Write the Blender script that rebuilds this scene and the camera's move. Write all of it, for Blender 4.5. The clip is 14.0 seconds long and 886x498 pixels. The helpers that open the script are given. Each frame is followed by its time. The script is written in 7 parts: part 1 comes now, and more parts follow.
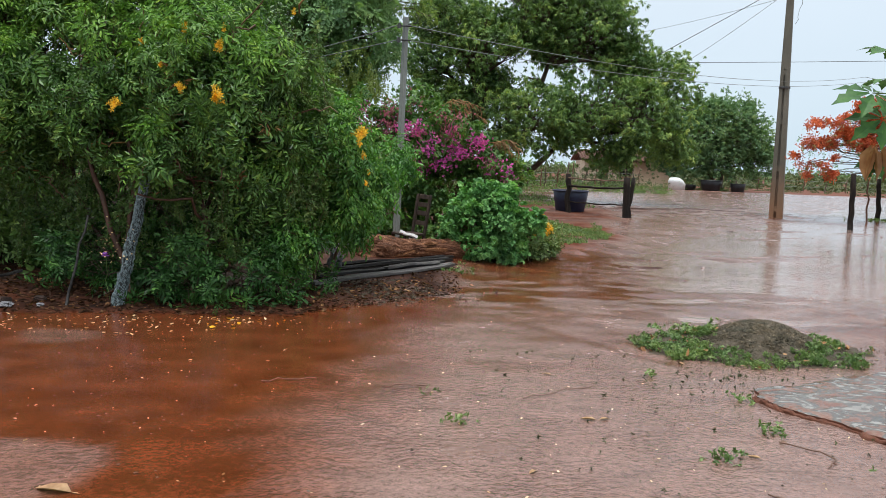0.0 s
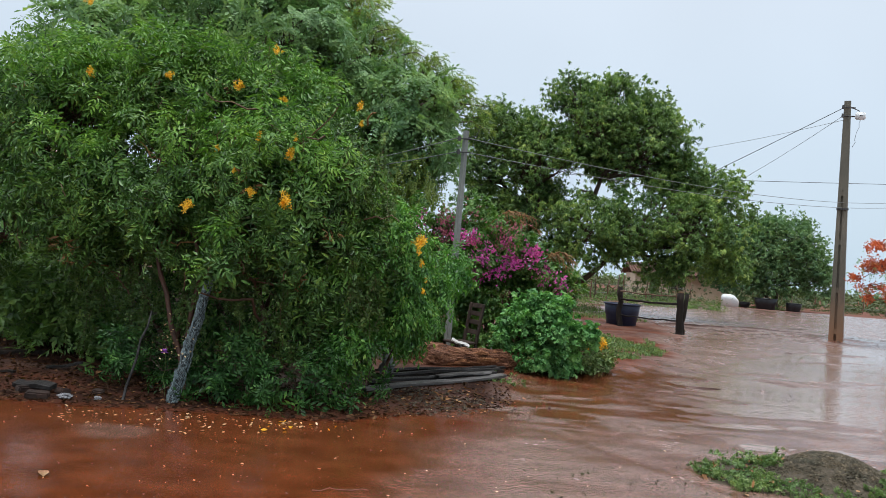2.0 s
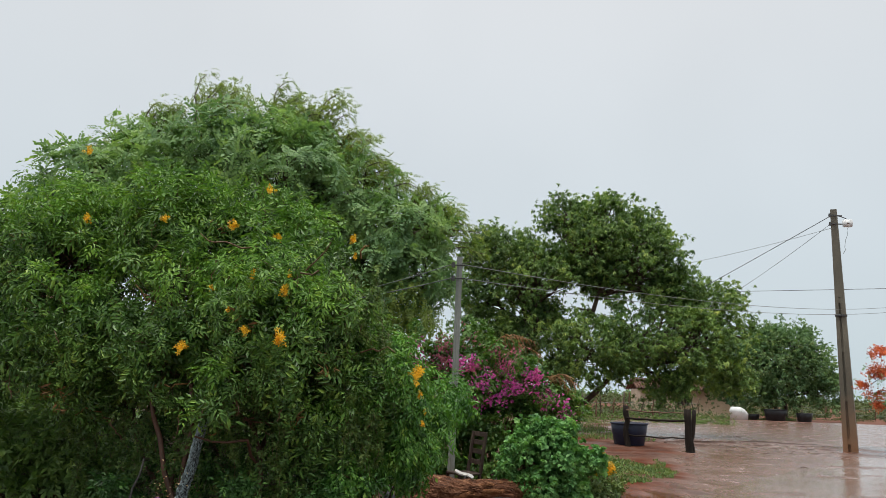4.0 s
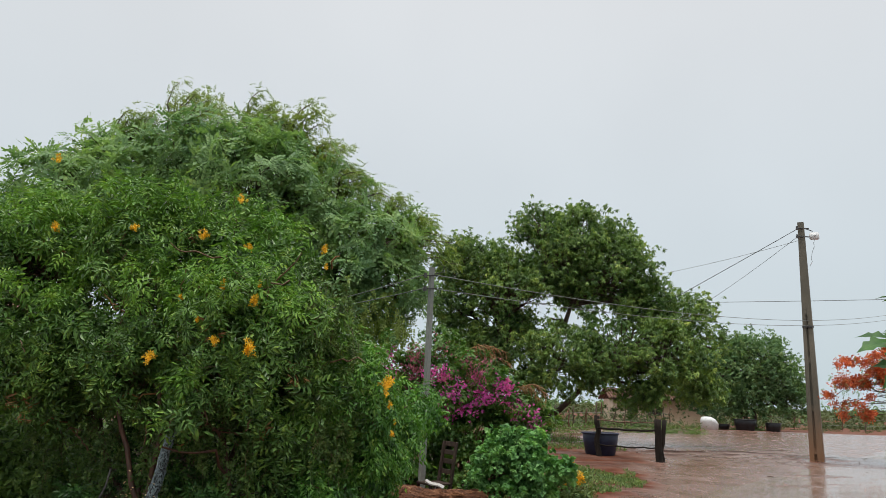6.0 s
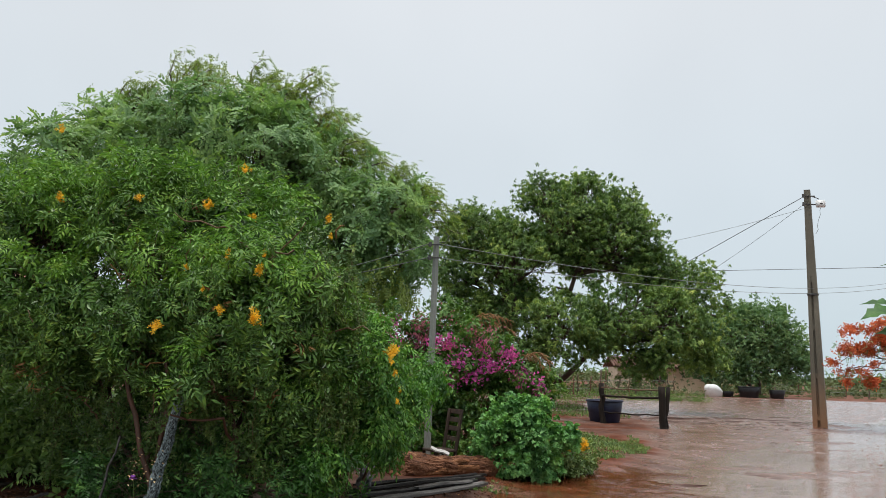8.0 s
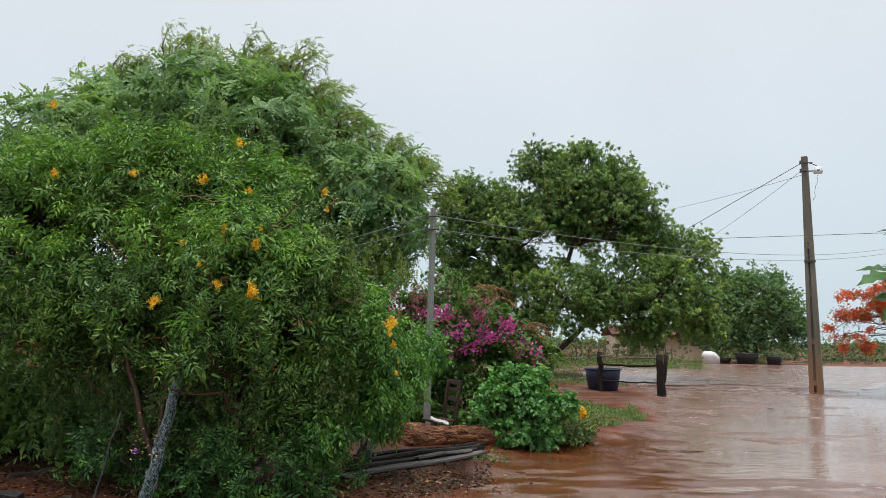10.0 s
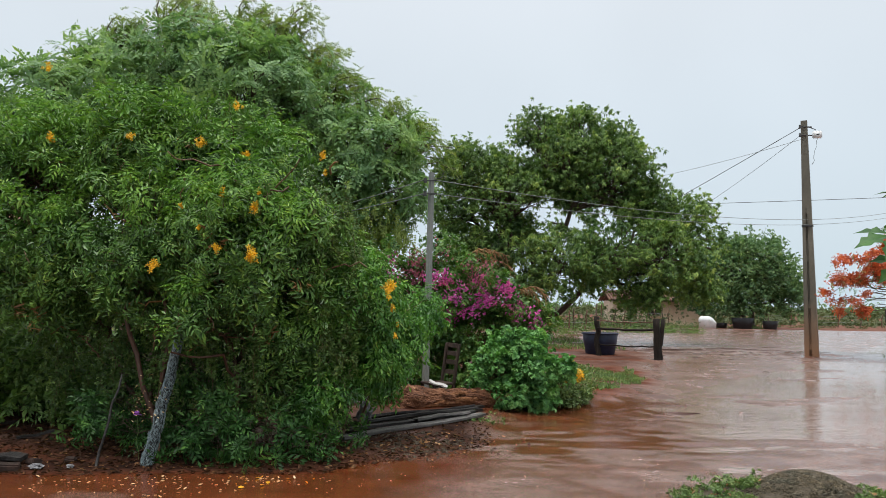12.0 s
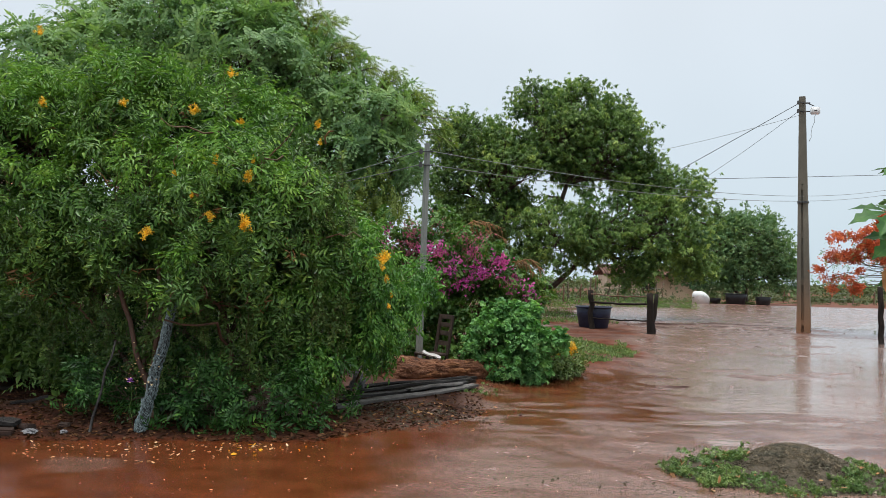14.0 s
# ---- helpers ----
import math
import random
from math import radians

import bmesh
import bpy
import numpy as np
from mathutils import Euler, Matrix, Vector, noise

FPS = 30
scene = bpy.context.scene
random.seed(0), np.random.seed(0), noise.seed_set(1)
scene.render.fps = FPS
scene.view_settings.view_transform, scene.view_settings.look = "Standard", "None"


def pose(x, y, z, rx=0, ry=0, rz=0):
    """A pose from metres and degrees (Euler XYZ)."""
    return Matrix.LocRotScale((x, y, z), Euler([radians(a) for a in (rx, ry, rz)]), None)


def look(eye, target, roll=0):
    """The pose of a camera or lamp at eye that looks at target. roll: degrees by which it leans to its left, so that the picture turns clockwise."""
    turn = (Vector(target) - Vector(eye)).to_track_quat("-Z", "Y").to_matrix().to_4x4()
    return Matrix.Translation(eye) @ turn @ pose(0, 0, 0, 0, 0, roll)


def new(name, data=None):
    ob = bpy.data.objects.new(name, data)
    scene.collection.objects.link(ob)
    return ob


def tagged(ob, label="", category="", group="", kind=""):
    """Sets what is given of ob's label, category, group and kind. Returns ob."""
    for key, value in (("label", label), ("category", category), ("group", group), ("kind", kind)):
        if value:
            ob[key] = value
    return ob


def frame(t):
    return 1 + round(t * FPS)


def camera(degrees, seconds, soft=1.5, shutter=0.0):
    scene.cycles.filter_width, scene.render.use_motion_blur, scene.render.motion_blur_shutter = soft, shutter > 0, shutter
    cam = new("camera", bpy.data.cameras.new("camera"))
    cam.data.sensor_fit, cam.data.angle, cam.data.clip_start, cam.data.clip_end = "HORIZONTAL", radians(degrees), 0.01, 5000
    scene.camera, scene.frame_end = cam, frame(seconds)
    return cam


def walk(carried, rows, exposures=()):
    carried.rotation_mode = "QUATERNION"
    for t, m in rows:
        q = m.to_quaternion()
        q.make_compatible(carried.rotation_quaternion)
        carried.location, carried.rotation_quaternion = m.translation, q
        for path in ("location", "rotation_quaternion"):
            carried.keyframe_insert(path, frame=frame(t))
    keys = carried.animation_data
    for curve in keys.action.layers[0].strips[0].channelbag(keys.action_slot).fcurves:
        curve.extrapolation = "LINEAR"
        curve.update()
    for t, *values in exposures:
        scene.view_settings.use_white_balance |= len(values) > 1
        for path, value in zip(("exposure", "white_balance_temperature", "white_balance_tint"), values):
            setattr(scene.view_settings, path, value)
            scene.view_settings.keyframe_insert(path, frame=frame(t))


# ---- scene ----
# ---- camera ----
cam = camera(58.6, 14.0, 0.7)
walk(cam, [
    (0.0, pose(0.036, 0.046, 1.488, 83.69, -2.27, 0.00)),
    (0.5, pose(0.018, 0.055, 1.479, 83.53, -2.80, 0.59)),
    (1.0, pose(-0.029, 0.069, 1.462, 83.05, -4.53, 1.32)),
    (1.5, pose(-0.059, 0.054, 1.487, 85.11, -5.45, 2.15)),
    (2.0, pose(-0.063, 0.032, 1.531, 91.11, -4.53, 3.50)),
    (2.5, pose(-0.067, 0.016, 1.556, 95.05, -3.26, 5.80)),
    (3.0, pose(-0.071, 0.018, 1.578, 97.97, -2.26, 6.09)),
    (3.5, pose(-0.052, 0.041, 1.589, 99.32, -1.99, 4.85)),
    (6.0, pose(0.020, -0.027, 1.598, 100.77, -1.93, 1.80)),
    (6.5, pose(0.025, -0.022, 1.596, 99.91, -2.00, 1.78)),
    (7.0, pose(0.033, -0.022, 1.591, 99.45, -1.99, 1.83)),
    (7.5, pose(0.026, -0.032, 1.591, 99.07, -1.81, 1.84)),
    (8.0, pose(0.029, -0.028, 1.592, 98.54, -1.77, 2.20)),
    (10.5, pose(0.041, -0.028, 1.599, 95.85, -0.94, 2.10)),
    (11.0, pose(0.031, -0.031, 1.597, 95.24, -1.02, 2.00)),
    (11.5, pose(0.033, -0.024, 1.576, 94.76, -0.86, 2.02)),
    (12.0, pose(0.031, -0.025, 1.570, 94.00, -0.91, 1.99)),
    (12.5, pose(0.033, -0.015, 1.567, 93.42, -1.32, 1.96)),
    (13.0, pose(0.042, -0.011, 1.562, 92.79, -1.54, 1.91)),
    (13.5, pose(0.041, -0.012, 1.560, 92.43, -1.54, 1.73)),
    (14.0, pose(0.042, -0.011, 1.559, 92.00, -1.60, 1.63)),
], exposures=[(0.0, 0.20, 6200, 10), (1.5, 0.23, 6200, 10), (2.0, 0.06, 6050, 10), (2.5, -0.12, 5980, 10), (3.0, -0.06, 6550, 10), (6.0, -0.08, 6600, 10), (8.0, 0.0, 6500, 10), (10.5, 0.05, 6450, 10), (14.0, 0.08, 6350, 10)])

# ---- sky and light: overcast, raining ----
world = bpy.data.worlds.new("overcast_sky")
scene.world = world
world.use_nodes = True
wn, wl = world.node_tree.nodes, world.node_tree.links
SUN_UP, SUN_TURN = radians(62), radians(200)
sky = wn.new("ShaderNodeTexSky")
sky.sky_type, sky.sun_disc = "NISHITA", False
sky.sun_elevation, sky.sun_rotation = SUN_UP, SUN_TURN
sky.air_density, sky.dust_density = 1.0, 4.0
dim = wn.new("ShaderNodeMix")
dim.data_type, dim.blend_type = "RGBA", "MULTIPLY"
dim.inputs["Factor"].default_value = 1.0
wl.new(sky.outputs["Color"], dim.inputs["A"])
dim.inputs["B"].default_value = (0.10, 0.10, 0.10, 1)
way = wn.new("ShaderNodeTexCoord")
split = wn.new("ShaderNodeSeparateXYZ")
wl.new(way.outputs["Generated"], split.inputs[0])
veil = wn.new("ShaderNodeValToRGB")
veil.color_ramp.elements[0].position, veil.color_ramp.elements[0].color = 0.0, (0.66, 0.79, 0.855, 1)
veil.color_ramp.elements[1].position, veil.color_ramp.elements[1].color = 1.0, (2.3, 2.26, 2.22, 1)
mid = veil.color_ramp.elements.new(0.12)
mid.color = (0.695, 0.79, 0.85, 1)
high = veil.color_ramp.elements.new(0.50)
high.color = (0.82, 0.85, 0.88, 1)
upper = veil.color_ramp.elements.new(0.68)
upper.color = (1.6, 1.6, 1.6, 1)
wl.new(split.outputs["Z"], veil.inputs[0])
puffs = wn.new("ShaderNodeTexNoise")
puffs.inputs["Scale"].default_value, puffs.inputs["Detail"].default_value = 1.6, 4.0
wl.new(way.outputs["Generated"], puffs.inputs["Vector"])
puff_map = wn.new("ShaderNodeMapRange")
puff_map.inputs["From Min"].default_value, puff_map.inputs["From Max"].default_value = 0.3, 0.7
puff_map.inputs["To Min"].default_value, puff_map.inputs["To Max"].default_value = 0.93, 1.05
wl.new(puffs.outputs["Fac"], puff_map.inputs["Value"])
cloud = wn.new("ShaderNodeMix")
cloud.data_type, cloud.blend_type = "RGBA", "MULTIPLY"
cloud.inputs["Factor"].default_value = 1.0
wl.new(veil.outputs["Color"], cloud.inputs["A"])
wl.new(puff_map.outputs["Result"], cloud.inputs["B"])
cover = wn.new("ShaderNodeMix")
cover.data_type = "RGBA"
cover.inputs["Factor"].default_value = 0.88
wl.new(dim.outputs["Result"], cover.inputs["A"])
wl.new(cloud.outputs["Result"], cover.inputs["B"])
wl.new(cover.outputs["Result"], wn["Background"].inputs["Color"])
wn["Background"].inputs["Strength"].default_value = 1.0

sun = new("sun", bpy.data.lights.new("sun", "SUN"))
sun.data.energy, sun.data.angle, sun.data.color = 2.0, radians(24), (1.0, 0.97, 0.93)
sun.matrix_world = look((0, 0, 30), (3.0, 6.0, -2.0))


# ---- materials ----
def shader(name, rough=0.6, metal=0.0, ior=1.45):
    m = bpy.data.materials.new(name)
    m.use_nodes = True
    b = m.node_tree.nodes["Principled BSDF"]
    b.inputs["Roughness"].default_value, b.inputs["Metallic"].default_value = rough, metal
    b.inputs["IOR"].default_value = ior
    return m, m.node_tree.nodes, m.node_tree.links, b


def noise_node(n, l, scale, detail=6.0, stretch=None, rough=0.6, coord="Object"):
    tc = n.new("ShaderNodeTexCoord")
    out = tc.outputs[coord]
    if stretch:
        mp = n.new("ShaderNodeMapping")
        mp.inputs["Scale"].default_value = stretch
        l.new(out, mp.inputs["Vector"])
        out = mp.outputs["Vector"]
    t = n.new("ShaderNodeTexNoise")
    t.inputs["Scale"].default_value, t.inputs["Detail"].default_value, t.inputs["Roughness"].default_value = scale, detail, rough
    l.new(out, t.inputs["Vector"])
    return t.outputs["Fac"]


def ramp(n, l, fac, stops):
    r = n.new("ShaderNodeValToRGB")
    e = r.color_ramp.elements
    e[0].position, e[0].color = stops[0][0], (*stops[0][1], 1)
    e[1].position, e[1].color = stops[-1][0], (*stops[-1][1], 1)
    for p, c in stops[1:-1]:
        k = e.new(p)
        k.color = (*c, 1)
    l.new(fac, r.inputs["Fac"])
    return r.outputs["Color"]


def blend(n, l, fac, a, b, mode="MIX"):
    m = n.new("ShaderNodeMix")
    m.data_type, m.blend_type = "RGBA", mode
    for sock, v in ((m.inputs["Factor"], fac), (m.inputs["A"], a), (m.inputs["B"], b)):
        if isinstance(v, bpy.types.NodeSocket):
            l.new(v, sock)
        else:
            sock.default_value = v
    return m.outputs["Result"]


def span(n, l, fac, a, b, lo, hi):
    m = n.new("ShaderNodeMapRange")
    m.inputs["From Min"].default_value, m.inputs["From Max"].default_value = a, b
    m.inputs["To Min"].default_value, m.inputs["To Max"].default_value = lo, hi
    l.new(fac, m.inputs["Value"])
    return m.outputs["Result"]


def relief(n, l, b, fac, strength, distance, below=None):
    k = n.new("ShaderNodeBump")
    k.inputs["Strength"].default_value, k.inputs["Distance"].default_value = strength, distance
    l.new(fac, k.inputs["Height"])
    if below:
        l.new(below, k.inputs["Normal"])
    if b:
        l.new(k.outputs["Normal"], b.inputs["Normal"])
    return k.outputs["Normal"]


def leaf_mat(name, dark, light, tip=None, rough=0.38, through_light=0.25, patch=1.2, clump=7.0, spec=0.33):
    """Wet leaf: colour by shoot, a little by leaf, and by patch of the crown, glossy skin, some light through it."""
    m, n, l, b = shader(name, rough)
    b.inputs["Specular IOR Level"].default_value = spec
    g = n.new("ShaderNodeNewGeometry")
    own = n.new("ShaderNodeMath")
    own.operation = "MULTIPLY_ADD"
    l.new(g.outputs["Random Per Island"], own.inputs[0])
    own.inputs[1].default_value = 0.34
    l.new(span(n, l, noise_node(n, l, clump, 2.0), 0.32, 0.70, 0.0, 0.66), own.inputs[2])
    per_leaf = ramp(n, l, own.outputs[0], [(0.08, dark), (0.62, light), (0.97, tip or light)])
    big = noise_node(n, l, patch, 3.0)
    shade = ramp(n, l, big, [(0.3, (0.62, 0.72, 0.7)), (0.7, (1.3, 1.2, 1.05))])
    col = blend(n, l, 1.0, per_leaf, shade, "MULTIPLY")
    l.new(col, b.inputs["Base Color"])
    tr = n.new("ShaderNodeBsdfTranslucent")
    warm = blend(n, l, 1.0, col, (1.5, 1.6, 0.7, 1), "MULTIPLY")
    l.new(warm, tr.inputs["Color"])
    mx = n.new("ShaderNodeMixShader")
    mx.inputs[0].default_value = through_light
    l.new(b.outputs[0], mx.inputs[1])
    l.new(tr.outputs[0], mx.inputs[2])
    l.new(mx.outputs[0], n["Material Output"].inputs["Surface"])
    return m


def rough_mat(name, a, b_col, c=None, scale=8.0, rough=0.6, bump=0.3, dist=0.01, stretch=None, metal=0.0, fine=60.0, spec=0.5):
    """Two-scale surface: broad stains and fine grain."""
    m, n, l, b = shader(name, rough, metal)
    b.inputs["Specular IOR Level"].default_value = spec
    big = noise_node(n, l, scale, 5.0, stretch)
    col = ramp(n, l, big, [(0.3, a), (0.55, b_col), (0.75, c or b_col)])
    small = noise_node(n, l, fine, 4.0, stretch)
    col = blend(n, l, 0.55, col, ramp(n, l, small, [(0.3, (0.55, 0.55, 0.55)), (0.7, (1.25, 1.25, 1.25))]), "MULTIPLY")
    l.new(col, b.inputs["Base Color"])
    l.new(span(n, l, small, 0.3, 0.7, max(rough - 0.15, 0.05), min(rough + 0.15, 1)), b.inputs["Roughness"])
    k = relief(n, l, None, big, bump, dist * 2)
    relief(n, l, b, small, bump, dist, k)
    return m


def make_soil():
    """Wet clay: dry-to-wet from the height above standing water, pitted and wrinkled where the rain has beaten it."""
    m, n, l, b = shader("wet_red_soil", 0.35, 0.0, 1.5)
    a = n.new("ShaderNodeAttribute")
    a.attribute_name = "soaked"
    soaked = a.outputs["Fac"]
    hm = n.new("ShaderNodeAttribute")
    hm.attribute_name = "humus"
    humus = hm.outputs["Fac"]
    vg = n.new("ShaderNodeAttribute")
    vg.attribute_name = "verge"
    dull = n.new("ShaderNodeMath")
    dull.operation = "MAXIMUM"
    l.new(humus, dull.inputs[0])
    l.new(vg.outputs["Fac"], dull.inputs[1])
    broad = noise_node(n, l, 0.55, 6.0)
    mid_n = noise_node(n, l, 3.2, 7.0, (0.85, 1.1, 1.0))
    grain = noise_node(n, l, 38.0, 5.0, None, 0.65)
    speck = noise_node(n, l, 130.0, 3.0)
    col = ramp(n, l, broad, [(0.3, (0.160, 0.083, 0.060)), (0.5, (0.200, 0.116, 0.089)), (0.72, (0.235, 0.147, 0.117))])
    wet_col = ramp(n, l, mid_n, [(0.3, (0.098, 0.024, 0.008)), (0.7, (0.142, 0.038, 0.014))])
    col = blend(n, l, soaked, col, wet_col)
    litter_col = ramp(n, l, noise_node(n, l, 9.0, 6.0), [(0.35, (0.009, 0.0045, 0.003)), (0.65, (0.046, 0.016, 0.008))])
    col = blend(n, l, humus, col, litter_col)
    col = blend(n, l, 0.45, col, ramp(n, l, mid_n, [(0.32, (0.58, 0.52, 0.47)), (0.5, (0.97, 0.97, 0.97)), (0.68, (1.28, 1.28, 1.28))]), "MULTIPLY")
    col = blend(n, l, 0.65, col, ramp(n, l, grain, [(0.34, (0.55, 0.50, 0.46)), (0.52, (1.0, 1.0, 1.0)), (0.7, (1.28, 1.28, 1.28))]), "MULTIPLY")
    col = blend(n, l, 0.5, col, ramp(n, l, speck, [(0.35, (0.6, 0.58, 0.56)), (0.6, (1.08, 1.08, 1.08))]), "MULTIPLY")
    l.new(col, b.inputs["Base Color"])
    damp = noise_node(n, l, 1.7, 8.0, (0.8, 1.15, 1.0), 0.65)
    mixr = n.new("ShaderNodeMix")
    l.new(soaked, mixr.inputs["Factor"])
    l.new(span(n, l, damp, 0.38, 0.62, 0.10, 0.28), mixr.inputs["A"])
    mixr.inputs["B"].default_value = 0.08
    litter = n.new("ShaderNodeMix")
    l.new(dull.outputs[0], litter.inputs["Factor"])
    l.new(mixr.outputs["Result"], litter.inputs["A"])
    litter.inputs["B"].default_value = 0.85
    l.new(litter.outputs["Result"], b.inputs["Roughness"])
    shine = n.new("ShaderNodeMix")
    l.new(dull.outputs[0], shine.inputs["Factor"])
    l.new(span(n, l, soaked, 0.0, 1.0, 0.9, 0.42), shine.inputs["A"])
    shine.inputs["B"].default_value = 0.10
    l.new(shine.outputs["Result"], b.inputs["Specular IOR Level"])
    bare = span(n, l, soaked, 0.0, 1.0, 1.0, 0.16)
    beaten = n.new("ShaderNodeMath")
    beaten.operation = "MULTIPLY"
    l.new(bare, beaten.inputs[0])
    l.new(span(n, l, noise_node(n, l, 1.6, 5.0), 0.38, 0.62, 0.12, 1.0), beaten.inputs[1])
    k = relief(n, l, None, mid_n, 0.12, 0.02)
    for height_n, strength, depth in ((noise_node(n, l, 27.0, 3.0, (1.0, 1.1, 1.0), 0.55), beaten.outputs[0], 0.024), (grain, beaten.outputs[0], 0.004), (speck, bare, 0.0025)):
        w = n.new("ShaderNodeBump")
        w.inputs["Distance"].default_value = depth
        l.new(strength, w.inputs["Strength"])
        l.new(height_n, w.inputs["Height"])
        l.new(k, w.inputs["Normal"])
        k = w.outputs["Normal"]
    l.new(k, b.inputs["Normal"])
    return m


def make_water():
    m, n, l, b = shader("muddy_rain_water", 0.12, 0.0, 1.5)
    broad = noise_node(n, l, 0.7, 5.0)
    col = ramp(n, l, broad, [(0.3, (0.205, 0.136, 0.108)), (0.7, (0.285, 0.208, 0.176))])
    silt = noise_node(n, l, 6.0, 8.0, (0.35, 1.6, 1.0))
    col = blend(n, l, 0.5, col, ramp(n, l, silt, [(0.3, (0.75, 0.72, 0.7)), (0.7, (1.2, 1.2, 1.2))]), "MULTIPLY")
    l.new(col, b.inputs["Base Color"])
    calm = noise_node(n, l, 0.6, 8.0, (0.5, 1.6, 1.0))
    l.new(span(n, l, calm, 0.44, 0.54, 0.14, 0.03), b.inputs["Roughness"])
    b.inputs["Specular IOR Level"].default_value = 1.0
    ripple = noise_node(n, l, 6.0, 4.0, (0.5, 1.5, 1.0))
    drops = noise_node(n, l, 30.0, 3.0)
    k = relief(n, l, None, ripple, 0.45, 0.03)
    relief(n, l, b, drops, 0.10, 0.003, k)
    return m


def make_slab():
    """Old cement washed over with red mud, wet in places."""
    m, n, l, b = shader("wet_worn_cement", 0.3, 0.0, 1.45)
    tc = n.new("ShaderNodeTexCoord")
    mp = n.new("ShaderNodeMapping")
    mp.inputs["Rotation"].default_value = (0, 0, 0.6)
    mp.inputs["Scale"].default_value = (0.9, 1.5, 1)
    l.new(tc.outputs["Object"], mp.inputs["Vector"])
    t = n.new("ShaderNodeTexNoise")
    t.inputs["Scale"].default_value, t.inputs["Detail"].default_value, t.inputs["Distortion"].default_value = 4.6, 10.0, 1.8
    l.new(mp.outputs["Vector"], t.inputs["Vector"])
    wash = t.outputs["Fac"]
    fine = noise_node(n, l, 70.0, 4.0)
    col = ramp(n, l, wash, [(0.36, (0.16, 0.070, 0.045)), (0.45, (0.20, 0.125, 0.095)), (0.50, (0.085, 0.082, 0.075)), (0.57, (0.15, 0.145, 0.13)), (0.66, (0.30, 0.29, 0.265))])
    col = blend(n, l, 0.6, col, ramp(n, l, fine, [(0.3, (0.6, 0.6, 0.6)), (0.7, (1.2, 1.2, 1.2))]), "MULTIPLY")
    l.new(col, b.inputs["Base Color"])
    l.new(span(n, l, wash, 0.4, 0.65, 0.08, 0.34), b.inputs["Roughness"])
    k = relief(n, l, None, wash, 0.7, 0.03)
    relief(n, l, b, fine, 0.4, 0.006, k)
    return m


SOIL = make_soil()
WATER = make_water()
TECOMA_LEAF = leaf_mat("trumpet_bush_leaf", (0.015, 0.040, 0.010), (0.098, 0.208, 0.046), (0.27, 0.40, 0.09), 0.36, 0.13)
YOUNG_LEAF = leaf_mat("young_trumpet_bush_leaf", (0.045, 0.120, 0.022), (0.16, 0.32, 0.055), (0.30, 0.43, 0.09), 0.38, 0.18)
CREEPER_LEAF = leaf_mat("creeper_leaf", (0.024, 0.052, 0.014), (0.100, 0.180, 0.050), (0.25, 0.34, 0.12), 0.45, 0.2, 2.0)
# trumpet bush leaf darkened: the shade under the bush is in this colour
UNDER_SHADE_LEAF = leaf_mat("shade_toned_low_leaf", (0.008, 0.024, 0.007), (0.036, 0.105, 0.025), (0.13, 0.26, 0.06), 0.42, 0.12, 1.2, 7.0, 0.22)
VINE_LEAF = leaf_mat("vine_leaf", (0.025, 0.085, 0.020), (0.115, 0.28, 0.055), (0.27, 0.41, 0.09), 0.32, 0.28, 2.0)
DARK_LEAF = leaf_mat("undergrowth_leaf", (0.014, 0.048, 0.015), (0.036, 0.105, 0.028), (0.07, 0.15, 0.035), 0.32, 0.2)
SEEDLING_LEAF = leaf_mat("dark_seedling_leaf", (0.020, 0.024, 0.012), (0.040, 0.052, 0.022), (0.09, 0.13, 0.05), 0.6, 0.15, 3.0, 18.0, 0.12)
THICKET_LEAF = leaf_mat("thicket_leaf", (0.038, 0.085, 0.022), (0.115, 0.205, 0.052), (0.25, 0.35, 0.10), 0.42, 0.22)
WEEP_LEAF = leaf_mat("feathery_leaf", (0.105, 0.20, 0.095), (0.205, 0.34, 0.15), (0.31, 0.43, 0.17), 0.45, 0.28, 0.6, 2.6)
TOP_LEAF = leaf_mat("feathery_shoot_leaf", (0.13, 0.19, 0.055), (0.21, 0.29, 0.08), (0.29, 0.36, 0.11), 0.45, 0.35, 0.8)
MANGO_LEAF = leaf_mat("broad_crown_leaf", (0.030, 0.070, 0.025), (0.155, 0.265, 0.075), (0.40, 0.49, 0.13), 0.38, 0.25, 0.5, 1.5)
# distant leaves: haze is painted in as a lighter, greyer green
HAZE_LEAF = leaf_mat("haze_paled_leaf", (0.070, 0.140, 0.075), (0.150, 0.255, 0.125), (0.29, 0.38, 0.20), 0.6, 0.28, 0.4, 1.6, 0.2)
BOUG_LEAF = leaf_mat("bougainvillea_leaf", (0.040, 0.105, 0.030), (0.11, 0.22, 0.05), (0.23, 0.26, 0.08), 0.4, 0.25)
SHRUB_LEAF = leaf_mat("soft_shrub_leaf", (0.034, 0.115, 0.036), (0.155, 0.345, 0.120), (0.34, 0.55, 0.24), 0.45, 0.28, 2.5, 9.0, 0.25)
WEED_LEAF = leaf_mat("weed_leaf", (0.045, 0.085, 0.028), (0.150, 0.235, 0.080), (0.33, 0.40, 0.19), 0.42, 0.2, 3.0, 18.0)
SCRUB_LEAF = leaf_mat("scrub_leaf", (0.055, 0.080, 0.038), (0.10, 0.13, 0.060), (0.17, 0.16, 0.085), 0.55, 0.2, 0.15)
PAPAYA_LEAF = leaf_mat("papaya_leaf", (0.024, 0.080, 0.020), (0.055, 0.150, 0.036), (0.085, 0.19, 0.042), 0.5, 0.15, 3.0)
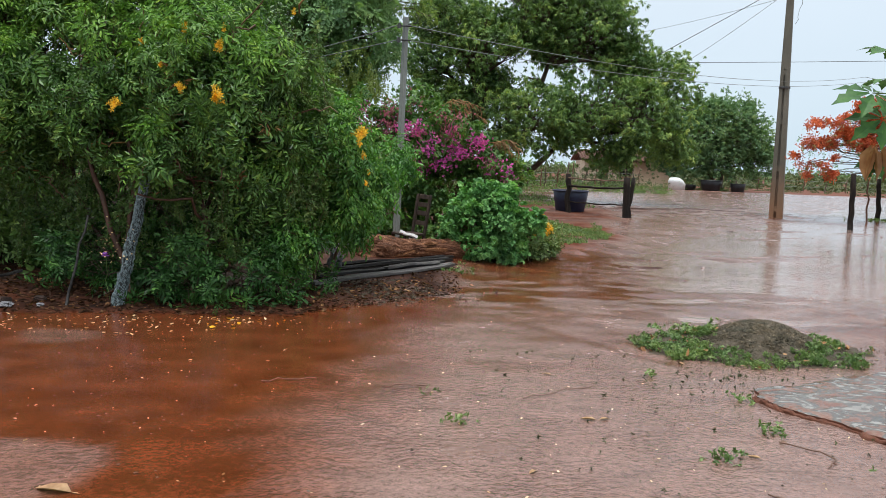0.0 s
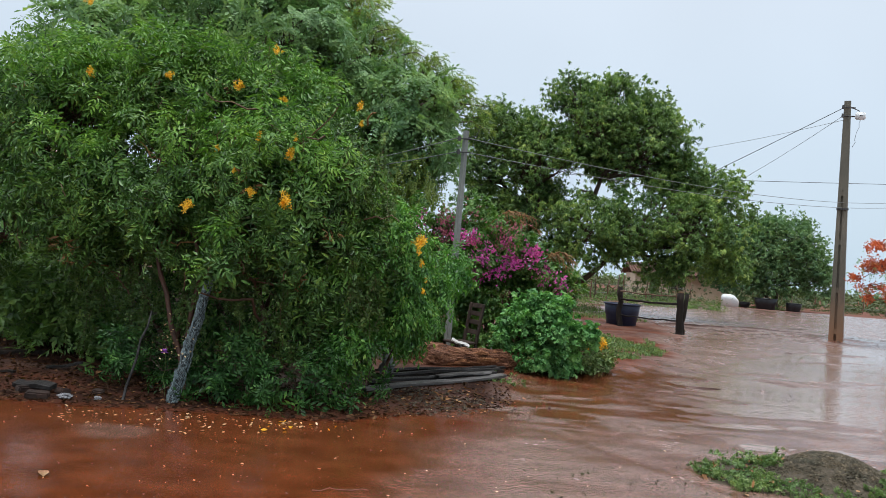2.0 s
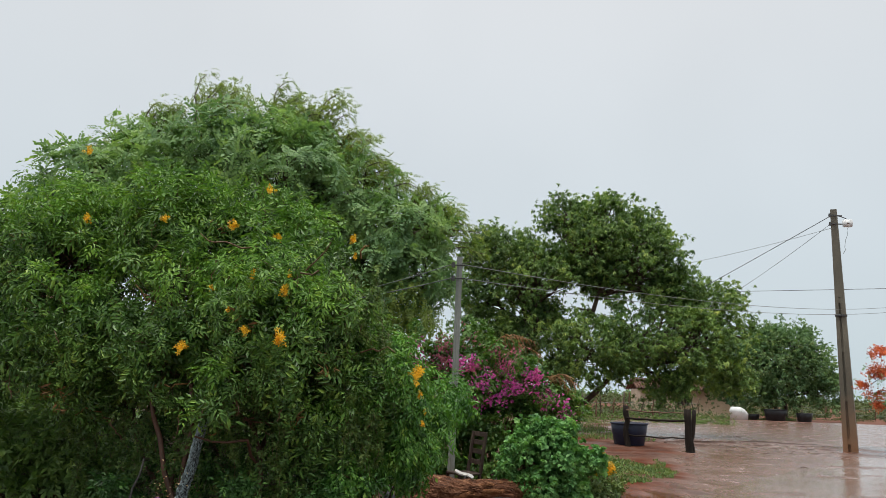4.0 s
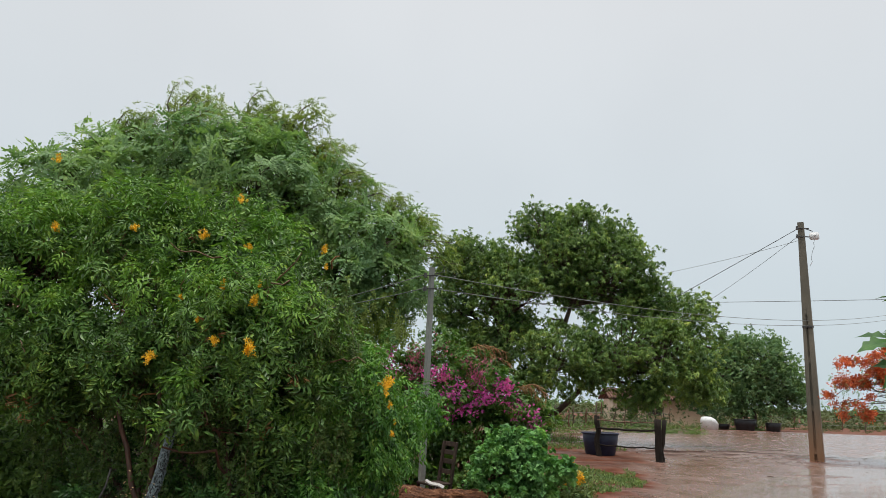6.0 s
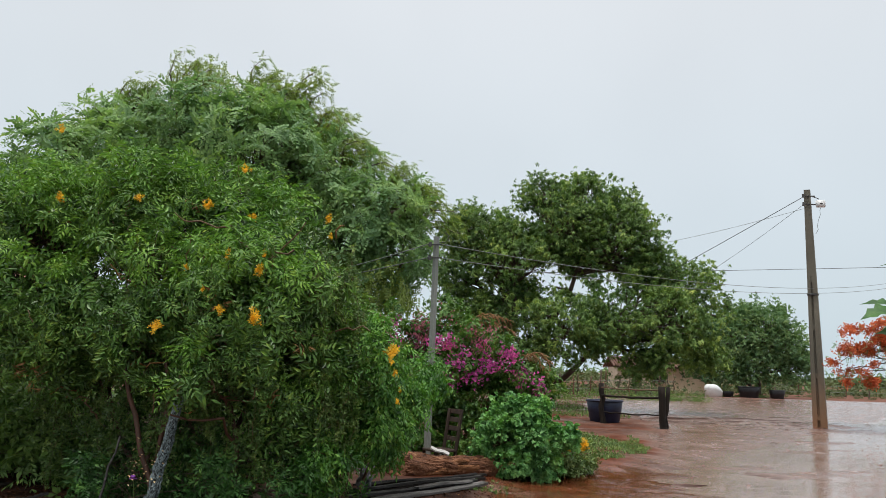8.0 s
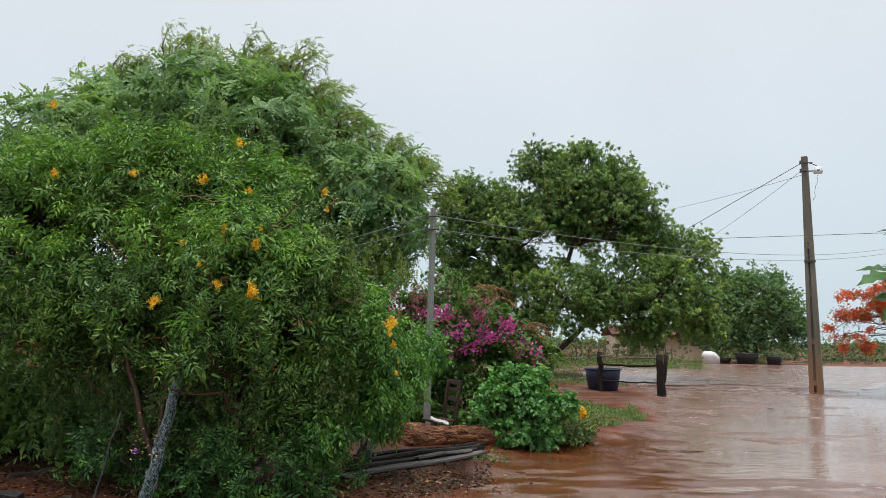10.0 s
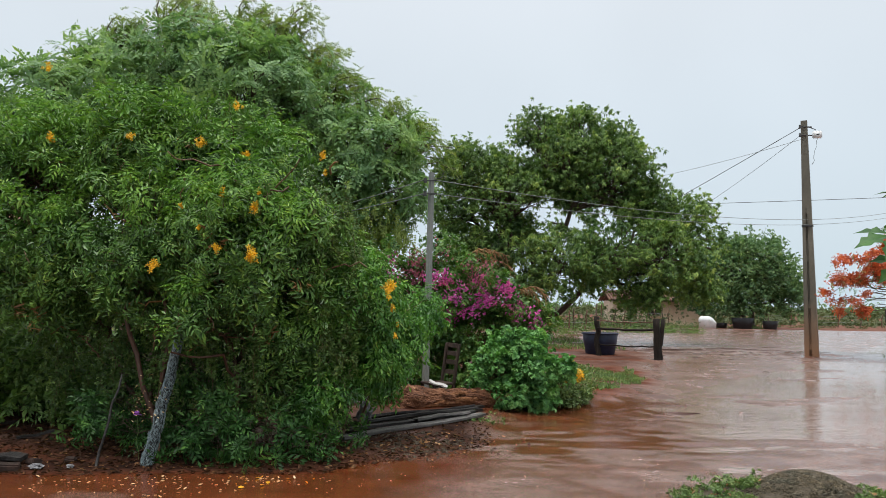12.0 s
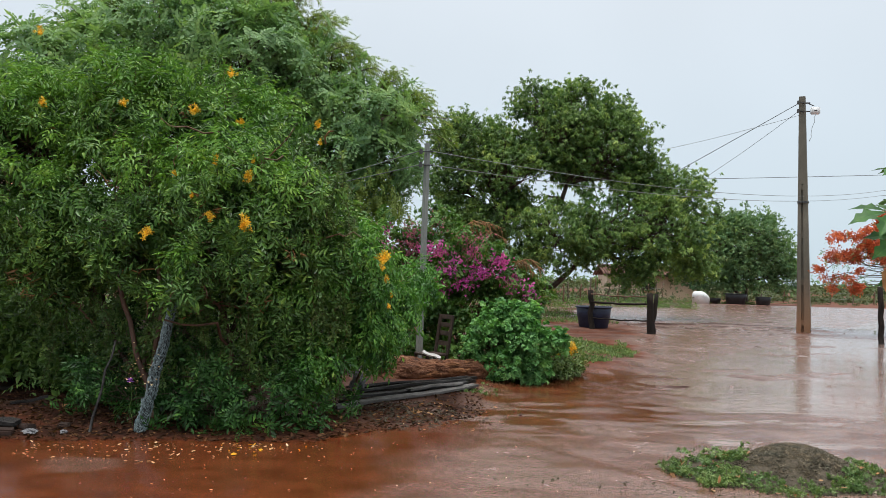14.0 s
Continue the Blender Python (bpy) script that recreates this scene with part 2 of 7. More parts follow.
DRY_LEAF = leaf_mat("dry_leaf", (0.018, 0.009, 0.006), (0.060, 0.028, 0.015), (0.26, 0.14, 0.065), 0.65, 0.1, 4.0, 14.0, 0.12)
DEAD_FROND = leaf_mat("dead_frond", (0.16, 0.07, 0.032), (0.30, 0.16, 0.075), (0.40, 0.25, 0.13), 0.6, 0.15, 3.0)
PETAL_YELLOW = leaf_mat("yellow_petal", (0.50, 0.25, 0.015), (0.72, 0.45, 0.035), (0.8, 0.60, 0.10), 0.5, 0.3, 6.0)
PETAL_ORANGE = leaf_mat("flame_petal", (0.37, 0.050, 0.024), (0.56, 0.135, 0.058), (0.70, 0.32, 0.18), 0.5, 0.3, 1.0, 3.0)
BRACT = leaf_mat("magenta_bract", (0.35, 0.035, 0.25), (0.53, 0.09, 0.40), (0.64, 0.24, 0.53), 0.5, 0.3, 3.0)
BRACT_OLD = leaf_mat("faded_bract", (0.25, 0.06, 0.12), (0.36, 0.12, 0.20), (0.42, 0.2, 0.22), 0.55, 0.3, 3.0)
PETAL_FALLEN = leaf_mat("fallen_petal", (0.40, 0.24, 0.11), (0.60, 0.45, 0.27), (0.74, 0.66, 0.50), 0.5, 0.1, 6.0)
PURPLE = leaf_mat("purple_petal", (0.20, 0.06, 0.38), (0.32, 0.12, 0.50), (0.5, 0.3, 0.6), 0.5, 0.2, 9.0)
BARK = rough_mat("dark_wet_bark", (0.045, 0.028, 0.018), (0.085, 0.055, 0.038), (0.13, 0.095, 0.07), 5.0, 0.6, 0.6, 0.01, (3, 3, 0.7))
BARK_DEEP = rough_mat("wet_brown_stem_bark", (0.040, 0.018, 0.010), (0.085, 0.038, 0.021), (0.13, 0.068, 0.042), 6.0, 0.6, 0.6, 0.006, (3, 3, 0.7))
BARK_BROWN = rough_mat("brown_wet_bark", (0.08, 0.038, 0.020), (0.13, 0.065, 0.036), (0.18, 0.10, 0.06), 6.0, 0.55, 0.5, 0.006, (3, 3, 0.7))
POST_WOOD = rough_mat("black_wet_post_wood", (0.010, 0.009, 0.008), (0.022, 0.017, 0.014), (0.045, 0.034, 0.026), 6.0, 0.8, 0.6, 0.01, (3, 3, 0.5), spec=0.15)
PLANK_WOOD = rough_mat("weathered_grey_plank", (0.010, 0.009, 0.009), (0.026, 0.024, 0.023), (0.085, 0.08, 0.076), 3.0, 0.5, 0.4, 0.006, (1.0, 8, 8), spec=0.25)
PLANK_PALE = rough_mat("pale_weathered_plank", (0.040, 0.037, 0.034), (0.105, 0.10, 0.095), (0.21, 0.20, 0.19), 3.0, 0.5, 0.4, 0.006, (1.0, 8, 8), spec=0.3)
LOG_BARK = rough_mat("peeling_log_bark", (0.055, 0.022, 0.012), (0.21, 0.090, 0.046), (0.50, 0.27, 0.145), 5.0, 0.65, 1.0, 0.03, (0.7, 3.0, 3.0), 0.0, 26.0, 0.25)
LOG_WOOD = rough_mat("bare_orange_wood", (0.12, 0.045, 0.020), (0.30, 0.13, 0.055), (0.42, 0.23, 0.11), 5.0, 0.6, 0.8, 0.02, (0.8, 6, 6), spec=0.25)
CONCRETE = rough_mat("stained_concrete", (0.085, 0.078, 0.058), (0.125, 0.114, 0.086), (0.175, 0.155, 0.12), 1.4, 0.6, 0.25, 0.006, (1, 1, 0.4), 0.0, 45.0)
def splash(m, top=0.75, col=(0.20, 0.085, 0.045, 1)):
    """Red mud splashed up the foot of an upright."""
    n, l = m.node_tree.nodes, m.node_tree.links
    b = n["Principled BSDF"]
    old = b.inputs["Base Color"].links[0].from_socket
    g = n.new("ShaderNodeNewGeometry")
    z = n.new("ShaderNodeSeparateXYZ")
    l.new(g.outputs["Position"], z.inputs[0])
    wob = n.new("ShaderNodeMath")
    wob.operation = "MULTIPLY_ADD"
    l.new(noise_node(n, l, 5.0, 5.0), wob.inputs[0])
    wob.inputs[1].default_value = -0.8
    l.new(z.outputs["Z"], wob.inputs[2])
    f = span(n, l, wob.outputs[0], -0.3, top - 0.4, 0.85, 0.0)
    l.new(blend(n, l, f, old, col), b.inputs["Base Color"])


splash(CONCRETE, 1.9, (0.23, 0.11, 0.05, 1))
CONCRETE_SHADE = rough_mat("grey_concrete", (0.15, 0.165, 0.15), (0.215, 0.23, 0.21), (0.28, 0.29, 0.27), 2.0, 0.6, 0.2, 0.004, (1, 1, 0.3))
CABLE = rough_mat("black_cable", (0.03, 0.03, 0.03), (0.05, 0.05, 0.05), None, 4.0, 0.5, 0.1, 0.001)
WIRE = rough_mat("galvanised_wire", (0.14, 0.155, 0.15), (0.22, 0.24, 0.23), None, 4.0, 0.45, 0.1, 0.001, None, 0.4)
TUB_BLUE = rough_mat("dark_blue_plastic", (0.006, 0.010, 0.026), (0.011, 0.018, 0.045), (0.022, 0.030, 0.060), 4.0, 0.5, 0.1, 0.003)
TUB_BLACK = rough_mat("black_plastic", (0.010, 0.011, 0.013), (0.018, 0.020, 0.024), (0.03, 0.032, 0.038), 4.0, 0.4, 0.1, 0.003)
WHITE_PLASTIC = rough_mat("white_plastic", (0.62, 0.64, 0.64), (0.74, 0.76, 0.76), (0.8, 0.8, 0.8), 3.0, 0.4, 0.05, 0.002)
PLASTER = rough_mat("beige_plaster", (0.52, 0.40, 0.28), (0.63, 0.51, 0.37), (0.70, 0.58, 0.45), 0.8, 0.8, 0.2, 0.006)
PLASTER_PALE = rough_mat("pale_paint", (0.34, 0.33, 0.31), (0.48, 0.47, 0.45), (0.56, 0.55, 0.52), 6.0, 0.6, 0.2, 0.004)
TILE = rough_mat("old_roof_tile", (0.10, 0.045, 0.028), (0.18, 0.085, 0.052), (0.26, 0.13, 0.085), 3.0, 0.6, 0.3, 0.006)
GRAVEL = rough_mat("wet_gravel", (0.042, 0.034, 0.022), (0.075, 0.060, 0.040), (0.125, 0.10, 0.07), 30.0, 0.65, 0.6, 0.012, None, 0.0, 140.0, 0.2)
SLAB = make_slab()
MUD = rough_mat("crumbling_red_mud", (0.070, 0.024, 0.012), (0.125, 0.046, 0.025), (0.19, 0.085, 0.052), 9.0, 0.6, 0.8, 0.015, None, 0.0, 60.0, 0.25)
STONE = leaf_mat("wet_gravel_stone", (0.030, 0.024, 0.015), (0.085, 0.070, 0.046), (0.24, 0.20, 0.145), 0.5, 0.0, 8.0, 30.0, 0.25)
NET = rough_mat("pale_blue_netting", (0.028, 0.048, 0.053), (0.17, 0.23, 0.24), (0.46, 0.53, 0.53), 55.0, 0.5, 0.5, 0.006, None, 0.0, 120.0)
NET_CORE = rough_mat("dark_rolled_net", (0.010, 0.014, 0.015), (0.025, 0.034, 0.036), (0.06, 0.08, 0.085), 40.0, 0.6, 0.5, 0.006)


# ---- builders ----
rng = np.random.default_rng(11)


def np_mesh(name, V, Q, mat, smooth=False):
    """A mesh from arrays of corners and of faces with one number of corners."""
    V, Q = np.asarray(V, dtype=np.float32).reshape(-1, 3), np.asarray(Q, dtype=np.int32)
    me = bpy.data.meshes.new(name)
    me.vertices.add(len(V))
    me.vertices.foreach_set("co", V.ravel())
    me.loops.add(Q.size)
    me.loops.foreach_set("vertex_index", Q.ravel())
    me.polygons.add(len(Q))
    me.polygons.foreach_set("loop_start", np.arange(0, Q.size, Q.shape[1], dtype=np.int32))
    me.polygons.foreach_set("use_smooth", np.full(len(Q), smooth))
    me.update(calc_edges=True)
    me.validate()
    me.materials.append(mat)
    return me


def thing(name, at, label, category, group="", kind=""):
    ob = new(name)
    ob.empty_display_size = 0.2
    ob.location = at
    return tagged(ob, label, category, group, kind)


def under(ob, parent):
    """Parent ob, whose mesh is in world coordinates, to a thing or a part."""
    ob.parent = parent
    if not parent.parent:
        ob.matrix_parent_inverse = Matrix.Translation(-parent.location)
    return ob


def solid(name, V, Q, mat, parent=None, label="", smooth=False):
    ob = new(name, np_mesh(name, V, Q, mat, smooth))
    if parent:
        under(ob, parent)
    return tagged(ob, label)


def part(name, bm, mat, parent=None, label="", smooth=False):
    me = bpy.data.meshes.new(name)
    for f in bm.faces:
        f.smooth = smooth
    bm.to_mesh(me)
    bm.free()
    me.materials.append(mat)
    ob = new(name, me)
    if parent:
        under(ob, parent)
    return tagged(ob, label)


def unit(v):
    v = np.asarray(v, dtype=float)
    return v / np.maximum(np.linalg.norm(v, axis=-1, keepdims=True), 1e-9)


def tube(points, radii, sides=8, wob=0.0, seed=0, cap=True):
    """Corners and quads of a tapered tube along points."""
    P = np.asarray(points, dtype=float)
    radii = np.broadcast_to(np.asarray(radii, dtype=float), (len(P),))
    D = unit(np.gradient(P, axis=0))
    ref = np.array([1.0, 0.0, 0.0]) if abs(D[:, 0]).mean() < 0.7 else np.array([0.0, 1.0, 0.0])
    A = unit(np.cross(D, ref))
    B = np.cross(D, A)
    th = np.linspace(0, 2 * np.pi, sides, endpoint=False)
    r = np.random.default_rng(seed)
    k = radii[:, None] * (1 + wob * r.uniform(-1, 1, (len(P), sides)))
    V = P[:, None] + k[..., None] * (np.cos(th)[None, :, None] * A[:, None] + np.sin(th)[None, :, None] * B[:, None])
    V = V.reshape(-1, 3)
    i = np.arange(len(P) - 1)[:, None] * sides
    j = np.arange(sides)[None]
    Q = np.stack([i + j, i + (j + 1) % sides, i + sides + (j + 1) % sides, i + sides + j], -1).reshape(-1, 4)
    if cap and sides % 2 == 0:
        caps = []
        for s in (0, (len(P) - 1) * sides):
            ring = [s + q for q in range(sides)]
            caps += [[ring[q], ring[q + 1], ring[sides - 2 - q], ring[sides - 1 - q]] for q in range(sides // 2 - 1)]
        if caps:
            Q = np.vstack([Q, caps])
    return V, Q


def join(chunks):
    V, Q, n = [], [], 0
    for v, q in chunks:
        V.append(v), Q.append(np.asarray(q) + n)
        n += len(v)
    return np.vstack(V), np.vstack(Q)


def bend(a, b, sag, n=6, wob=0.0, seed=0):
    """A curved line from a to b: sag metres down in the middle, with small kinks."""
    a, b = np.asarray(a, float), np.asarray(b, float)
    s = np.linspace(0, 1, n)[:, None]
    P = a + (b - a) * s
    P[:, 2] -= sag * 4 * (s * (1 - s))[:, 0]
    r = np.random.default_rng(seed)
    P[1:-1] += r.normal(0, wob, (n - 2, 3))
    return P


def block(bm, size, m, bev=0.004, seg=1):
    """A box with eased edges, added to bm."""
    t = bmesh.new()
    bmesh.ops.create_cube(t, size=1, matrix=Matrix.Diagonal((*size, 1)))
    bmesh.ops.bevel(t, geom=t.edges[:], offset=bev, segments=seg, affect="EDGES")
    t.transform(m)
    me = bpy.data.meshes.new("tmp")
    t.to_mesh(me)
    t.free()
    bm.from_mesh(me)
    bpy.data.meshes.remove(me)


def hash2(ix, iy, s):
    v = np.sin(ix * 127.1 + iy * 311.7 + s * 74.7) * 43758.5453
    return v - np.floor(v)


def vnoise(x, y, s=0):
    ix, iy = np.floor(x), np.floor(y)
    fx, fy = x - ix, y - iy
    fx, fy = fx * fx * (3 - 2 * fx), fy * fy * (3 - 2 * fy)
    a, b = hash2(ix, iy, s), hash2(ix + 1, iy, s)
    c, d = hash2(ix, iy + 1, s), hash2(ix + 1, iy + 1, s)
    return (a + (b - a) * fx) * (1 - fy) + (c + (d - c) * fx) * fy - 0.5


def fbm(x, y, octaves=4, s=0):
    return sum(vnoise(x * 2 ** k, y * 2 ** k, s + k) / 1.8 ** k for k in range(octaves))


# ---- ground ----
def dish(x, y, cx, cy, rx, ry, soft=0.35):
    d = np.sqrt(((x - cx) / rx) ** 2 + ((y - cy) / ry) ** 2)
    return np.clip((1 - d) / soft, 0, 1)


def bank_of(x, y):
    """The littered bank under the shrubs: its front edge runs from (-4, 7) to (0, 8.8), then back along the grass."""
    edge = 0.25 * fbm(x * 1.1, y * 1.1, 4, 3)
    front = np.where(x < -1.3, 7.35 + 0.12 * (x + 1.3), 7.40 + 1.0 * (x + 1.3))
    front = np.where(x > 0.1, 8.8 + 1.5 * (x - 0.1), front) + 0.35 * edge
    side = np.clip((0.75 + 1.2 * np.maximum(y - 11.3, 0) + edge - x) / 0.8, 0, 1)
    return np.clip((y - front) / 0.9, 0, 1) * side * np.clip((60 - y) / 8, 0, 1), front


def verge_of(x, y):
    """The low muddy verge that runs from the shrubs past the gate to the far fence: one on it, zero in the yard."""
    edge = np.interp(y, [9.5, 11.0, 12.0, 14.0, 18.0, 21.0, 25.0, 29.0, 34.0, 46.0, 50.0, 54.0], [-0.2, 0.6, 1.5, 2.9, 4.1, 4.3, 5.5, 5.7, 4.8, 6.8, 10.0, 14.0])
    edge = edge + 0.9 * fbm(x * 0.45 + 3, y * 0.8, 5, 31)
    return np.clip((edge - x) / 0.7 + 0.5, 0, 1) * np.clip((y - 9.5) / 1.5, 0, 1)


def height(x, y):
    """The yard: wet and flat, hollows that hold water, a littered bank under the plants."""
    x, y = np.asarray(x, float), np.asarray(y, float)
    h = 0.011 + 0.012 * fbm(x * 0.55, y * 0.9, 4, 1) + 0.003 * fbm(x * 7, y * 9, 3, 5)
    edge = 0.25 * fbm(x * 1.1, y * 1.1, 4, 3)
    hollow = dish(x + edge, y + edge, -2.6, 5.5, 2.35, 2.1, 0.4)
    hollow = np.maximum(hollow, dish(x + edge, y - edge, -1.1, 6.5, 0.85, 1.3, 0.5))
    hollow = np.maximum(hollow, dish(x + edge, y + edge, -1.0, 4.2, 0.55, 1.3, 0.5))
    h = h - 0.006 * hollow
    # shallow wash across the yard, streaky with the slope
    streak = fbm((x + 0.35 * y) * 0.30 + 4, (y - 0.22 * x) * 1.15, 5, 9)
    wash = np.clip((y - 6.4 - 0.9 * np.clip(2.4 - x, 0, 2)) / 2.0, 0, 1) * np.clip((x - 0.9 - 0.05 * y) / 1.5, 0, 1)
    verge = verge_of(x, y)
    wash = wash * (1 - verge)
    h = h - wash * (0.016 + 0.030 * streak + 0.016 * fbm((x + 0.3 * y) * 0.9, (y - 0.2 * x) * 2.6, 4, 19))
    far = np.clip((y - 11) / 8, 0, 1) * np.clip((x - 3.0) / 2.0, 0, 1) * np.clip((54 - y) / 4, 0, 1)
    h = h + 0.050 * dish(x, y, 8.6, 27.8, 4.6, 4.6, 0.6) * np.clip(5.0 * fbm(x * 0.9 + 2, y * 2.2, 5, 71) - 0.35, 0, 1)
    h = h - far * (1 - verge) * 0.005 + verge * (0.022 + 0.030 * fbm(x * 0.9, y * 1.5, 4, 41))
    # a broad puddle beside the heap and another in front of the gate
    h = h - 0.013 * dish(x + edge, y + edge, 4.9, 11.2, 2.3, 2.6, 0.6) - 0.012 * dish(x + 2 * edge, y + 2 * edge, 5.6, 18.5, 1.3, 4.0, 0.6)
    # a red mud hump behind the heap and a thin ridge squeezed up by a wheel
    h = h + 0.07 * dish(x + 0.3 * edge, y + 0.3 * edge, 4.75, 7.45, 0.95, 0.55, 0.7)
    h = h + 0.022 * np.exp(-((y - 8.9 + 1.35 * (x - 4.2)) / 0.07) ** 2) * np.clip((x - 4.0) / 0.2, 0, 1) * np.clip((5.6 - x) / 0.3, 0, 1)
    # mud ridge beyond the light pole
    h = h + 0.09 * dish(x + edge, y - 0.6 * edge, 16, 27.0, 6.4, 3.4, 0.5)
    # muddy shoal by the gate
    h = h + (0.018 + 0.030 * fbm(x * 1.9 + 0.5 * y, y * 3.6, 4, 83)) * dish(x + 1.6 * edge, y + 3 * edge, 1.6, 13.0, 2.4, 5.0, 0.4)
    # tyre ruts
    h = h - 0.010 * np.exp(-((y - 7.1 + 1.25 * (x - 1.0)) / 0.11) ** 2) * np.clip((x - 0.4) / 0.3, 0, 1) * np.clip((2.1 - x) / 0.3, 0, 1)
    h = h + 0.012 * np.exp(-((y - 8.0 + 0.55 * (x - 1.2)) / 0.10) ** 2) * np.clip((x - 0.3) / 0.5, 0, 1) * np.clip((2.0 - x) / 0.5, 0, 1)
    bank, front = bank_of(x, y)
    h = h + bank * (0.05 + 0.03 * fbm(x * 2.2, y * 2.2, 4, 7)) + 0.05 * np.clip((y - front) / 5, 0, 1) * bank
    # far side of the yard
    back = np.clip((y - 49 - 0.25 * np.maximum(x - 14, 0)) / 3, 0, 1)
    h = h + back * 0.12
    return h


def soaked(x, y):
    """How sodden the clay is: one in the hollow by the bank, streaks elsewhere."""
    edge = 0.55 * fbm(x * 0.9, y * 0.9, 5, 3)
    shore = np.interp(y, [2.5, 3.4, 4.4, 5.0, 6.5, 7.6, 9.0], [-0.5, -0.6, -0.72, -0.52, -0.32, -0.02, 0.3])
    rag = 0.16 * fbm(x * 4.5, y * 6.0, 4, 53)
    s = np.clip((shore + 0.15 - x + 0.6 * edge + rag) / 0.95 + 0.5, 0, 1) * np.clip((x + 6.5) / 1.5, 0, 1) * np.clip((8.6 - y) / 0.8, 0, 1) * np.clip((y - 1.6 + 2 * edge) / 1.2, 0, 1)
    s = s * (1 - 0.6 * dish(x + 0.5 * edge + 0.5 * rag, y + 0.5 * edge + 0.5 * rag, -2.0, 3.55, 0.62, 0.48, 0.22)) * (1 - 0.5 * dish(x + 0.4 * edge, y + 0.4 * edge + 0.4 * rag, -3.05, 6.1, 0.42, 0.3, 0.3))
    streak = np.clip(9.0 * fbm(x * 1.9 + 0.5 * y, y * 4.6, 5, 13) + 0.5, 0, 1)
    near = np.clip((y - 6.5) / 2, 0, 1) * np.clip((19 - y) / 2, 0, 1) * np.clip((3.8 - x) / 1.0, 0, 1)
    fine = np.clip(2.4 * fbm(x * 1.3 + 0.4 * y, y * 4.5, 4, 23), 0, 1) * np.clip((y - 4.0) / 3, 0, 1) * np.clip((13 - y) / 2, 0, 1)
    rut = np.exp(-((y - 7.1 + 1.25 * (x - 1.0) + 0.15 * edge) / 0.10) ** 2) * np.clip((x - 0.4) / 0.3, 0, 1) * np.clip((2.1 - x) / 0.3, 0, 1)
    s = np.maximum(s, 0.8 * rut)
    shoal = np.maximum(0.95 * dish(x + 1.6 * edge, y + 3 * edge, 1.5, 13.2, 1.9, 4.6, 0.5), 0.85 * dish(x + edge, y - 0.6 * edge, 16, 27.0, 6.4, 3.4, 0.3))
    shoal = np.maximum(shoal, 0.9 * dish(x + 0.3 * edge, y + 0.3 * edge, 4.75, 7.45, 0.95, 0.55, 0.4))
    shoal = np.maximum(shoal, 0.55 * np.clip((y - 54 - 0.12 * np.maximum(x - 14, 0)) / 2.5, 0, 1))
    shoal = np.maximum(shoal, verge_of(x, y) * np.clip(0.75 + 1.1 * fbm(x * 0.8, y * 1.6, 4, 47), 0.2, 1))
    return np.clip(np.maximum(np.maximum(s, shoal), np.maximum(0.9 * near * streak, 0.55 * fine)), 0, 1)


def axis(lo, a, b, hi, step, grow=1.12):
    mid_l = list(np.arange(a, b, step))
    up, s, v = [], step, b
    while v < hi:
        up.append(v)
        s *= grow
        v += s
    dn, s, v = [], step, a - step
    while v > lo:
        dn.append(v)
        s *= grow
        v -= s
    return np.array([lo] + dn[::-1] + mid_l + up + [hi])


GX, GY = axis(-900, -6.0, 7.0, 900, 0.07, 1.055), axis(-300, 2.4, 11.5, 1800, 0.065, 1.024)
gx, gy = np.meshgrid(GX, GY)
gz = height(gx, gy)
nx_, ny_ = len(GX), len(GY)
gi = (np.arange(ny_ - 1)[:, None] * nx_ + np.arange(nx_ - 1)[None]).ravel()
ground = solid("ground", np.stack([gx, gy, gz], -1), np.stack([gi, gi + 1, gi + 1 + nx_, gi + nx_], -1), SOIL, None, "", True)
soak = ground.data.attributes.new("soaked", "FLOAT", "POINT")
soak.data.foreach_set("value", soaked(gx, gy).astype(np.float32).ravel())
humus = ground.data.attributes.new("humus", "FLOAT", "POINT")
bk, fr = bank_of(gx, gy)
churned = dish(gx, gy, 8.6, 27.8, 4.6, 4.6, 0.6) * np.clip(5.0 * fbm(gx * 0.9 + 2, gy * 2.2, 5, 71) - 0.35, 0, 1)
churned = np.maximum(churned, dish(gx, gy, 3.9, 12.6, 1.6, 2.2, 0.6) * np.clip(5.0 * fbm(gx * 1.5 + 2, gy * 2.6, 5, 73) - 0.7, 0, 1))
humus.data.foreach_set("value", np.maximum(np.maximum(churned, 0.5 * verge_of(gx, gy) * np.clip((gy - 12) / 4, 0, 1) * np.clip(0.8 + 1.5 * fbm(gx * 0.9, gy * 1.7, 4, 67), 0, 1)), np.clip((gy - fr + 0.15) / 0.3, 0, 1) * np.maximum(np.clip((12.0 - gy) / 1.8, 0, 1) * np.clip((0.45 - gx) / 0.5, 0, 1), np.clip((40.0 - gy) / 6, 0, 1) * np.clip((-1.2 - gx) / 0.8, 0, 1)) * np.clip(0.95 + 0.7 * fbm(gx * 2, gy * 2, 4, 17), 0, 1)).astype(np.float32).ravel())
vg_at = ground.data.attributes.new("verge", "FLOAT", "POINT")
vg_at.data.foreach_set("value", np.maximum(np.clip((gy - 54 - 0.12 * np.maximum(gx - 14, 0)) / 2.5, 0, 1), verge_of(gx, gy) * np.clip((gy - 11.5) / 2.5, 0, 1) * np.clip(0.85 + 1.3 * fbm(gx * 0.7, gy * 1.4, 4, 61), 0, 1)).astype(np.float32).ravel())
tagged(ground, "wet red clay yard, rutted and muddy after rain", "ground", "", "structure")

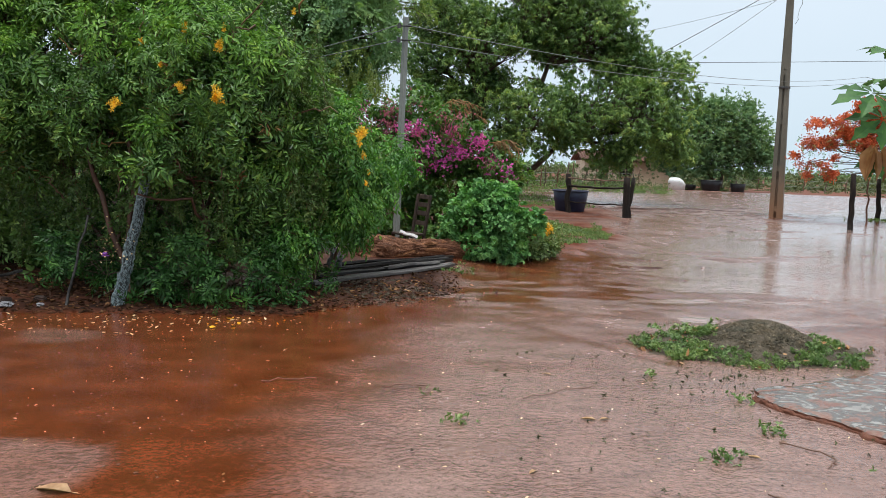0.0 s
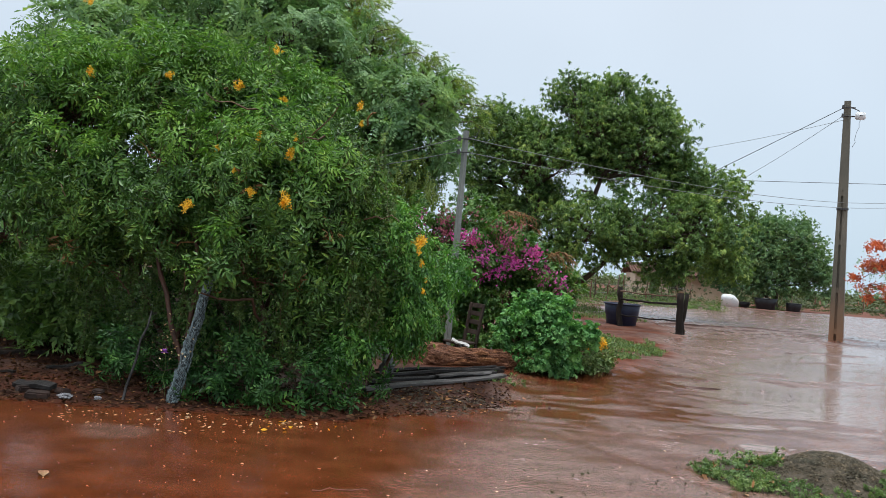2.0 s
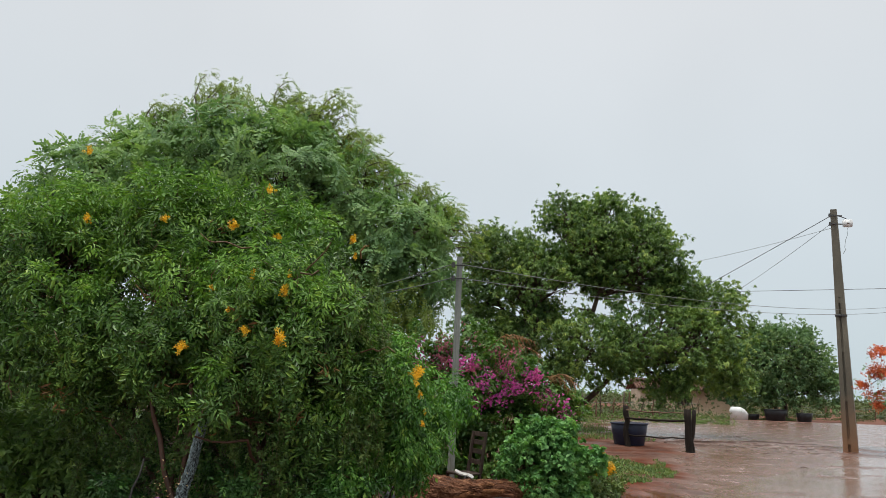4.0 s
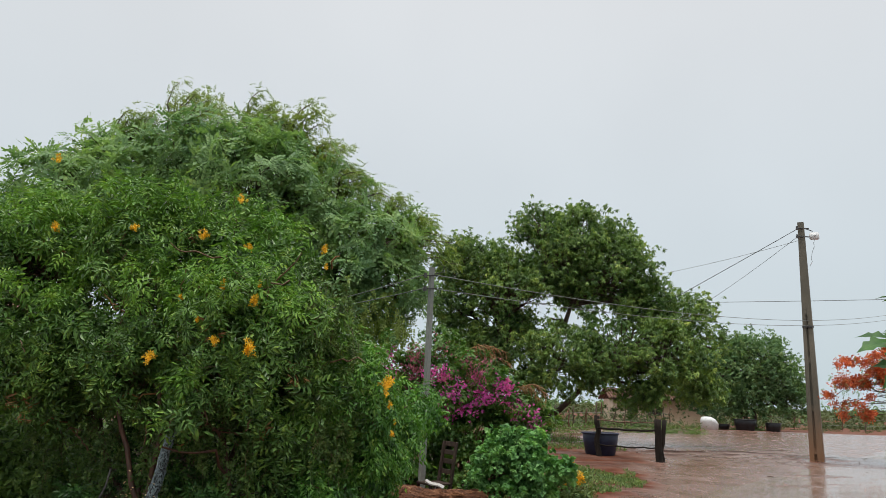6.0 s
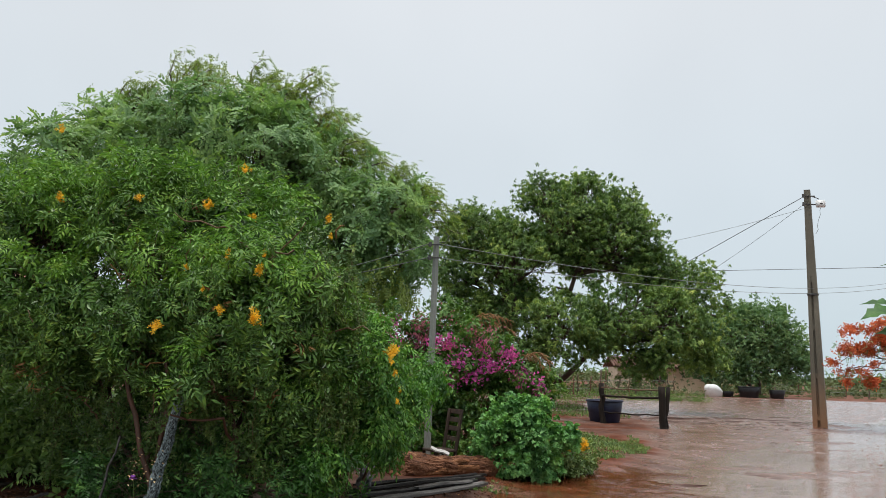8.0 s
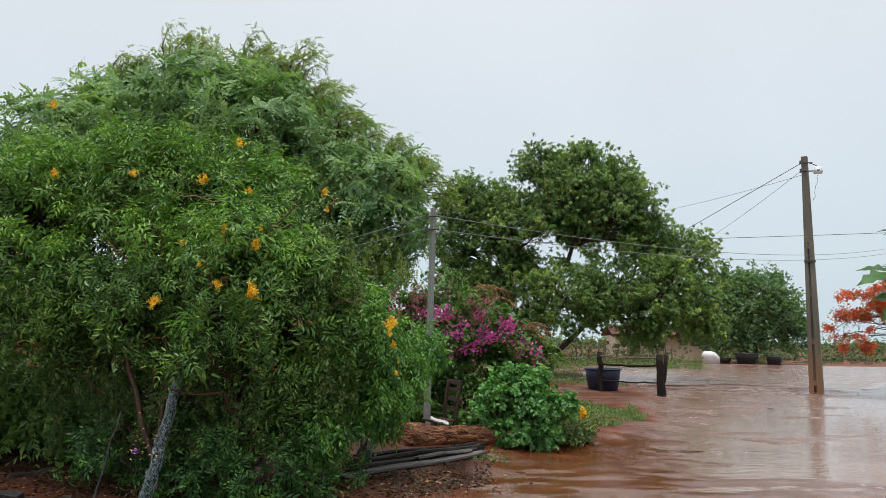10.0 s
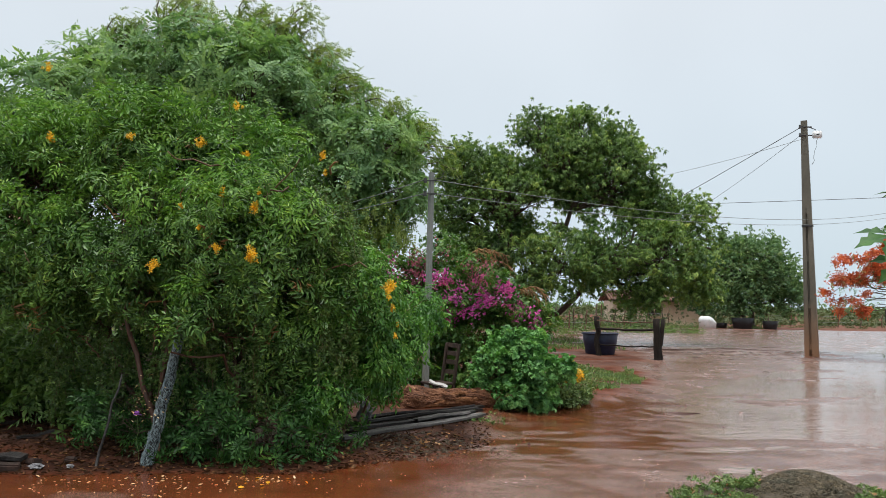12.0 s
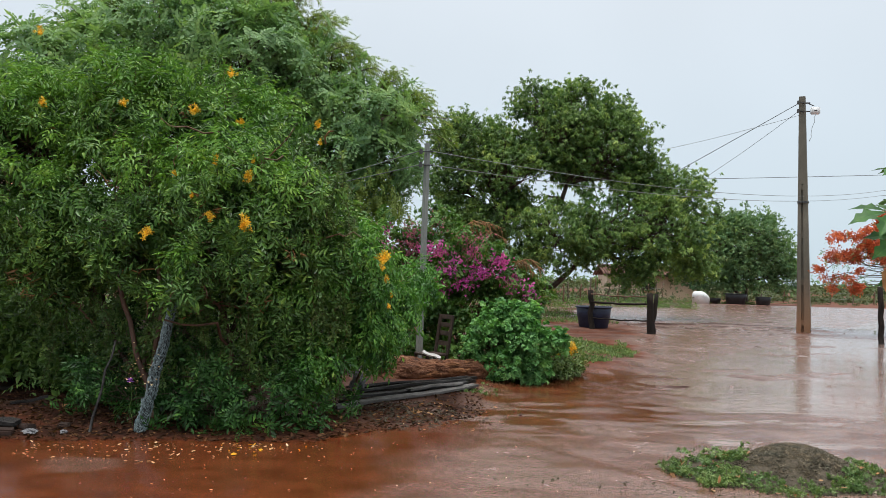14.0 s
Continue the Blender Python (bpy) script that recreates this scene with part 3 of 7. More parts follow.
WX, WY = np.arange(0, 60, 1.5), np.arange(6.3, 58, 1.5)
wx, wy = np.meshgrid(WX, WY)
wi = (np.arange(len(WY) - 1)[:, None] * len(WX) + np.arange(len(WX) - 1)[None]).ravel()
water = solid("water", np.stack([wx, wy, wx * 0], -1), np.stack([wi, wi + 1, wi + 1 + len(WX), wi + len(WX)], -1), WATER, None, "", True)
tagged(water, "shallow puddles of muddy red-brown rain water", "puddle", "", "structure")


def on_ground(x, y):
    return max(float(height(x, y)), 0.0)


import itertools


# ---- leaves, sprigs and crowns ----
def leaflet(length, width, fold=0.25, droop=0.15, at=(0, 0, 0), turn=0.0, tilt=0.0, simple=False):
    """One folded leaf blade: two quads that meet at the midrib."""
    y = np.array([0, 0.3, 0.68, 1.0, 0.68, 0.3]) * length
    x = np.array([0, 0.5, 0.40, 0, -0.40, -0.5]) * width
    z = np.array([0, fold * 0.5, fold * 0.4, 0, fold * 0.4, fold * 0.5]) * width - droop * (y / length) ** 2 * length
    if simple:
        y, x, z = y[[0, 2, 3, 4]] - [0, 0.2 * length, 0, 0.2 * length], x[[0, 2, 3, 4]] * 1.25, z[[0, 2, 3, 4]]
    c, s = math.cos(tilt), math.sin(tilt)
    y, z = y * c - z * s, y * s + z * c
    c, s = math.cos(turn), math.sin(turn)
    x, y = x * c + y * s, -x * s + y * c
    V = np.stack([x, y, z], -1) + np.asarray(at)
    return V, np.array([[0, 1, 2], [0, 2, 3]] if simple else [[0, 1, 2, 3], [0, 3, 4, 5]])


def pinnate(r, pairs=3, length=0.2, leaf=0.085, width=0.026, droop=0.5, simple=False, hang=1.0):
    """A feather-shaped leaf: pairs of leaflets on a drooping stalk and one at its end."""
    out = []
    for k in range(pairs + 1):
        s = (k + 0.6) / (pairs + 0.6)
        at = (0, s * length, -droop * length * s * s)
        for side in ((-1, 1) if k < pairs else (0,)):
            out.append(leaflet(leaf * r.uniform(0.8, 1.15), width * r.uniform(0.85, 1.15), 0.3, r.uniform(0.1, 0.5), at,
                               side * r.uniform(0.75, 1.15), -hang * (0.25 + droop * s * r.uniform(0.5, 1.2)), simple))
    return join(out)


def rosette(r, count=7, leaf=0.14, width=0.04, droop=0.5, simple=False):
    """Leaves in a whorl round the end of a twig."""
    out = []
    for k in range(count):
        out.append(leaflet(leaf * r.uniform(0.7, 1.15), width * r.uniform(0.8, 1.2), 0.3, r.uniform(0.05, 0.35) + droop * 0.3, (0, r.uniform(0, 0.3) * leaf, 0),
                           k * 2.4 + r.uniform(-0.3, 0.3), r.uniform(-0.7, 0.5) - droop * 0.3, simple))
    return join(out)


def whorl(r, count, frond, stem=0.10, low=0.15, high=1.15):
    """A leafy shoot: fronds set round a stem, the lower ones spreading, the upper ones rising and arching over."""
    out = []
    for k in range(count):
        s = (k + r.uniform(0.2, 0.8)) / count
        el = low + (high - low) * s + r.uniform(-0.2, 0.2)
        az = k * 2.4 + r.uniform(-0.4, 0.4)
        v, q = frond(r)
        v = v * r.uniform(0.8, 1.15) * (1.1 - 0.35 * s)
        side = np.array([math.cos(az), 0, math.sin(az)])
        fy = side * math.cos(el) + np.array([0, 1, 0]) * math.sin(el)
        fz = -side * math.sin(el) + np.array([0, 1, 0]) * math.cos(el)
        fx = np.cross(fy, fz)
        out.append((v @ np.stack([fx, fy, fz]) + np.array([0, stem * s, 0]), q))
    return join(out)


def shoot_leafage(P, d, r, templates, size, lift=0.5, out=0.6):
    """One leafy shoot at each twig end, turned outwards and up."""
    Y = out * d + np.array([0, 0, lift]) + r.normal(0, 0.5, (len(P), 3))
    return stamp(templates, P, Y, np.array([0.1, 0.2, 1.0]) + r.normal(0, 0.3, (len(P), 3)), size * r.uniform(0.7, 1.3, len(P)), r, 3.14)


def stamp(templates, P, Y, up, size, r, spin=0.0):
    """Copies of the templates at P with their y axis along Y, joined."""
    Y = unit(Y)
    X = unit(np.cross(Y, up) + 1e-6)
    Z = np.cross(X, Y)
    if spin:
        a = r.uniform(-spin, spin, len(P))[:, None]
        X, Z = X * np.cos(a) + Z * np.sin(a), Z * np.cos(a) - X * np.sin(a)
    R = np.stack([X, Y, Z], 1) * np.asarray(size)[:, None, None]
    pick = r.integers(0, len(templates), len(P))
    V, Q, n = [], [], 0
    for k, (tv, tq) in enumerate(templates):
        sel = np.where(pick == k)[0]
        if not len(sel):
            continue
        v = np.einsum("vi,mij->mvj", tv, R[sel]) + P[sel][:, None]
        q = tq[None] + (np.arange(len(sel)) * len(tv))[:, None, None] + n
        V.append(v.reshape(-1, 3)), Q.append(q.reshape(-1, tq.shape[1]))
        n += v.shape[0] * v.shape[1]
    return np.vstack(V), np.vstack(Q)


def hash3(P, s, f):
    q = np.floor(P * f)
    v = np.sin(q[:, 0] * 12.9898 + q[:, 1] * 78.233 + q[:, 2] * 37.719 + s) * 43758.5453
    return v - np.floor(v)


def twig_ends(lobes, n, r, inner=0.45, gap=0.25, gap_size=0.5, low=0.05, squash=1.0, holes=(), apart=0.0, thin=0.0):
    """Ends of twigs spread in a union of lobes, more towards the outside, with whole pockets left empty."""
    L = np.asarray(lobes, float)
    w = L[:, 3] ** 2.2
    k = r.choice(len(L), n * 3, p=w / w.sum())
    d = unit(r.normal(0, 1, (n * 3, 3)))
    rad = L[k, 3] * (inner + (1.12 - inner) * r.uniform(0, 1, n * 3) ** 0.6) * (1 + 0.12 * r.normal(0, 1, n * 3))
    P = L[k, :3] + d * rad[:, None] * np.array([1, 1, squash])
    keep = (hash3(P, 3.1, 1 / gap_size) > gap) & (P[:, 2] > low)
    # drop the deepest of the buried ones
    depth = np.min([np.linalg.norm((P - l[:3]), axis=1) / l[3] for l in L], axis=0)
    keep &= depth > inner * r.uniform(0.5, 1.0, n * 3)
    mid_y = L[:, 1].mean()
    for hx_, hz_, hr_ in holes:
        # a gap widens towards the back of the crown
        s = P[:, 1] / mid_y
        keep &= (P[:, 0] / s - hx_) ** 2 + (1.55 + (P[:, 2] - 1.55) / s - hz_) ** 2 > hr_ ** 2
    P, d, k, depth = P[keep], d[keep], k[keep], depth[keep]
    if apart:
        # the outer shoots keep their distance from one another; a dense mass fills the inside
        taken, pick, inside = {}, [], []
        for i in range(len(P)):
            if depth[i] < 0.82:
                if P[i, 2] > thin or r.uniform() < 0.55:
                    inside.append(i)
                continue
            c = tuple(np.floor(P[i] / apart).astype(int))
            near = [taken[q] for q in itertools.product(*[(v - 1, v, v + 1) for v in c]) if q in taken]
            if all(np.linalg.norm(P[i] - P[q]) > apart for q in near) and (P[i, 2] > thin or r.uniform() < 0.4):
                taken[c] = i
                pick.append(i)
        keep = np.array(pick + inside[:max(n - len(pick), 0)])
        r.shuffle(keep)
        return P[keep], d[keep], k[keep]
    return P[:n], d[:n], k[:n]


def leafage(P, d, per, r, templates, spread, size, droop=0.3, out=0.6, spin=0.6):
    """Sprigs round each twig end."""
    m = len(P) * per
    S = np.repeat(P, per, 0) + r.normal(0, spread, (m, 3)) * np.array([1, 1, 0.75])
    Y = out * np.repeat(d, per, 0) + r.normal(0, 0.55, (m, 3)) + np.array([0, 0, -droop])
    up = np.array([0, 0, 1.0]) + r.normal(0, 0.25, (m, 3)) + 0.3 * np.repeat(d, per, 0)
    return stamp(templates, S, Y, up, size * r.uniform(0.7, 1.25, m), r, spin)


def twigs(P, roots, r, rad=0.006, sides=3, n=4, sag=0.05):
    out = []
    for k, (p, q) in enumerate(zip(P, roots)):
        L = np.linalg.norm(p - q)
        pts = bend(q, p, -sag * L, n, 0.06 * L, int(r.integers(1 << 30)))
        out.append(tube(pts, np.linspace(rad * (1 + L), rad * 0.5, n), sides, 0, 0, False))
    return join(out)


def tree(name, label, category, base, stems, lobes, leaf, bark, ends, per, templates, spread, size, seed, stem_r=0.1, limb_r=0.05,
         droop=0.3, gap=0.25, gap_size=0.5, inner=0.45, low=0.08, twig_r=0.006, twig_share=0.5, fork=0.45, squash=1.0, group="", out=0.6, young=None, young_from=0.3, holes=(), lift=None, apart=0.0, thin=0.0, outer=None):
    """A plant: stems from the ground, a limb to each lobe of its crown, twigs, and leaves on the twigs."""
    r = np.random.default_rng(seed)
    ob = thing(name, base, label, category, group)
    lob = np.asarray(lobes, float)
    tops = []
    for k, (foot, top) in enumerate(stems):
        pts = bend(foot, top, 0.0, 7, 0.035 * np.linalg.norm(np.subtract(top, foot)) / 2, seed + k)
        rad = np.linspace(stem_r * 1.15, stem_r * 0.7, 7)
        rad[0] *= 1.3
        solid("trunk", *tube(pts, rad, 10, 0.10, seed + k), bark, ob, "", True)
        tops.append((pts, rad))
    every = np.vstack([p[2:] for p, _ in tops])
    ends_of = {}
    for k, l in enumerate(lob):
        c = l[:3] - np.array([0, 0, 0.25 * l[3]])
        cost = np.linalg.norm(every - c, axis=1) + 1.2 * np.maximum(every[:, 2] - c[2] + 0.2, 0)
        q = every[np.argmin(cost)]
        pts = bend(q, c, -0.08 * np.linalg.norm(c - q), 6, 0.05 * np.linalg.norm(c - q) ** 0.7, seed + 50 + k)
        solid("limb", *tube(pts, np.linspace(limb_r, limb_r * fork, 6), 7, 0.1, seed + k), bark, ob, "", True)
        ends_of[k] = pts[-4:]
    P, d, k = twig_ends(lob, ends, r, inner, gap, gap_size, low, squash, holes, apart, thin)
    n_t = int(len(P) * twig_share)
    roots = np.array([ends_of[a][r.integers(0, 4)] for a in k[:n_t]])
    tagged(solid("twig_mass", *twigs(P[:n_t], roots, r, twig_r), bark, ob, "thin bare twigs inside the crown"), "", "", "", "stuff")
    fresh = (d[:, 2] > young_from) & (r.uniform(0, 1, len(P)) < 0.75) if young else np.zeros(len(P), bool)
    if lift is None:
        leaves = leafage(P[~fresh], d[~fresh], per, r, templates, spread, size, droop, out)
    else:
        deep = np.zeros(len(P), bool)
        if outer:
            deep = np.min([np.linalg.norm(P - l[:3], axis=1) / l[3] for l in lob], axis=0) < 0.82
            face = ~fresh & ~deep
            tagged(solid("outer_crown", *shoot_leafage(P[face], d[face], r, outer, size, lift, out), leaf, ob), "", "", "", "stuff")
        else:
            deep = ~fresh
        leaves = shoot_leafage(P[~fresh & deep], d[~fresh & deep], r, templates, size, lift, out)
    tagged(solid("crown", *leaves, leaf, ob, ""), "", "", "", "stuff")
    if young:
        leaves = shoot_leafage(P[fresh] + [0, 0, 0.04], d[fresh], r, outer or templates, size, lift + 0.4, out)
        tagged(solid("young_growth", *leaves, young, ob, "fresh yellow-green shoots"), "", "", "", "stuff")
    return ob, P, d


tr = np.random.default_rng(5)
TECOMA_SPRIGS = [pinnate(tr, 3, 0.13, 0.066, 0.023, 0.45, True) for _ in range(8)]
TECOMA_OUTER = [whorl(tr, 8, lambda r: pinnate(r, int(r.integers(2, 4)), 0.13, 0.072, 0.023, r.uniform(0.1, 0.9), False, r.uniform(0.1, 1.0)), 0.10, -0.5, 1.0) for _ in range(14)]
TECOMA_SHOOTS = [whorl(tr, 7, lambda r: pinnate(r, 3, 0.13, 0.066, 0.026, r.uniform(0.1, 0.8), True, r.uniform(0.2, 0.8)), 0.09, -0.3, 1.1) for _ in range(12)]
FROND_SHOOTS = [whorl(tr, 5, lambda r: pinnate(r, 5, 0.30, 0.100, 0.066, r.uniform(0.5, 0.9), True, 0.2), 0.10, -0.1, 0.9) for _ in range(8)]
VINE_SPRIGS = [pinnate(tr, 2, 0.11, 0.06, 0.026, 0.7, True) for _ in range(5)]
FINE_SPRIGS = [pinnate(tr, 4, 0.22, 0.070, 0.040, 0.5, True, 0.25) for _ in range(5)]
ROUND_SPRIGS = [pinnate(tr, 4, 0.26, 0.105, 0.055, 0.7, True) for _ in range(6)]
MANGO_SPRIGS = [rosette(tr, 10, 0.17, 0.050, 0.9, True) for _ in range(6)]
FAR_SPRIGS = [rosette(tr, 7, 0.22, 0.11, 0.3, True) for _ in range(5)]
BOUG_SPRIGS = [rosette(tr, 6, 0.06, 0.036, 0.3, True) for _ in range(5)]
HEART_SPRIGS = [rosette(tr, 6, 0.085, 0.072, 0.35) for _ in range(6)]
WEED_SPRIGS = [rosette(tr, 7, 0.034, 0.017, 0.0, True) for _ in range(6)]
SMALL_SPRIGS = [rosette(tr, 6, 0.09, 0.04, 0.3, True) for _ in range(5)]


# ---- the plants on the bank ----
# tall yellow-flowered trumpet bush
TECOMA = [(-5.10, 9.0, 2.85, 0.85), (-4.85, 9.3, 3.15, 0.52), (-3.75, 9, 3.10, 0.80), (-2.79, 9.2, 3.02, 0.76), (-2.4, 9.3, 2.95, 0.5),
          (-4.49, 8.6, 2.1, 0.82), (-3.42, 8.4, 2.1, 0.82), (-2.4, 8.2, 1.95, 0.88), (-2.0, 8.6, 2.15, 0.52), (-1.50, 8.6, 1.58, 0.56),
          (-1.85, 8.2, 1.15, 0.45), (-2.66, 7.5, 1.5, 0.26), (-2.78, 7.36, 1.12, 0.16), (-6.01, 9.3, 2.25, 0.62), (-6.7, 9.4, 1.75, 0.75), (-5.5, 9.3, 1.85, 0.45), (-4.9, 9.1, 1.7, 0.4), (-4.15, 8.7, 1.4, 0.42)]
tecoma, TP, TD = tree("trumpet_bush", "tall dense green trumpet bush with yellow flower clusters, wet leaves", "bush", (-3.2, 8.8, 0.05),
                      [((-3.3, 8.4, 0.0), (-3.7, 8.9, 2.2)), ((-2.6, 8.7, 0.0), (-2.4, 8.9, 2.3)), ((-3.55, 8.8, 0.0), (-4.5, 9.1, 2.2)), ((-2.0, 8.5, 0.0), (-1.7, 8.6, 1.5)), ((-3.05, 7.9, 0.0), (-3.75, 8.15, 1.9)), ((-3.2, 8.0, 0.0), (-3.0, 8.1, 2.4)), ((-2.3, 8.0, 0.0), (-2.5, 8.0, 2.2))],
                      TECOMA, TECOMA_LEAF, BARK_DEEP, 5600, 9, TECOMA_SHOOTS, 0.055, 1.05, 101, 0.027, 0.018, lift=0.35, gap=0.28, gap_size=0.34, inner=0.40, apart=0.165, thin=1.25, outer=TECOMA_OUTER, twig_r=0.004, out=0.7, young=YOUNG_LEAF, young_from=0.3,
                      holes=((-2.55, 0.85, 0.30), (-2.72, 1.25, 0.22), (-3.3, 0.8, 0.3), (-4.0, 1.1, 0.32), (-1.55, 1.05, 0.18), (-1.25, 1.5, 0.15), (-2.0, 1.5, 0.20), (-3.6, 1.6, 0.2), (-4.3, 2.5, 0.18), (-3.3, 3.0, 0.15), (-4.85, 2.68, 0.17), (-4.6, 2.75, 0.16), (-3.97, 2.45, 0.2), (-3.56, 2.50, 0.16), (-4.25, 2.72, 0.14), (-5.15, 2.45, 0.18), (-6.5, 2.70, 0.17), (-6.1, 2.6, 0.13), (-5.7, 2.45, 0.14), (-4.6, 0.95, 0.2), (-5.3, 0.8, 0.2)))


def flower_cluster(r, count=9):
    """Trumpet flowers in a bunch: a five-lobed mouth on a tube each."""
    out = []
    for _ in range(count):
        c = r.normal(0, 0.032, 3) * np.array([1, 1, 1.25])
        d = unit(r.normal(0, 0.6, 3) + np.array([0, -0.7, 0.0]))
        a = unit(np.cross(d, [0, 0, 1.0]) + 1e-6)
        b = np.cross(d, a)
        th = np.arange(5) * 2 * np.pi / 5
        for t in th:
            e1, e2 = math.cos(t - 0.5) * a + math.sin(t - 0.5) * b, math.cos(t + 0.5) * a + math.sin(t + 0.5) * b
            root, mouth = c, c + 0.04 * d
            v = np.array([root + 0.004 * e1, mouth + 0.012 * e1, mouth + 0.012 * e2, root + 0.004 * e2])
            out.append((v, np.array([[0, 1, 2, 3]])))
            em = unit(e1 + e2)
            v = np.array([mouth + 0.012 * e1, mouth + 0.008 * d + 0.032 * (em * 0.75 + e1 * 0.6), mouth + 0.008 * d + 0.032 * (em * 0.75 + e2 * 0.6), mouth + 0.012 * e2])
            out.append((v, np.array([[0, 1, 2, 3]])))
    return join(out)


BLOSSOMS = [np_mesh("blossom", *flower_cluster(tr, c), PETAL_YELLOW) for c in (17, 22, 13)]
AT = [(-2.96, 7.35, 1.88, 1.2), (-2.03, 7.31, 2.01, 1.3), (-2.4, 7.54, 2.61, 1.0), (-2.42, 8.42, 3.15, 0.9), (-1.68, 8.9, 3.25, 0.9), (-1.65, 8.96, 3.05, 0.8),
      (-2.77, 7.52, 2.47, 0.7), (-2.89, 8.34, 3.27, 1.1), (-2.57, 8.5, 3.71, 1.0), (-3.57, 8.09, 3.27, 0.9), (-4.49, 8.21, 3.29, 0.9), (-4.83, 8.7, 4.2, 1.1),
      (-2.33, 7.25, 2.05, 0.9), (-2.05, 7.5, 2.47, 1.0), (-2.52, 7.3, 2.25, 0.6), (-0.80, 8.10, 1.62, 0.5), (-0.74, 8.15, 1.24, 0.5), (-2.07, 7.66, 2.64, 0.8)]
for k, (x, y, z, s) in enumerate(AT):
    b = under(new("blossom", BLOSSOMS[k % 3]), tecoma)
    b.matrix_basis = pose(x, y - 0.05, z, 0, 0, k * 47) @ Matrix.Scale(s * 0.56, 4)
tagged(tecoma.children[-1], "yellow trumpet-shaped flowers in a bunch")
# long upright shoots that break the outline
r_sh = np.random.default_rng(66)
tops_k = np.where((TD[:, 2] > 0.45) & (TP[:, 2] > 2.6))[0]
shoot_p, shoot_d, stalks = [], [], []
for k in r_sh.choice(tops_k, 44, replace=False):
    L = r_sh.uniform(0.06, 0.18)
    lean = unit(np.array([r_sh.normal(0, 0.3), r_sh.normal(0, 0.3), 1.0]))
    stalks.append(tube(bend(TP[k], TP[k] + lean * L, 0, 4, 0.01, int(k)), [0.006, 0.005, 0.004, 0.003], 4, 0, 0, False))
    for q in np.linspace(0.15, 1.0, 4):
        for a in (0, 2.1, 4.2):
            shoot_p.append(TP[k] + lean * L * q)
            shoot_d.append((math.cos(a + 5 * q) + r_sh.normal(0, 0.3), math.sin(a + 5 * q) + r_sh.normal(0, 0.3), 0.25 + 0.5 * q))
n_s = len(shoot_p)
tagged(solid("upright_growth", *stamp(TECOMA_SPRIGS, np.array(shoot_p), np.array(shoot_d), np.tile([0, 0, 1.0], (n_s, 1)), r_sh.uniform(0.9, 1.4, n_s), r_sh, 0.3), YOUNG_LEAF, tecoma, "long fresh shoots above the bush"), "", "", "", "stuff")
tagged(solid("stalk_mass", *join(stalks), BARK_BROWN, tecoma), "", "", "", "stuff")
# seed pods: thin hanging beans, green or brown
pods, green_pods = [], []
for k in range(420):
    p = TP[tr.integers(len(TP))] + tr.normal(0, 0.06, 3) + np.array([0, -0.06, 0])
    q = p + np.array([tr.normal(0, 0.04), tr.normal(0, 0.03), -tr.uniform(0.1, 0.24)])
    (pods if k % 3 else green_pods).append(tube(bend(p, q, 0.0, 5, 0.014, k), 0.0045, 4, 0, 0, False))
tagged(solid("seed_pod_mass", *join(pods), BARK_BROWN, tecoma, "thin brown hanging seed pods"), "", "", "", "stuff")
tagged(solid("green_pod_mass", *join(green_pods), VINE_LEAF, tecoma, "thin curved green seed pods"), "", "", "", "stuff")
for k in range(34):
    x = tr.uniform(-4.6, -1.3)
    p = np.array([x, 7.95 + 0.3 * abs(x + 2.4), tr.uniform(0.7, 3.1)])
    q = p + np.array([tr.normal(0, 0.35), -tr.uniform(0.05, 0.3), tr.uniform(-0.1, 0.45)])
    solid("bare_branch", *tube(bend(p, q, tr.uniform(-0.12, 0.08), 8, 0.018, 300 + k), np.linspace(0.011, 0.005, 8), 5, 0.1, k), BARK_BROWN if k % 3 else DEAD_FROND, tecoma, "", True)

# bright climbing vine on the flank of the bush
VINE = [(-1.25, 8.75, 1.55, 0.46), (-0.95, 9.2, 1.28, 0.38), (-1.55, 8.3, 0.60, 0.26), (-0.66, 9.9, 1.42, 0.30), (-1.05, 8.9, 0.95, 0.34), (-1.15, 9.0, 1.92, 0.22)]
vine, VP, VD = tree("climbing_vine", "light green hanging creeper trailing over the bush", "vine", (-1.0, 9.1, 0.05),
                    [((-1.4, 8.9, 0.0), (-1.2, 8.9, 1.2)), ((-1.3, 9.2, 0.0), (-0.95, 9.4, 1.1))],
                    VINE, VINE_LEAF, BARK_BROWN, 640, 9, TECOMA_SPRIGS[:3] + VINE_SPRIGS, 0.07, 1.0, 131, 0.02, 0.012, droop=0.5, gap=0.28, gap_size=0.28, twig_r=0.003)
for k, (x, y, z, s) in enumerate([(-0.83, 8.3, 1.72, 1.15), (-0.80, 8.35, 1.52, 0.5), (-0.76, 8.5, 1.34, 0.45)]):
    b = under(new("blossom", BLOSSOMS[k % 3]), vine)
    b.matrix_basis = pose(x, y, z, 0, 0, k * 47) @ Matrix.Scale(s * 0.8, 4)

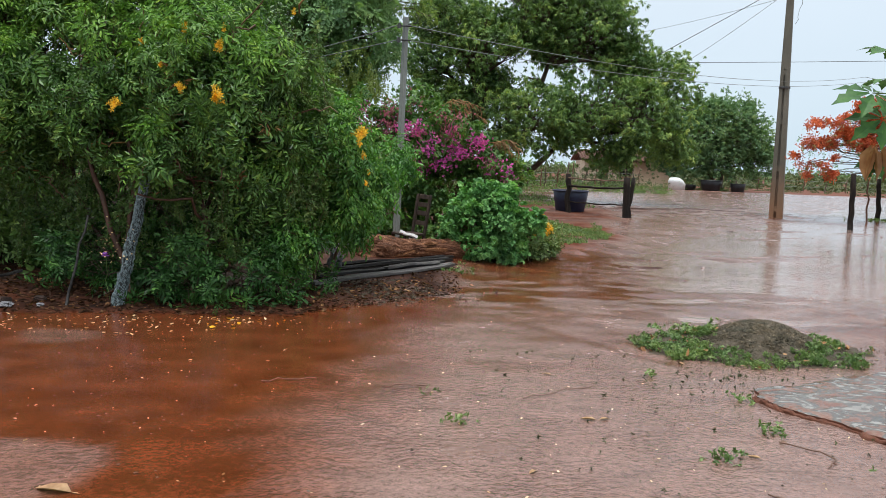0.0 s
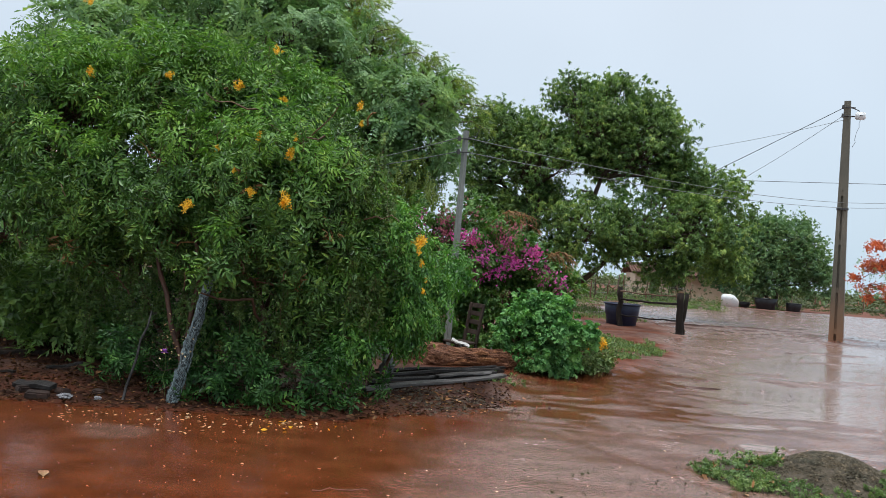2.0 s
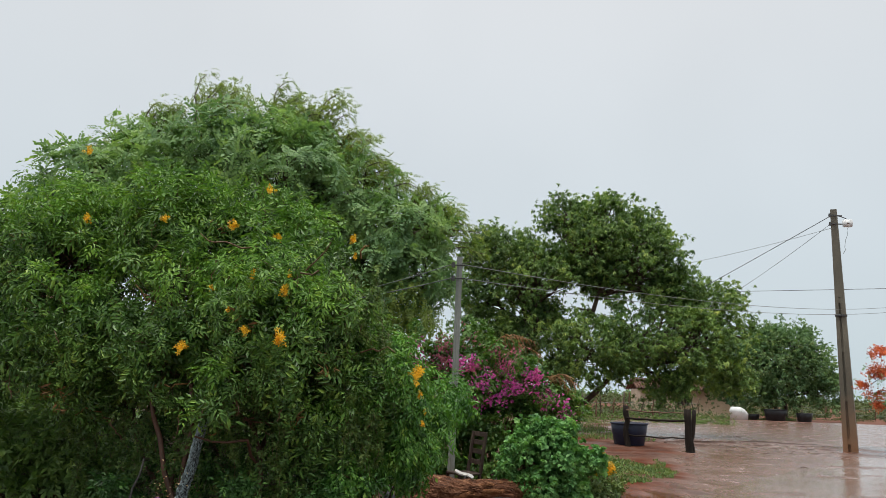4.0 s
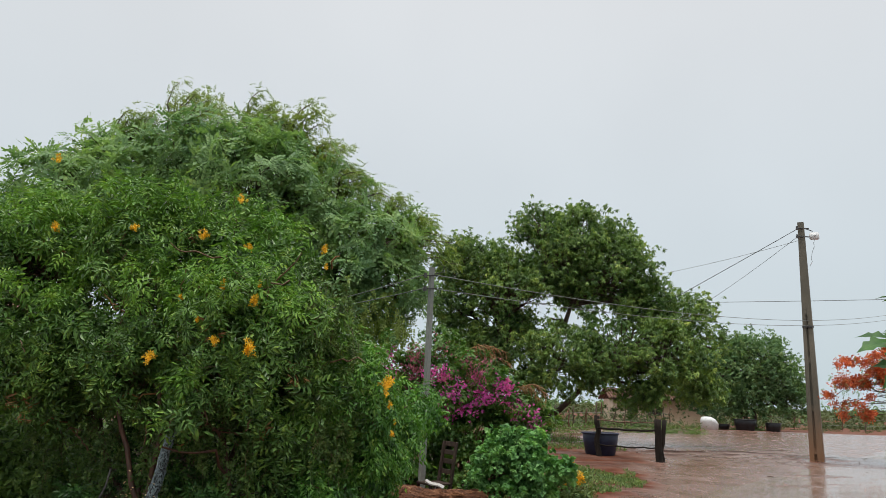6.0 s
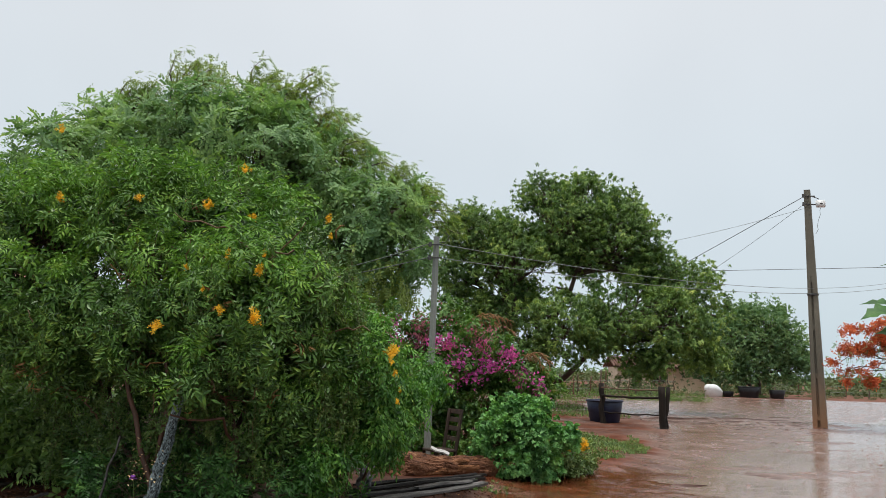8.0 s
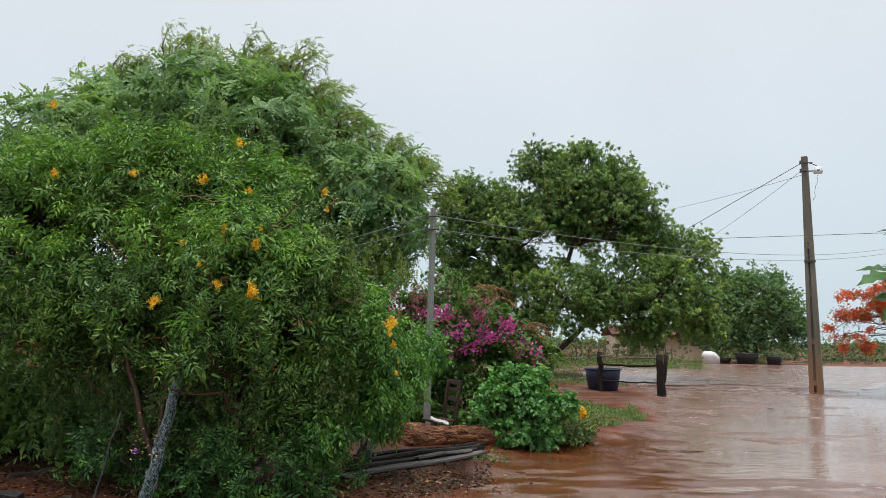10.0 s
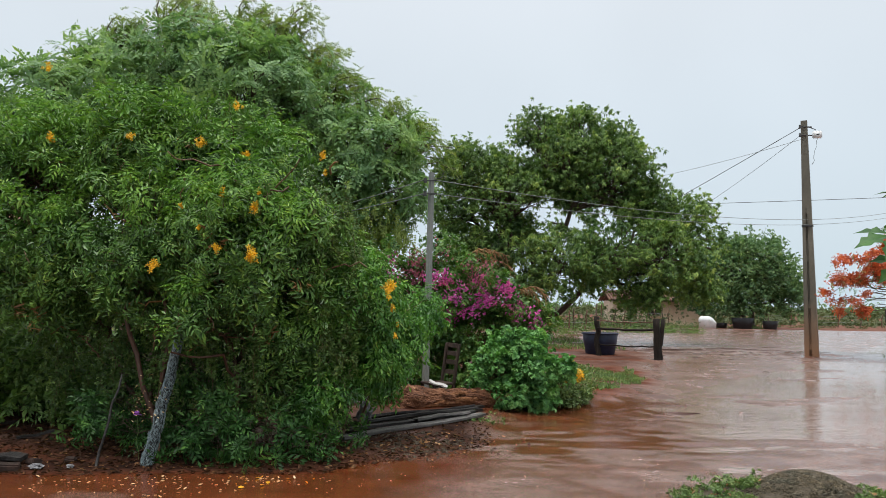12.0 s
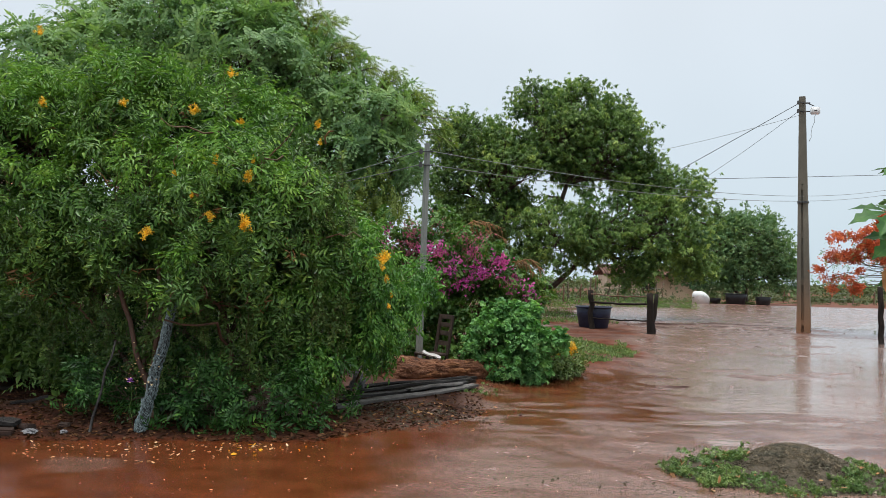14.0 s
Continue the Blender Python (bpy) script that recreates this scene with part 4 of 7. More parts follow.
# small-leaved creeper hanging in the front of the bush
r_cr = np.random.default_rng(88)
strand_p, strand_d, strand_w = [], [], []
for k in range(170):
    x = r_cr.uniform(-4.7, -1.1)
    top = np.array([x, 7.72 + 0.35 * abs(x + 2.3) + r_cr.uniform(-0.05, 0.35), r_cr.uniform(0.9, 2.8)])
    foot = top + np.array([r_cr.normal(0, 0.12), r_cr.normal(0, 0.05), -r_cr.uniform(0.35, 0.9)])
    foot[2] = max(foot[2], 0.25)
    line = bend(top, foot, 0.02, 12, 0.025, 900 + k)
    strand_w.append(tube(line, 0.0022, 3, 0, 0, False))
    for p in line:
        for _ in range(4):
            strand_p.append(p + r_cr.normal(0, 0.03, 3))
            strand_d.append(r_cr.normal(0, 0.8, 3) + np.array([0, -0.3, -0.5]))
strand_p, strand_d = np.array(strand_p), np.array(strand_d)
creeper = thing("small_creeper", (-2.4, 7.9, 0.06), "fine creeper with small olive leaves hanging in the bush", "vine")
CREEPER_SPRIGS = [rosette(tr, 5, 0.034, 0.018, 0.5, True) for _ in range(5)]
tagged(solid("foliage", *stamp(CREEPER_SPRIGS, strand_p, strand_d, np.tile([0, -0.5, 1.0], (len(strand_p), 1)), r_cr.uniform(0.7, 1.4, len(strand_p)), r_cr, 1.5), CREEPER_LEAF, creeper), "", "", "", "stuff")
tagged(solid("strand_mass", *join(strand_w), BARK_BROWN, creeper), "", "", "", "stuff")
# withered brown tufts caught in the crown
dry_k = r_cr.choice(len(TP), 130, replace=False)
dry_p = np.repeat(TP[dry_k], 6, 0) + r_cr.normal(0, 0.05, (780, 3)) + np.array([0, -0.05, -0.05])
DRY_SPRIGS = [rosette(tr, 4, 0.05, 0.010, 1.2, True) for _ in range(4)]
tagged(solid("withered_growth", *stamp(DRY_SPRIGS, dry_p, r_cr.normal(0, 0.4, (780, 3)) + np.array([0, 0, -1.0]), np.tile([0.3, -1.0, 0.2], (780, 1)), r_cr.uniform(1.2, 2.4, 780), r_cr, 1.5), DEAD_FROND, tecoma, "withered brown leaves and pods"), "", "", "", "stuff")

# undergrowth at the foot of the bush; the shade there is put into its dark leaf colour
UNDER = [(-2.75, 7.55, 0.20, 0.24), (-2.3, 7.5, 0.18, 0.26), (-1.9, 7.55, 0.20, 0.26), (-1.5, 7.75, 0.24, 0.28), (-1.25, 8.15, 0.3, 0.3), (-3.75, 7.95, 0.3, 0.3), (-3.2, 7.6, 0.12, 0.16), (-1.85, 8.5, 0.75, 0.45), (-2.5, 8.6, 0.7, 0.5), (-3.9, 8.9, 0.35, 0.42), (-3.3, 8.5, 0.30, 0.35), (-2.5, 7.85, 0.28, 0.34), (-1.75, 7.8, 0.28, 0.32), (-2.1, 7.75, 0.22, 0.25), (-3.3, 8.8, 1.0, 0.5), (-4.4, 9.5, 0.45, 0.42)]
tree("undergrowth_bush", "low green undergrowth at the foot of the trumpet bush, leaf colour darkened as shade", "bush", (-3.0, 8.4, 0.05), [((-2.6, 8.2, 0.0), (-2.5, 8.2, 0.4))],
     UNDER, UNDER_SHADE_LEAF, BARK, 330, 7, TECOMA_SHOOTS, 0.07, 1.0, 141, 0.012, 0.008, lift=0.3, gap=0.30, gap_size=0.3, low=0.04, twig_r=0.003)
BACK = [(-4.4, 9.2, 0.50, 0.36), (-5.1, 9.4, 0.58, 0.40), (-5.8, 9.6, 0.62, 0.42), (-4.55, 9.75, 0.45, 0.42), (-5.3, 10.2, 0.6, 0.55), (-6.1, 10.6, 0.75, 0.65), (-7.0, 11.0, 0.8, 0.7), (-5.6, 12.3, 0.45, 0.6), (-7.6, 12.0, 0.5, 0.7), (-4.0, 12.0, 0.7, 0.8), (-2.8, 11.3, 0.8, 0.9), (-1.9, 11.9, 0.8, 0.7), (-9.0, 13.6, 0.9, 1.0), (-6.8, 13.4, 0.6, 0.8), (-11, 14, 1.2, 1.2), (-10.2, 14.5, 1.9, 0.8)]
tree("back_thicket", "tangled green thicket behind the trumpet bush", "bush", (-3.2, 11.6, 0.08), [((-3.2, 11.6, 0.0), (-3.2, 11.6, 0.7)), ((-9.6, 14.4, 0.0), (-9.6, 14.4, 0.6))],
     BACK, THICKET_LEAF, BARK, 1450, 6, SMALL_SPRIGS + TECOMA_SPRIGS[:2], 0.18, 1.3, 151, 0.02, 0.014, droop=0.3, gap=0.3, gap_size=0.4, twig_r=0.004)
HEDGE = [(-17, 25, 1.3, 1.7), (-13.5, 24, 1.4, 1.7), (-10.5, 24, 1.4, 1.6), (-7.5, 23.5, 1.3, 1.6), (-4.8, 23, 1.2, 1.4), (-2.4, 23, 1.0, 1.2), (-20, 26, 1.4, 1.9), (-24, 27, 1.5, 2)]
tree("hedge", "overgrown green hedge behind the yard trees", "hedge", (-10, 24.2, 0.1), [((-14, 24.5, 0.0), (-14, 24.5, 1.0)), ((-7, 23.5, 0.0), (-7, 23.5, 1.0))],
     HEDGE, DARK_LEAF, BARK, 1500, 5, SMALL_SPRIGS, 0.25, 2.2, 161, 0.04, 0.03, droop=0.2, gap=0.2, gap_size=0.6, twig_r=0.006)

# tall feathery tree behind
WEEP = [(-8.19, 15, 5.25, 1.0), (-7.2, 15.5, 5.8, 1.05), (-5.75, 16, 6.2, 1.15), (-4.1, 16.5, 6.2, 0.85), (-3.4, 16, 5.4, 1.05), (-2.28, 16, 4.55, 1.0),
        (-1.59, 16, 4.95, 0.62), (-1.54, 16, 3.78, 0.70), (-2.7, 16, 3.64, 0.95), (-9.17, 15, 4.75, 0.85), (-4.4, 15.5, 5.75, 1.1), (-10.3, 15, 4.35, 0.8)]
weep, WP, WD = tree("feathery_tree", "tall spreading tree with drooping dark green compound leaves", "tree", (-5.0, 16.4, 0.1),
                    [((-5.0, 16.4, 0.0), (-5.4, 16.2, 3.8)), ((-4.8, 16.5, 0.0), (-3.2, 16.3, 3.6))],
                    WEEP, WEEP_LEAF, BARK, 1780, 6, FROND_SHOOTS, 0.15, 0.95, 201, 0.16, 0.07, lift=0.35, out=0.8, gap=0.22, gap_size=0.5, twig_r=0.007)
# its light feathery top: fans of thin dark branches leaning to one side
FANS = [((-6.45, 7.0), (-6.72, 8.35), 1.9, 9), ((-6.3, 7.0), (-6.1, 8.0), 1.6, 7), ((-4.75, 7.0), (-5.0, 8.2), 1.3, 8), ((-4.6, 7.0), (-4.5, 7.75), 1.2, 6), ((-3.9, 6.7), (-3.80, 7.95), 1.0, 7),
        ((-3.8, 6.3), (-3.3, 7.2), 0.9, 6), ((-7.6, 6.9), (-7.75, 7.6), 0.9, 6), ((-7.1, 6.9), (-7.3, 7.65), 0.8, 5), ((-8.9, 6.2), (-9.0, 6.9), 0.8, 6), ((-9.8, 5.3), (-9.9, 6.0), 0.8, 5),
        ((-1.85, 5.0), (-1.8, 5.95), 1.15, 7), ((-1.8, 4.8), (-1.3, 5.5), 0.8, 6), ((-2.9, 5.9), (-2.7, 6.5), 0.8, 5)]
r_top = np.random.default_rng(77)
fan_p, fan_d, fan_wood = [], [], []
for (bx, bz), (tx, tz), reach, many in FANS:
    root = np.array([bx, 16.4, bz - 0.6])
    many = round(many * 1.35)
    for q in range(many):
        f = (q / (many - 1)) ** 1.4
        tip = np.array([tx + reach * f ** 1.2, 16.4 + r_top.uniform(-0.6, 0.5), tz - (tz - bz + 0.1) * f ** 1.5 + r_top.normal(0, 0.05)])
        mid_p = root + (tip - root) * 0.55 + np.array([-0.22 * (1 - f) - 0.05, 0, 0.16 + 0.1 * f])
        s = np.linspace(0, 1, 9)[:, None]
        line = (1 - s) ** 2 * root + 2 * s * (1 - s) * mid_p + s ** 2 * tip + r_top.normal(0, 0.025, (9, 3)) + s ** 4 * np.array([0.22, 0, -0.16])
        fan_wood.append(tube(line, np.linspace(0.030, 0.007, 9), 5, 0, 0, False))
        heading = unit(np.gradient(line, axis=0))
        for k in range(3, 9):
            for side in range(11):
                o = r_top.normal(0, 0.07, 3) + heading[k] * r_top.uniform(-0.1, 0.1)
                fan_p.append(line[k] + o)
                fan_d.append(0.35 * heading[k] + np.array([0.45, 0, -0.3]) + r_top.normal(0, 0.55, 3))
fan_p, fan_d = np.array(fan_p), np.array(fan_d)
tagged(solid("top_fan", *stamp(FINE_SPRIGS, fan_p, fan_d, np.array([0, 0, 1.0]) + r_top.normal(0, 0.3, (len(fan_p), 3)), 0.72 * r_top.uniform(0.6, 1.2, len(fan_p)), r_top, 0.5), TOP_LEAF, weep, "fine feathery light green shoots at the top"), "", "", "", "stuff")
tagged(solid("fan_branch_mass", *join(fan_wood), BARK, weep), "", "", "", "stuff")
P, d, k = twig_ends([(-1.9, 15.8, 3.2, 0.7), (-2.8, 15.6, 3.3, 0.7), (-1.35, 15.9, 3.0, 0.4)], 160, r_top, 0.3, 0.3, 0.4, 0.1)
solid("hanging_growth", *leafage(P, d, 5, r_top, FINE_SPRIGS, 0.12, 0.9, 1.2, 0.3), TOP_LEAF, weep)

# broad dark tree by the gate
MANGO = [(0.01, 33, 7.1, 1.35), (1.58, 33, 6.15, 2.0), (3.58, 33, 7.95, 1.65), (5.37, 33, 8.0, 1.55), (5.84, 33.0, 6.8, 1.75), (1.62, 33, 4.2, 1.6), (3.57, 31.5, 3.5, 1.6),
         (5.79, 31.5, 3.7, 1.75), (7.91, 32, 3.7, 1.6), (8.57, 32, 2.95, 1.05), (8.51, 32.5, 5.15, 0.95), (6.78, 32, 2.45, 1.15), (2.31, 33.5, 7.25, 1.35), (9.31, 32.5, 5.3, 0.48),
         (7.71, 33, 5.85, 0.9), (4.6, 33.2, 9.1, 0.85), (2.75, 33, 9.0, 0.8), (6.05, 33, 8.6, 0.85), (9.45, 32.5, 5.6, 0.55), (-0.55, 33, 7.4, 0.85), (9.8, 32, 4.1, 0.65), (9.4, 32, 2.7, 0.75), (6.95, 33, 6.9, 0.8), (7.2, 33, 5.2, 1.0), (-0.75, 33.3, 5.7, 1.0), (-0.7, 33.3, 4.2, 1.0), (0.35, 33, 3.5, 0.9), (4.4, 33.2, 6.6, 1.0), (1.6, 32.6, 2.9, 0.8), (2.6, 32.2, 2.7, 0.75), (0.8, 33, 2.9, 0.8), (3.4, 33, 5.2, 0.55)]
mango, MP, MD = tree("shade_tree", "large dark green spreading shade tree with sky gaps in its crown", "tree", (2.2, 33.2, 0.1),
                     [((2.2, 33.2, 0.0), (3.0, 33.2, 4.6)), ((2.1, 33.3, 0.0), (1.4, 33.3, 4.2)), ((2.3, 33.1, 0.2), (5.2, 32.4, 2.6)), ((2.3, 33.2, 1.6), (4.2, 33.1, 5.6))],
                     MANGO, MANGO_LEAF, BARK, 3200, 7, MANGO_SPRIGS, 0.22, 0.95, 301, 0.13, 0.075, droop=0.55, gap=0.36, gap_size=0.85, inner=0.45, twig_r=0.012, twig_share=0.35, low=1.5,
                     holes=((3.15, 5.5, 0.62), (4.2, 5.15, 0.42), (5.6, 5.25, 0.48), (7.5, 3.1, 0.35), (6.7, 4.7, 0.35), (2.0, 3.2, 0.35), (0.9, 4.9, 0.35), (2.3, 5.7, 0.3)))

# bougainvillea
BOUG = [(-2.0, 14.1, 2.15, 0.5), (-1.38, 14, 2.1, 0.55), (-0.49, 14, 2.22, 0.5), (0.02, 13.6, 1.83, 0.58), (0.6, 13.6, 1.66, 0.48), (0.99, 13.6, 1.35, 0.39), (0.14, 13.7, 1.1, 0.62), (-0.56, 14, 1.35, 0.55),
        (0.8, 13.7, 0.8, 0.5), (-1.2, 14.2, 1.3, 0.6), (0.0, 13.6, 0.5, 0.5), (-0.9, 14, 0.6, 0.55)]
boug, BP, BD = tree("bougainvillea", "rambling bougainvillea bush with magenta bracts", "bush", (-0.2, 13.8, 0.08),
                    [((-0.2, 13.8, 0.0), (-0.3, 13.8, 1.3)), ((0.1, 13.8, 0.0), (0.3, 13.7, 1.1)), ((-0.5, 13.9, 0.0), (-0.9, 14, 1.3))],
                    BOUG, BOUG_LEAF, BARK_BROWN, 800, 8, BOUG_SPRIGS, 0.07, 1.35, 401, 0.03, 0.016, droop=0.2, gap=0.15, gap_size=0.3, twig_r=0.003)


def bract_bunch(r, count, size=0.035, spread=0.075):
    out = []
    for _ in range(count):
        c = r.normal(0, spread, 3)
        for t in range(3):
            out.append(leaflet(size * r.uniform(0.8, 1.2), size * 0.8, 0.5, 0.1, c, t * 2.09 + r.uniform(0, 1), r.uniform(-0.3, 1.0)))
    return join(out)


BRACTS = [np_mesh("bract_spray", *bract_bunch(tr, 34), BRACT) for _ in range(3)] + [np_mesh("bract_spray", *bract_bunch(tr, 40, 0.034, 0.10), BRACT_OLD) for _ in range(2)]
BAT = [(-1.73, 13.51, 2.16), (-1.42, 13.4, 2.07), (-1.24, 13.44, 2.27), (-0.96, 13.58, 2.19), (-0.86, 13.74, 1.91), (-1.32, 13.44, 1.88), (-0.35, 13.03, 2.04), (-0.25, 12.92, 1.81), (-0.39, 13.05, 1.63),
       (0.16, 12.92, 2.05), (0.3, 12.93, 1.74), (0.53, 12.98, 1.66), (0.4, 13.02, 1.61), (-0.01, 13.02, 1.41), (-0.34, 13.22, 1.35), (0.96, 13.08, 1.44), (1.1, 13.09, 1.31), (1.25, 13.23, 1.18),
       (-0.67, 13.51, 2.39), (0.11, 12.98, 2.19), (-0.5, 13.16, 2.0), (0.72, 13.0, 1.8), (-1.09, 13.47, 2.04), (-1.61, 13.46, 1.97), (-0.12, 12.88, 1.91)]
OLD = {0, 3, 4, 9, 18, 19, 22}
for k, (x, y, z) in enumerate(BAT):
    for j in range(2):
        b = under(new("bract_spray", BRACTS[3 + (k + j) % 2] if (k in OLD) == (j < 2) else BRACTS[(k + j) % 3]), boug)
        b.matrix_basis = pose(x + tr.normal(0, 0.10), y + 0.08 * j, z + tr.normal(0, 0.08), k * 31, j * 70, k * 53) @ Matrix.Scale(tr.uniform(0.6, 1.0), 4)
        tagged(b, '', '', '', 'stuff')
# dead fronds that hang over its top
fronds = []
for k, (a, b) in enumerate([((-0.2, 13.7, 2.2), (0.62, 13.5, 2.42)), ((-0.1, 13.7, 2.25), (0.7, 13.6, 2.2)), ((-0.25, 13.7, 2.1), (0.35, 13.4, 2.5)), ((0.85, 13.6, 1.75), (1.3, 13.5, 1.72)), ((0.8, 13.6, 1.8), (1.25, 13.4, 1.55))]):
    line = bend(a, b, -0.16, 14, 0.01, k)
    fronds.append(tube(line, np.linspace(0.012, 0.004, 14), 4, 0, 0, False))
    for p in line[2:]:
        for _ in range(4):
            q = p + np.array([tr.uniform(0.0, 0.14), tr.normal(0, 0.05), -tr.uniform(0.03, 0.2)])
            fronds.append(tube(bend(p, q, -0.02, 3), [0.006, 0.005, 0.002], 3, 0, 0, False))
solid("dead_frond", *join(fronds), DEAD_FROND, boug, "dry orange-brown fronds arching over the top")

# soft round-leaved shrub
SHRUB = [(0.98, 12, 1.14, 0.17), (0.55, 12, 1.06, 0.18), (1.38, 11.95, 0.72, 0.16), (0.22, 12, 0.80, 0.15), (0.76, 12, 0.98, 0.28), (0.40, 12, 0.66, 0.30), (0.95, 11.95, 0.66, 0.38), (1.25, 12, 0.48, 0.20), (0.66, 11.9, 0.36, 0.28), (1.05, 11.9, 0.34, 0.26), (0.38, 12.1, 0.42, 0.22)]
shrub, SP, SD = tree("leafy_shrub", "rounded bright green shrub with soft heart-shaped leaves", "shrub", (0.78, 11.8, 0.05),
                     [((0.72, 11.8, 0.0), (0.68, 11.7, 0.6)), ((0.82, 11.8, 0.0), (0.97, 11.7, 0.5))],
                     [(x * 0.975, y * 0.975, z * 0.94, q * 0.95) for x, y, z, q in SHRUB], SHRUB_LEAF, BARK_BROWN, 520, 4, HEART_SPRIGS, 0.058, 0.84, 501, 0.018, 0.01, droop=0.1, gap=0.36, gap_size=0.17, inner=0.5, twig_r=0.003, out=0.9)
SIDE = [(1.55, 12.2, 0.42, 0.26), (1.75, 12.4, 0.3, 0.2), (1.45, 12.0, 0.25, 0.2)]
side, _, _ = tree("flowering_weed", "leggy green weed with small yellow flowers beside the shrub", "plant", (1.55, 12.25, 0.05), [((1.55, 12.25, 0.0), (1.55, 12.2, 0.35))],
                  SIDE, WEED_LEAF, BARK_BROWN, 110, 4, SMALL_SPRIGS, 0.06, 0.8, 511, 0.008, 0.005, droop=0.1, gap=0.3, gap_size=0.15, twig_r=0.003)
for k, (x, y, z) in enumerate([(1.5, 11.8, 0.72), (1.68, 11.95, 0.55), (1.42, 11.75, 0.50), (1.62, 11.9, 0.50)]):
    b = under(new("blossom", BLOSSOMS[k % 3]), side)
    b.matrix_basis = pose(x, y, z, 0, 0, k * 47) @ Matrix.Scale(0.75, 4)

# round tree beyond the yard; its leaf colour carries the haze
FAR = [(19.2, 60, 4.4, 2.2), (21.3, 60, 4.6, 2.4), (23.1, 60, 3.7, 1.7), (17.8, 60, 4.0, 2.0), (20.5, 60, 2.6, 1.8), (23.6, 59.5, 2.3, 1.2), (18.2, 59.5, 2.4, 1.4), (20.2, 60, 6.0, 1.1), (22.3, 60, 5.7, 1.1), (24.0, 60, 3.2, 0.8), (16.5, 60, 3.0, 1.3)]
tree("round_tree", "rounded tree at the far edge of the yard, leaf colour paled grey-green as haze", "tree", (21.2, 60.4, 0.1), [((21.2, 60.4, 0.0), (21.3, 60.4, 2.2)), ((21.0, 60.4, 0.0), (20.0, 60.3, 2.0))],
     FAR, HAZE_LEAF, BARK, 1900, 6, FAR_SPRIGS, 0.28, 0.85, 601, 0.14, 0.07, droop=0.1, gap=0.12, gap_size=0.6, inner=0.5, low=0.95, twig_r=0.012, twig_share=0.2)

# flame tree that reaches in over the far posts
FLAME = [(11.75, 25, 3.15, 0.28), (11.40, 25, 2.40, 0.30), (11.95, 25, 2.50, 0.36), (12.6, 25, 2.75, 0.45), (11.75, 25, 1.85, 0.26), (13.2, 25, 3.25, 0.55), (13.2, 25, 2.5, 0.36),
         (14.2, 25.3, 3.3, 0.8), (15.4, 25.8, 3.6, 1.0), (16.6, 26.2, 3.8, 1.1), (15.0, 25.5, 2.7, 0.7), (12.2, 25, 2.1, 0.24), (12.35, 25, 3.2, 0.35), (13.3, 25, 3.75, 0.5), (12.1, 25, 1.55, 0.2), (11.05, 25, 1.85, 0.18), (11.55, 25, 1.52, 0.18), (11.2, 25, 2.1, 0.2)]
flame, FP, FD = tree("flame_tree", "low flame tree covered in orange-red blossom", "tree", (16.4, 26.4, 0.1), [((16.4, 26.4, 0.0), (15.6, 26.0, 2.4)), ((16.5, 26.4, 0.0), (17.0, 26.4, 2.8))],
                     FLAME, WEEP_LEAF, BARK, 560, 2, FINE_SPRIGS, 0.13, 0.65, 701, 0.13, 0.022, droop=0.2, gap=0.35, gap_size=0.3, inner=0.2, twig_r=0.006, squash=0.6)
FLAMES = [np_mesh("flame_blossom", *bract_bunch(tr, 70, 0.050, 0.095), PETAL_ORANGE) for _ in range(4)]
for k in range(len(FP)):
    if k % 6 == 5:
        continue
    b = under(new("flame_blossom", FLAMES[k % 4]), flame)
    b.matrix_basis = Matrix.Translation(FP[k] + np.array([0, -0.05, 0.03])) @ pose(0, 0, 0, k * 31, k * 17, k * 53) @ Matrix.Scale(tr.uniform(0.6, 1.05), 4)

# papaya beside the path
papaya = thing("papaya_plant", (4.85, 7.7, 0.02), "papaya plant with large lobed green leaves", "plant")
solid("trunk", *tube(bend((4.85, 7.7, 0.0), (4.75, 7.6, 2.25), 0, 7, 0.01, 3), np.linspace(0.06, 0.035, 7), 10, 0.05), BARK_BROWN, papaya, "", True)


def papaya_leaf(r, size=0.34):
    """A hand-shaped leaf: seven lobes with notched edges, each ribbed along its middle."""
    out = []
    for k, a in enumerate(np.linspace(-2.5, 2.5, 7)):
        L = size * (1.0 - 0.13 * abs(a))
        c, s = math.cos(a), math.sin(a)
        prof = [(0.10, 0.03), (0.40, 0.13), (0.52, 0.27), (0.62, 0.14), (0.74, 0.20), (0.84, 0.08), (1.0, 0.0)]
        for side in (-1, 1):
            for (t0, w0), (t1, w1) in zip(prof[:-1], prof[1:]):
                v = []
                for t, w in ((t0, 0), (t0, w0), (t1, w1), (t1, 0)):
                    x, y = side * w * L, t * L
                    z = 0.25 * abs(x) - 0.35 * t * t * L
                    v.append((x * c + y * s, y * c - x * s, z))
                out.append((np.array(v), np.array([[0, 1, 2, 3]])))
    return join(out)


def leaf_frame(x, y, z, along, face):
    """A pose whose y axis is the leaf's middle lobe and whose z axis is its upper face."""
    Y = Vector(along).normalized()
    X = Y.cross(Vector(face)).normalized()
    Z = X.cross(Y)
    m = Matrix((X, Y, Z)).transposed().to_4x4()
    m.translation = (x, y, z)
    return m


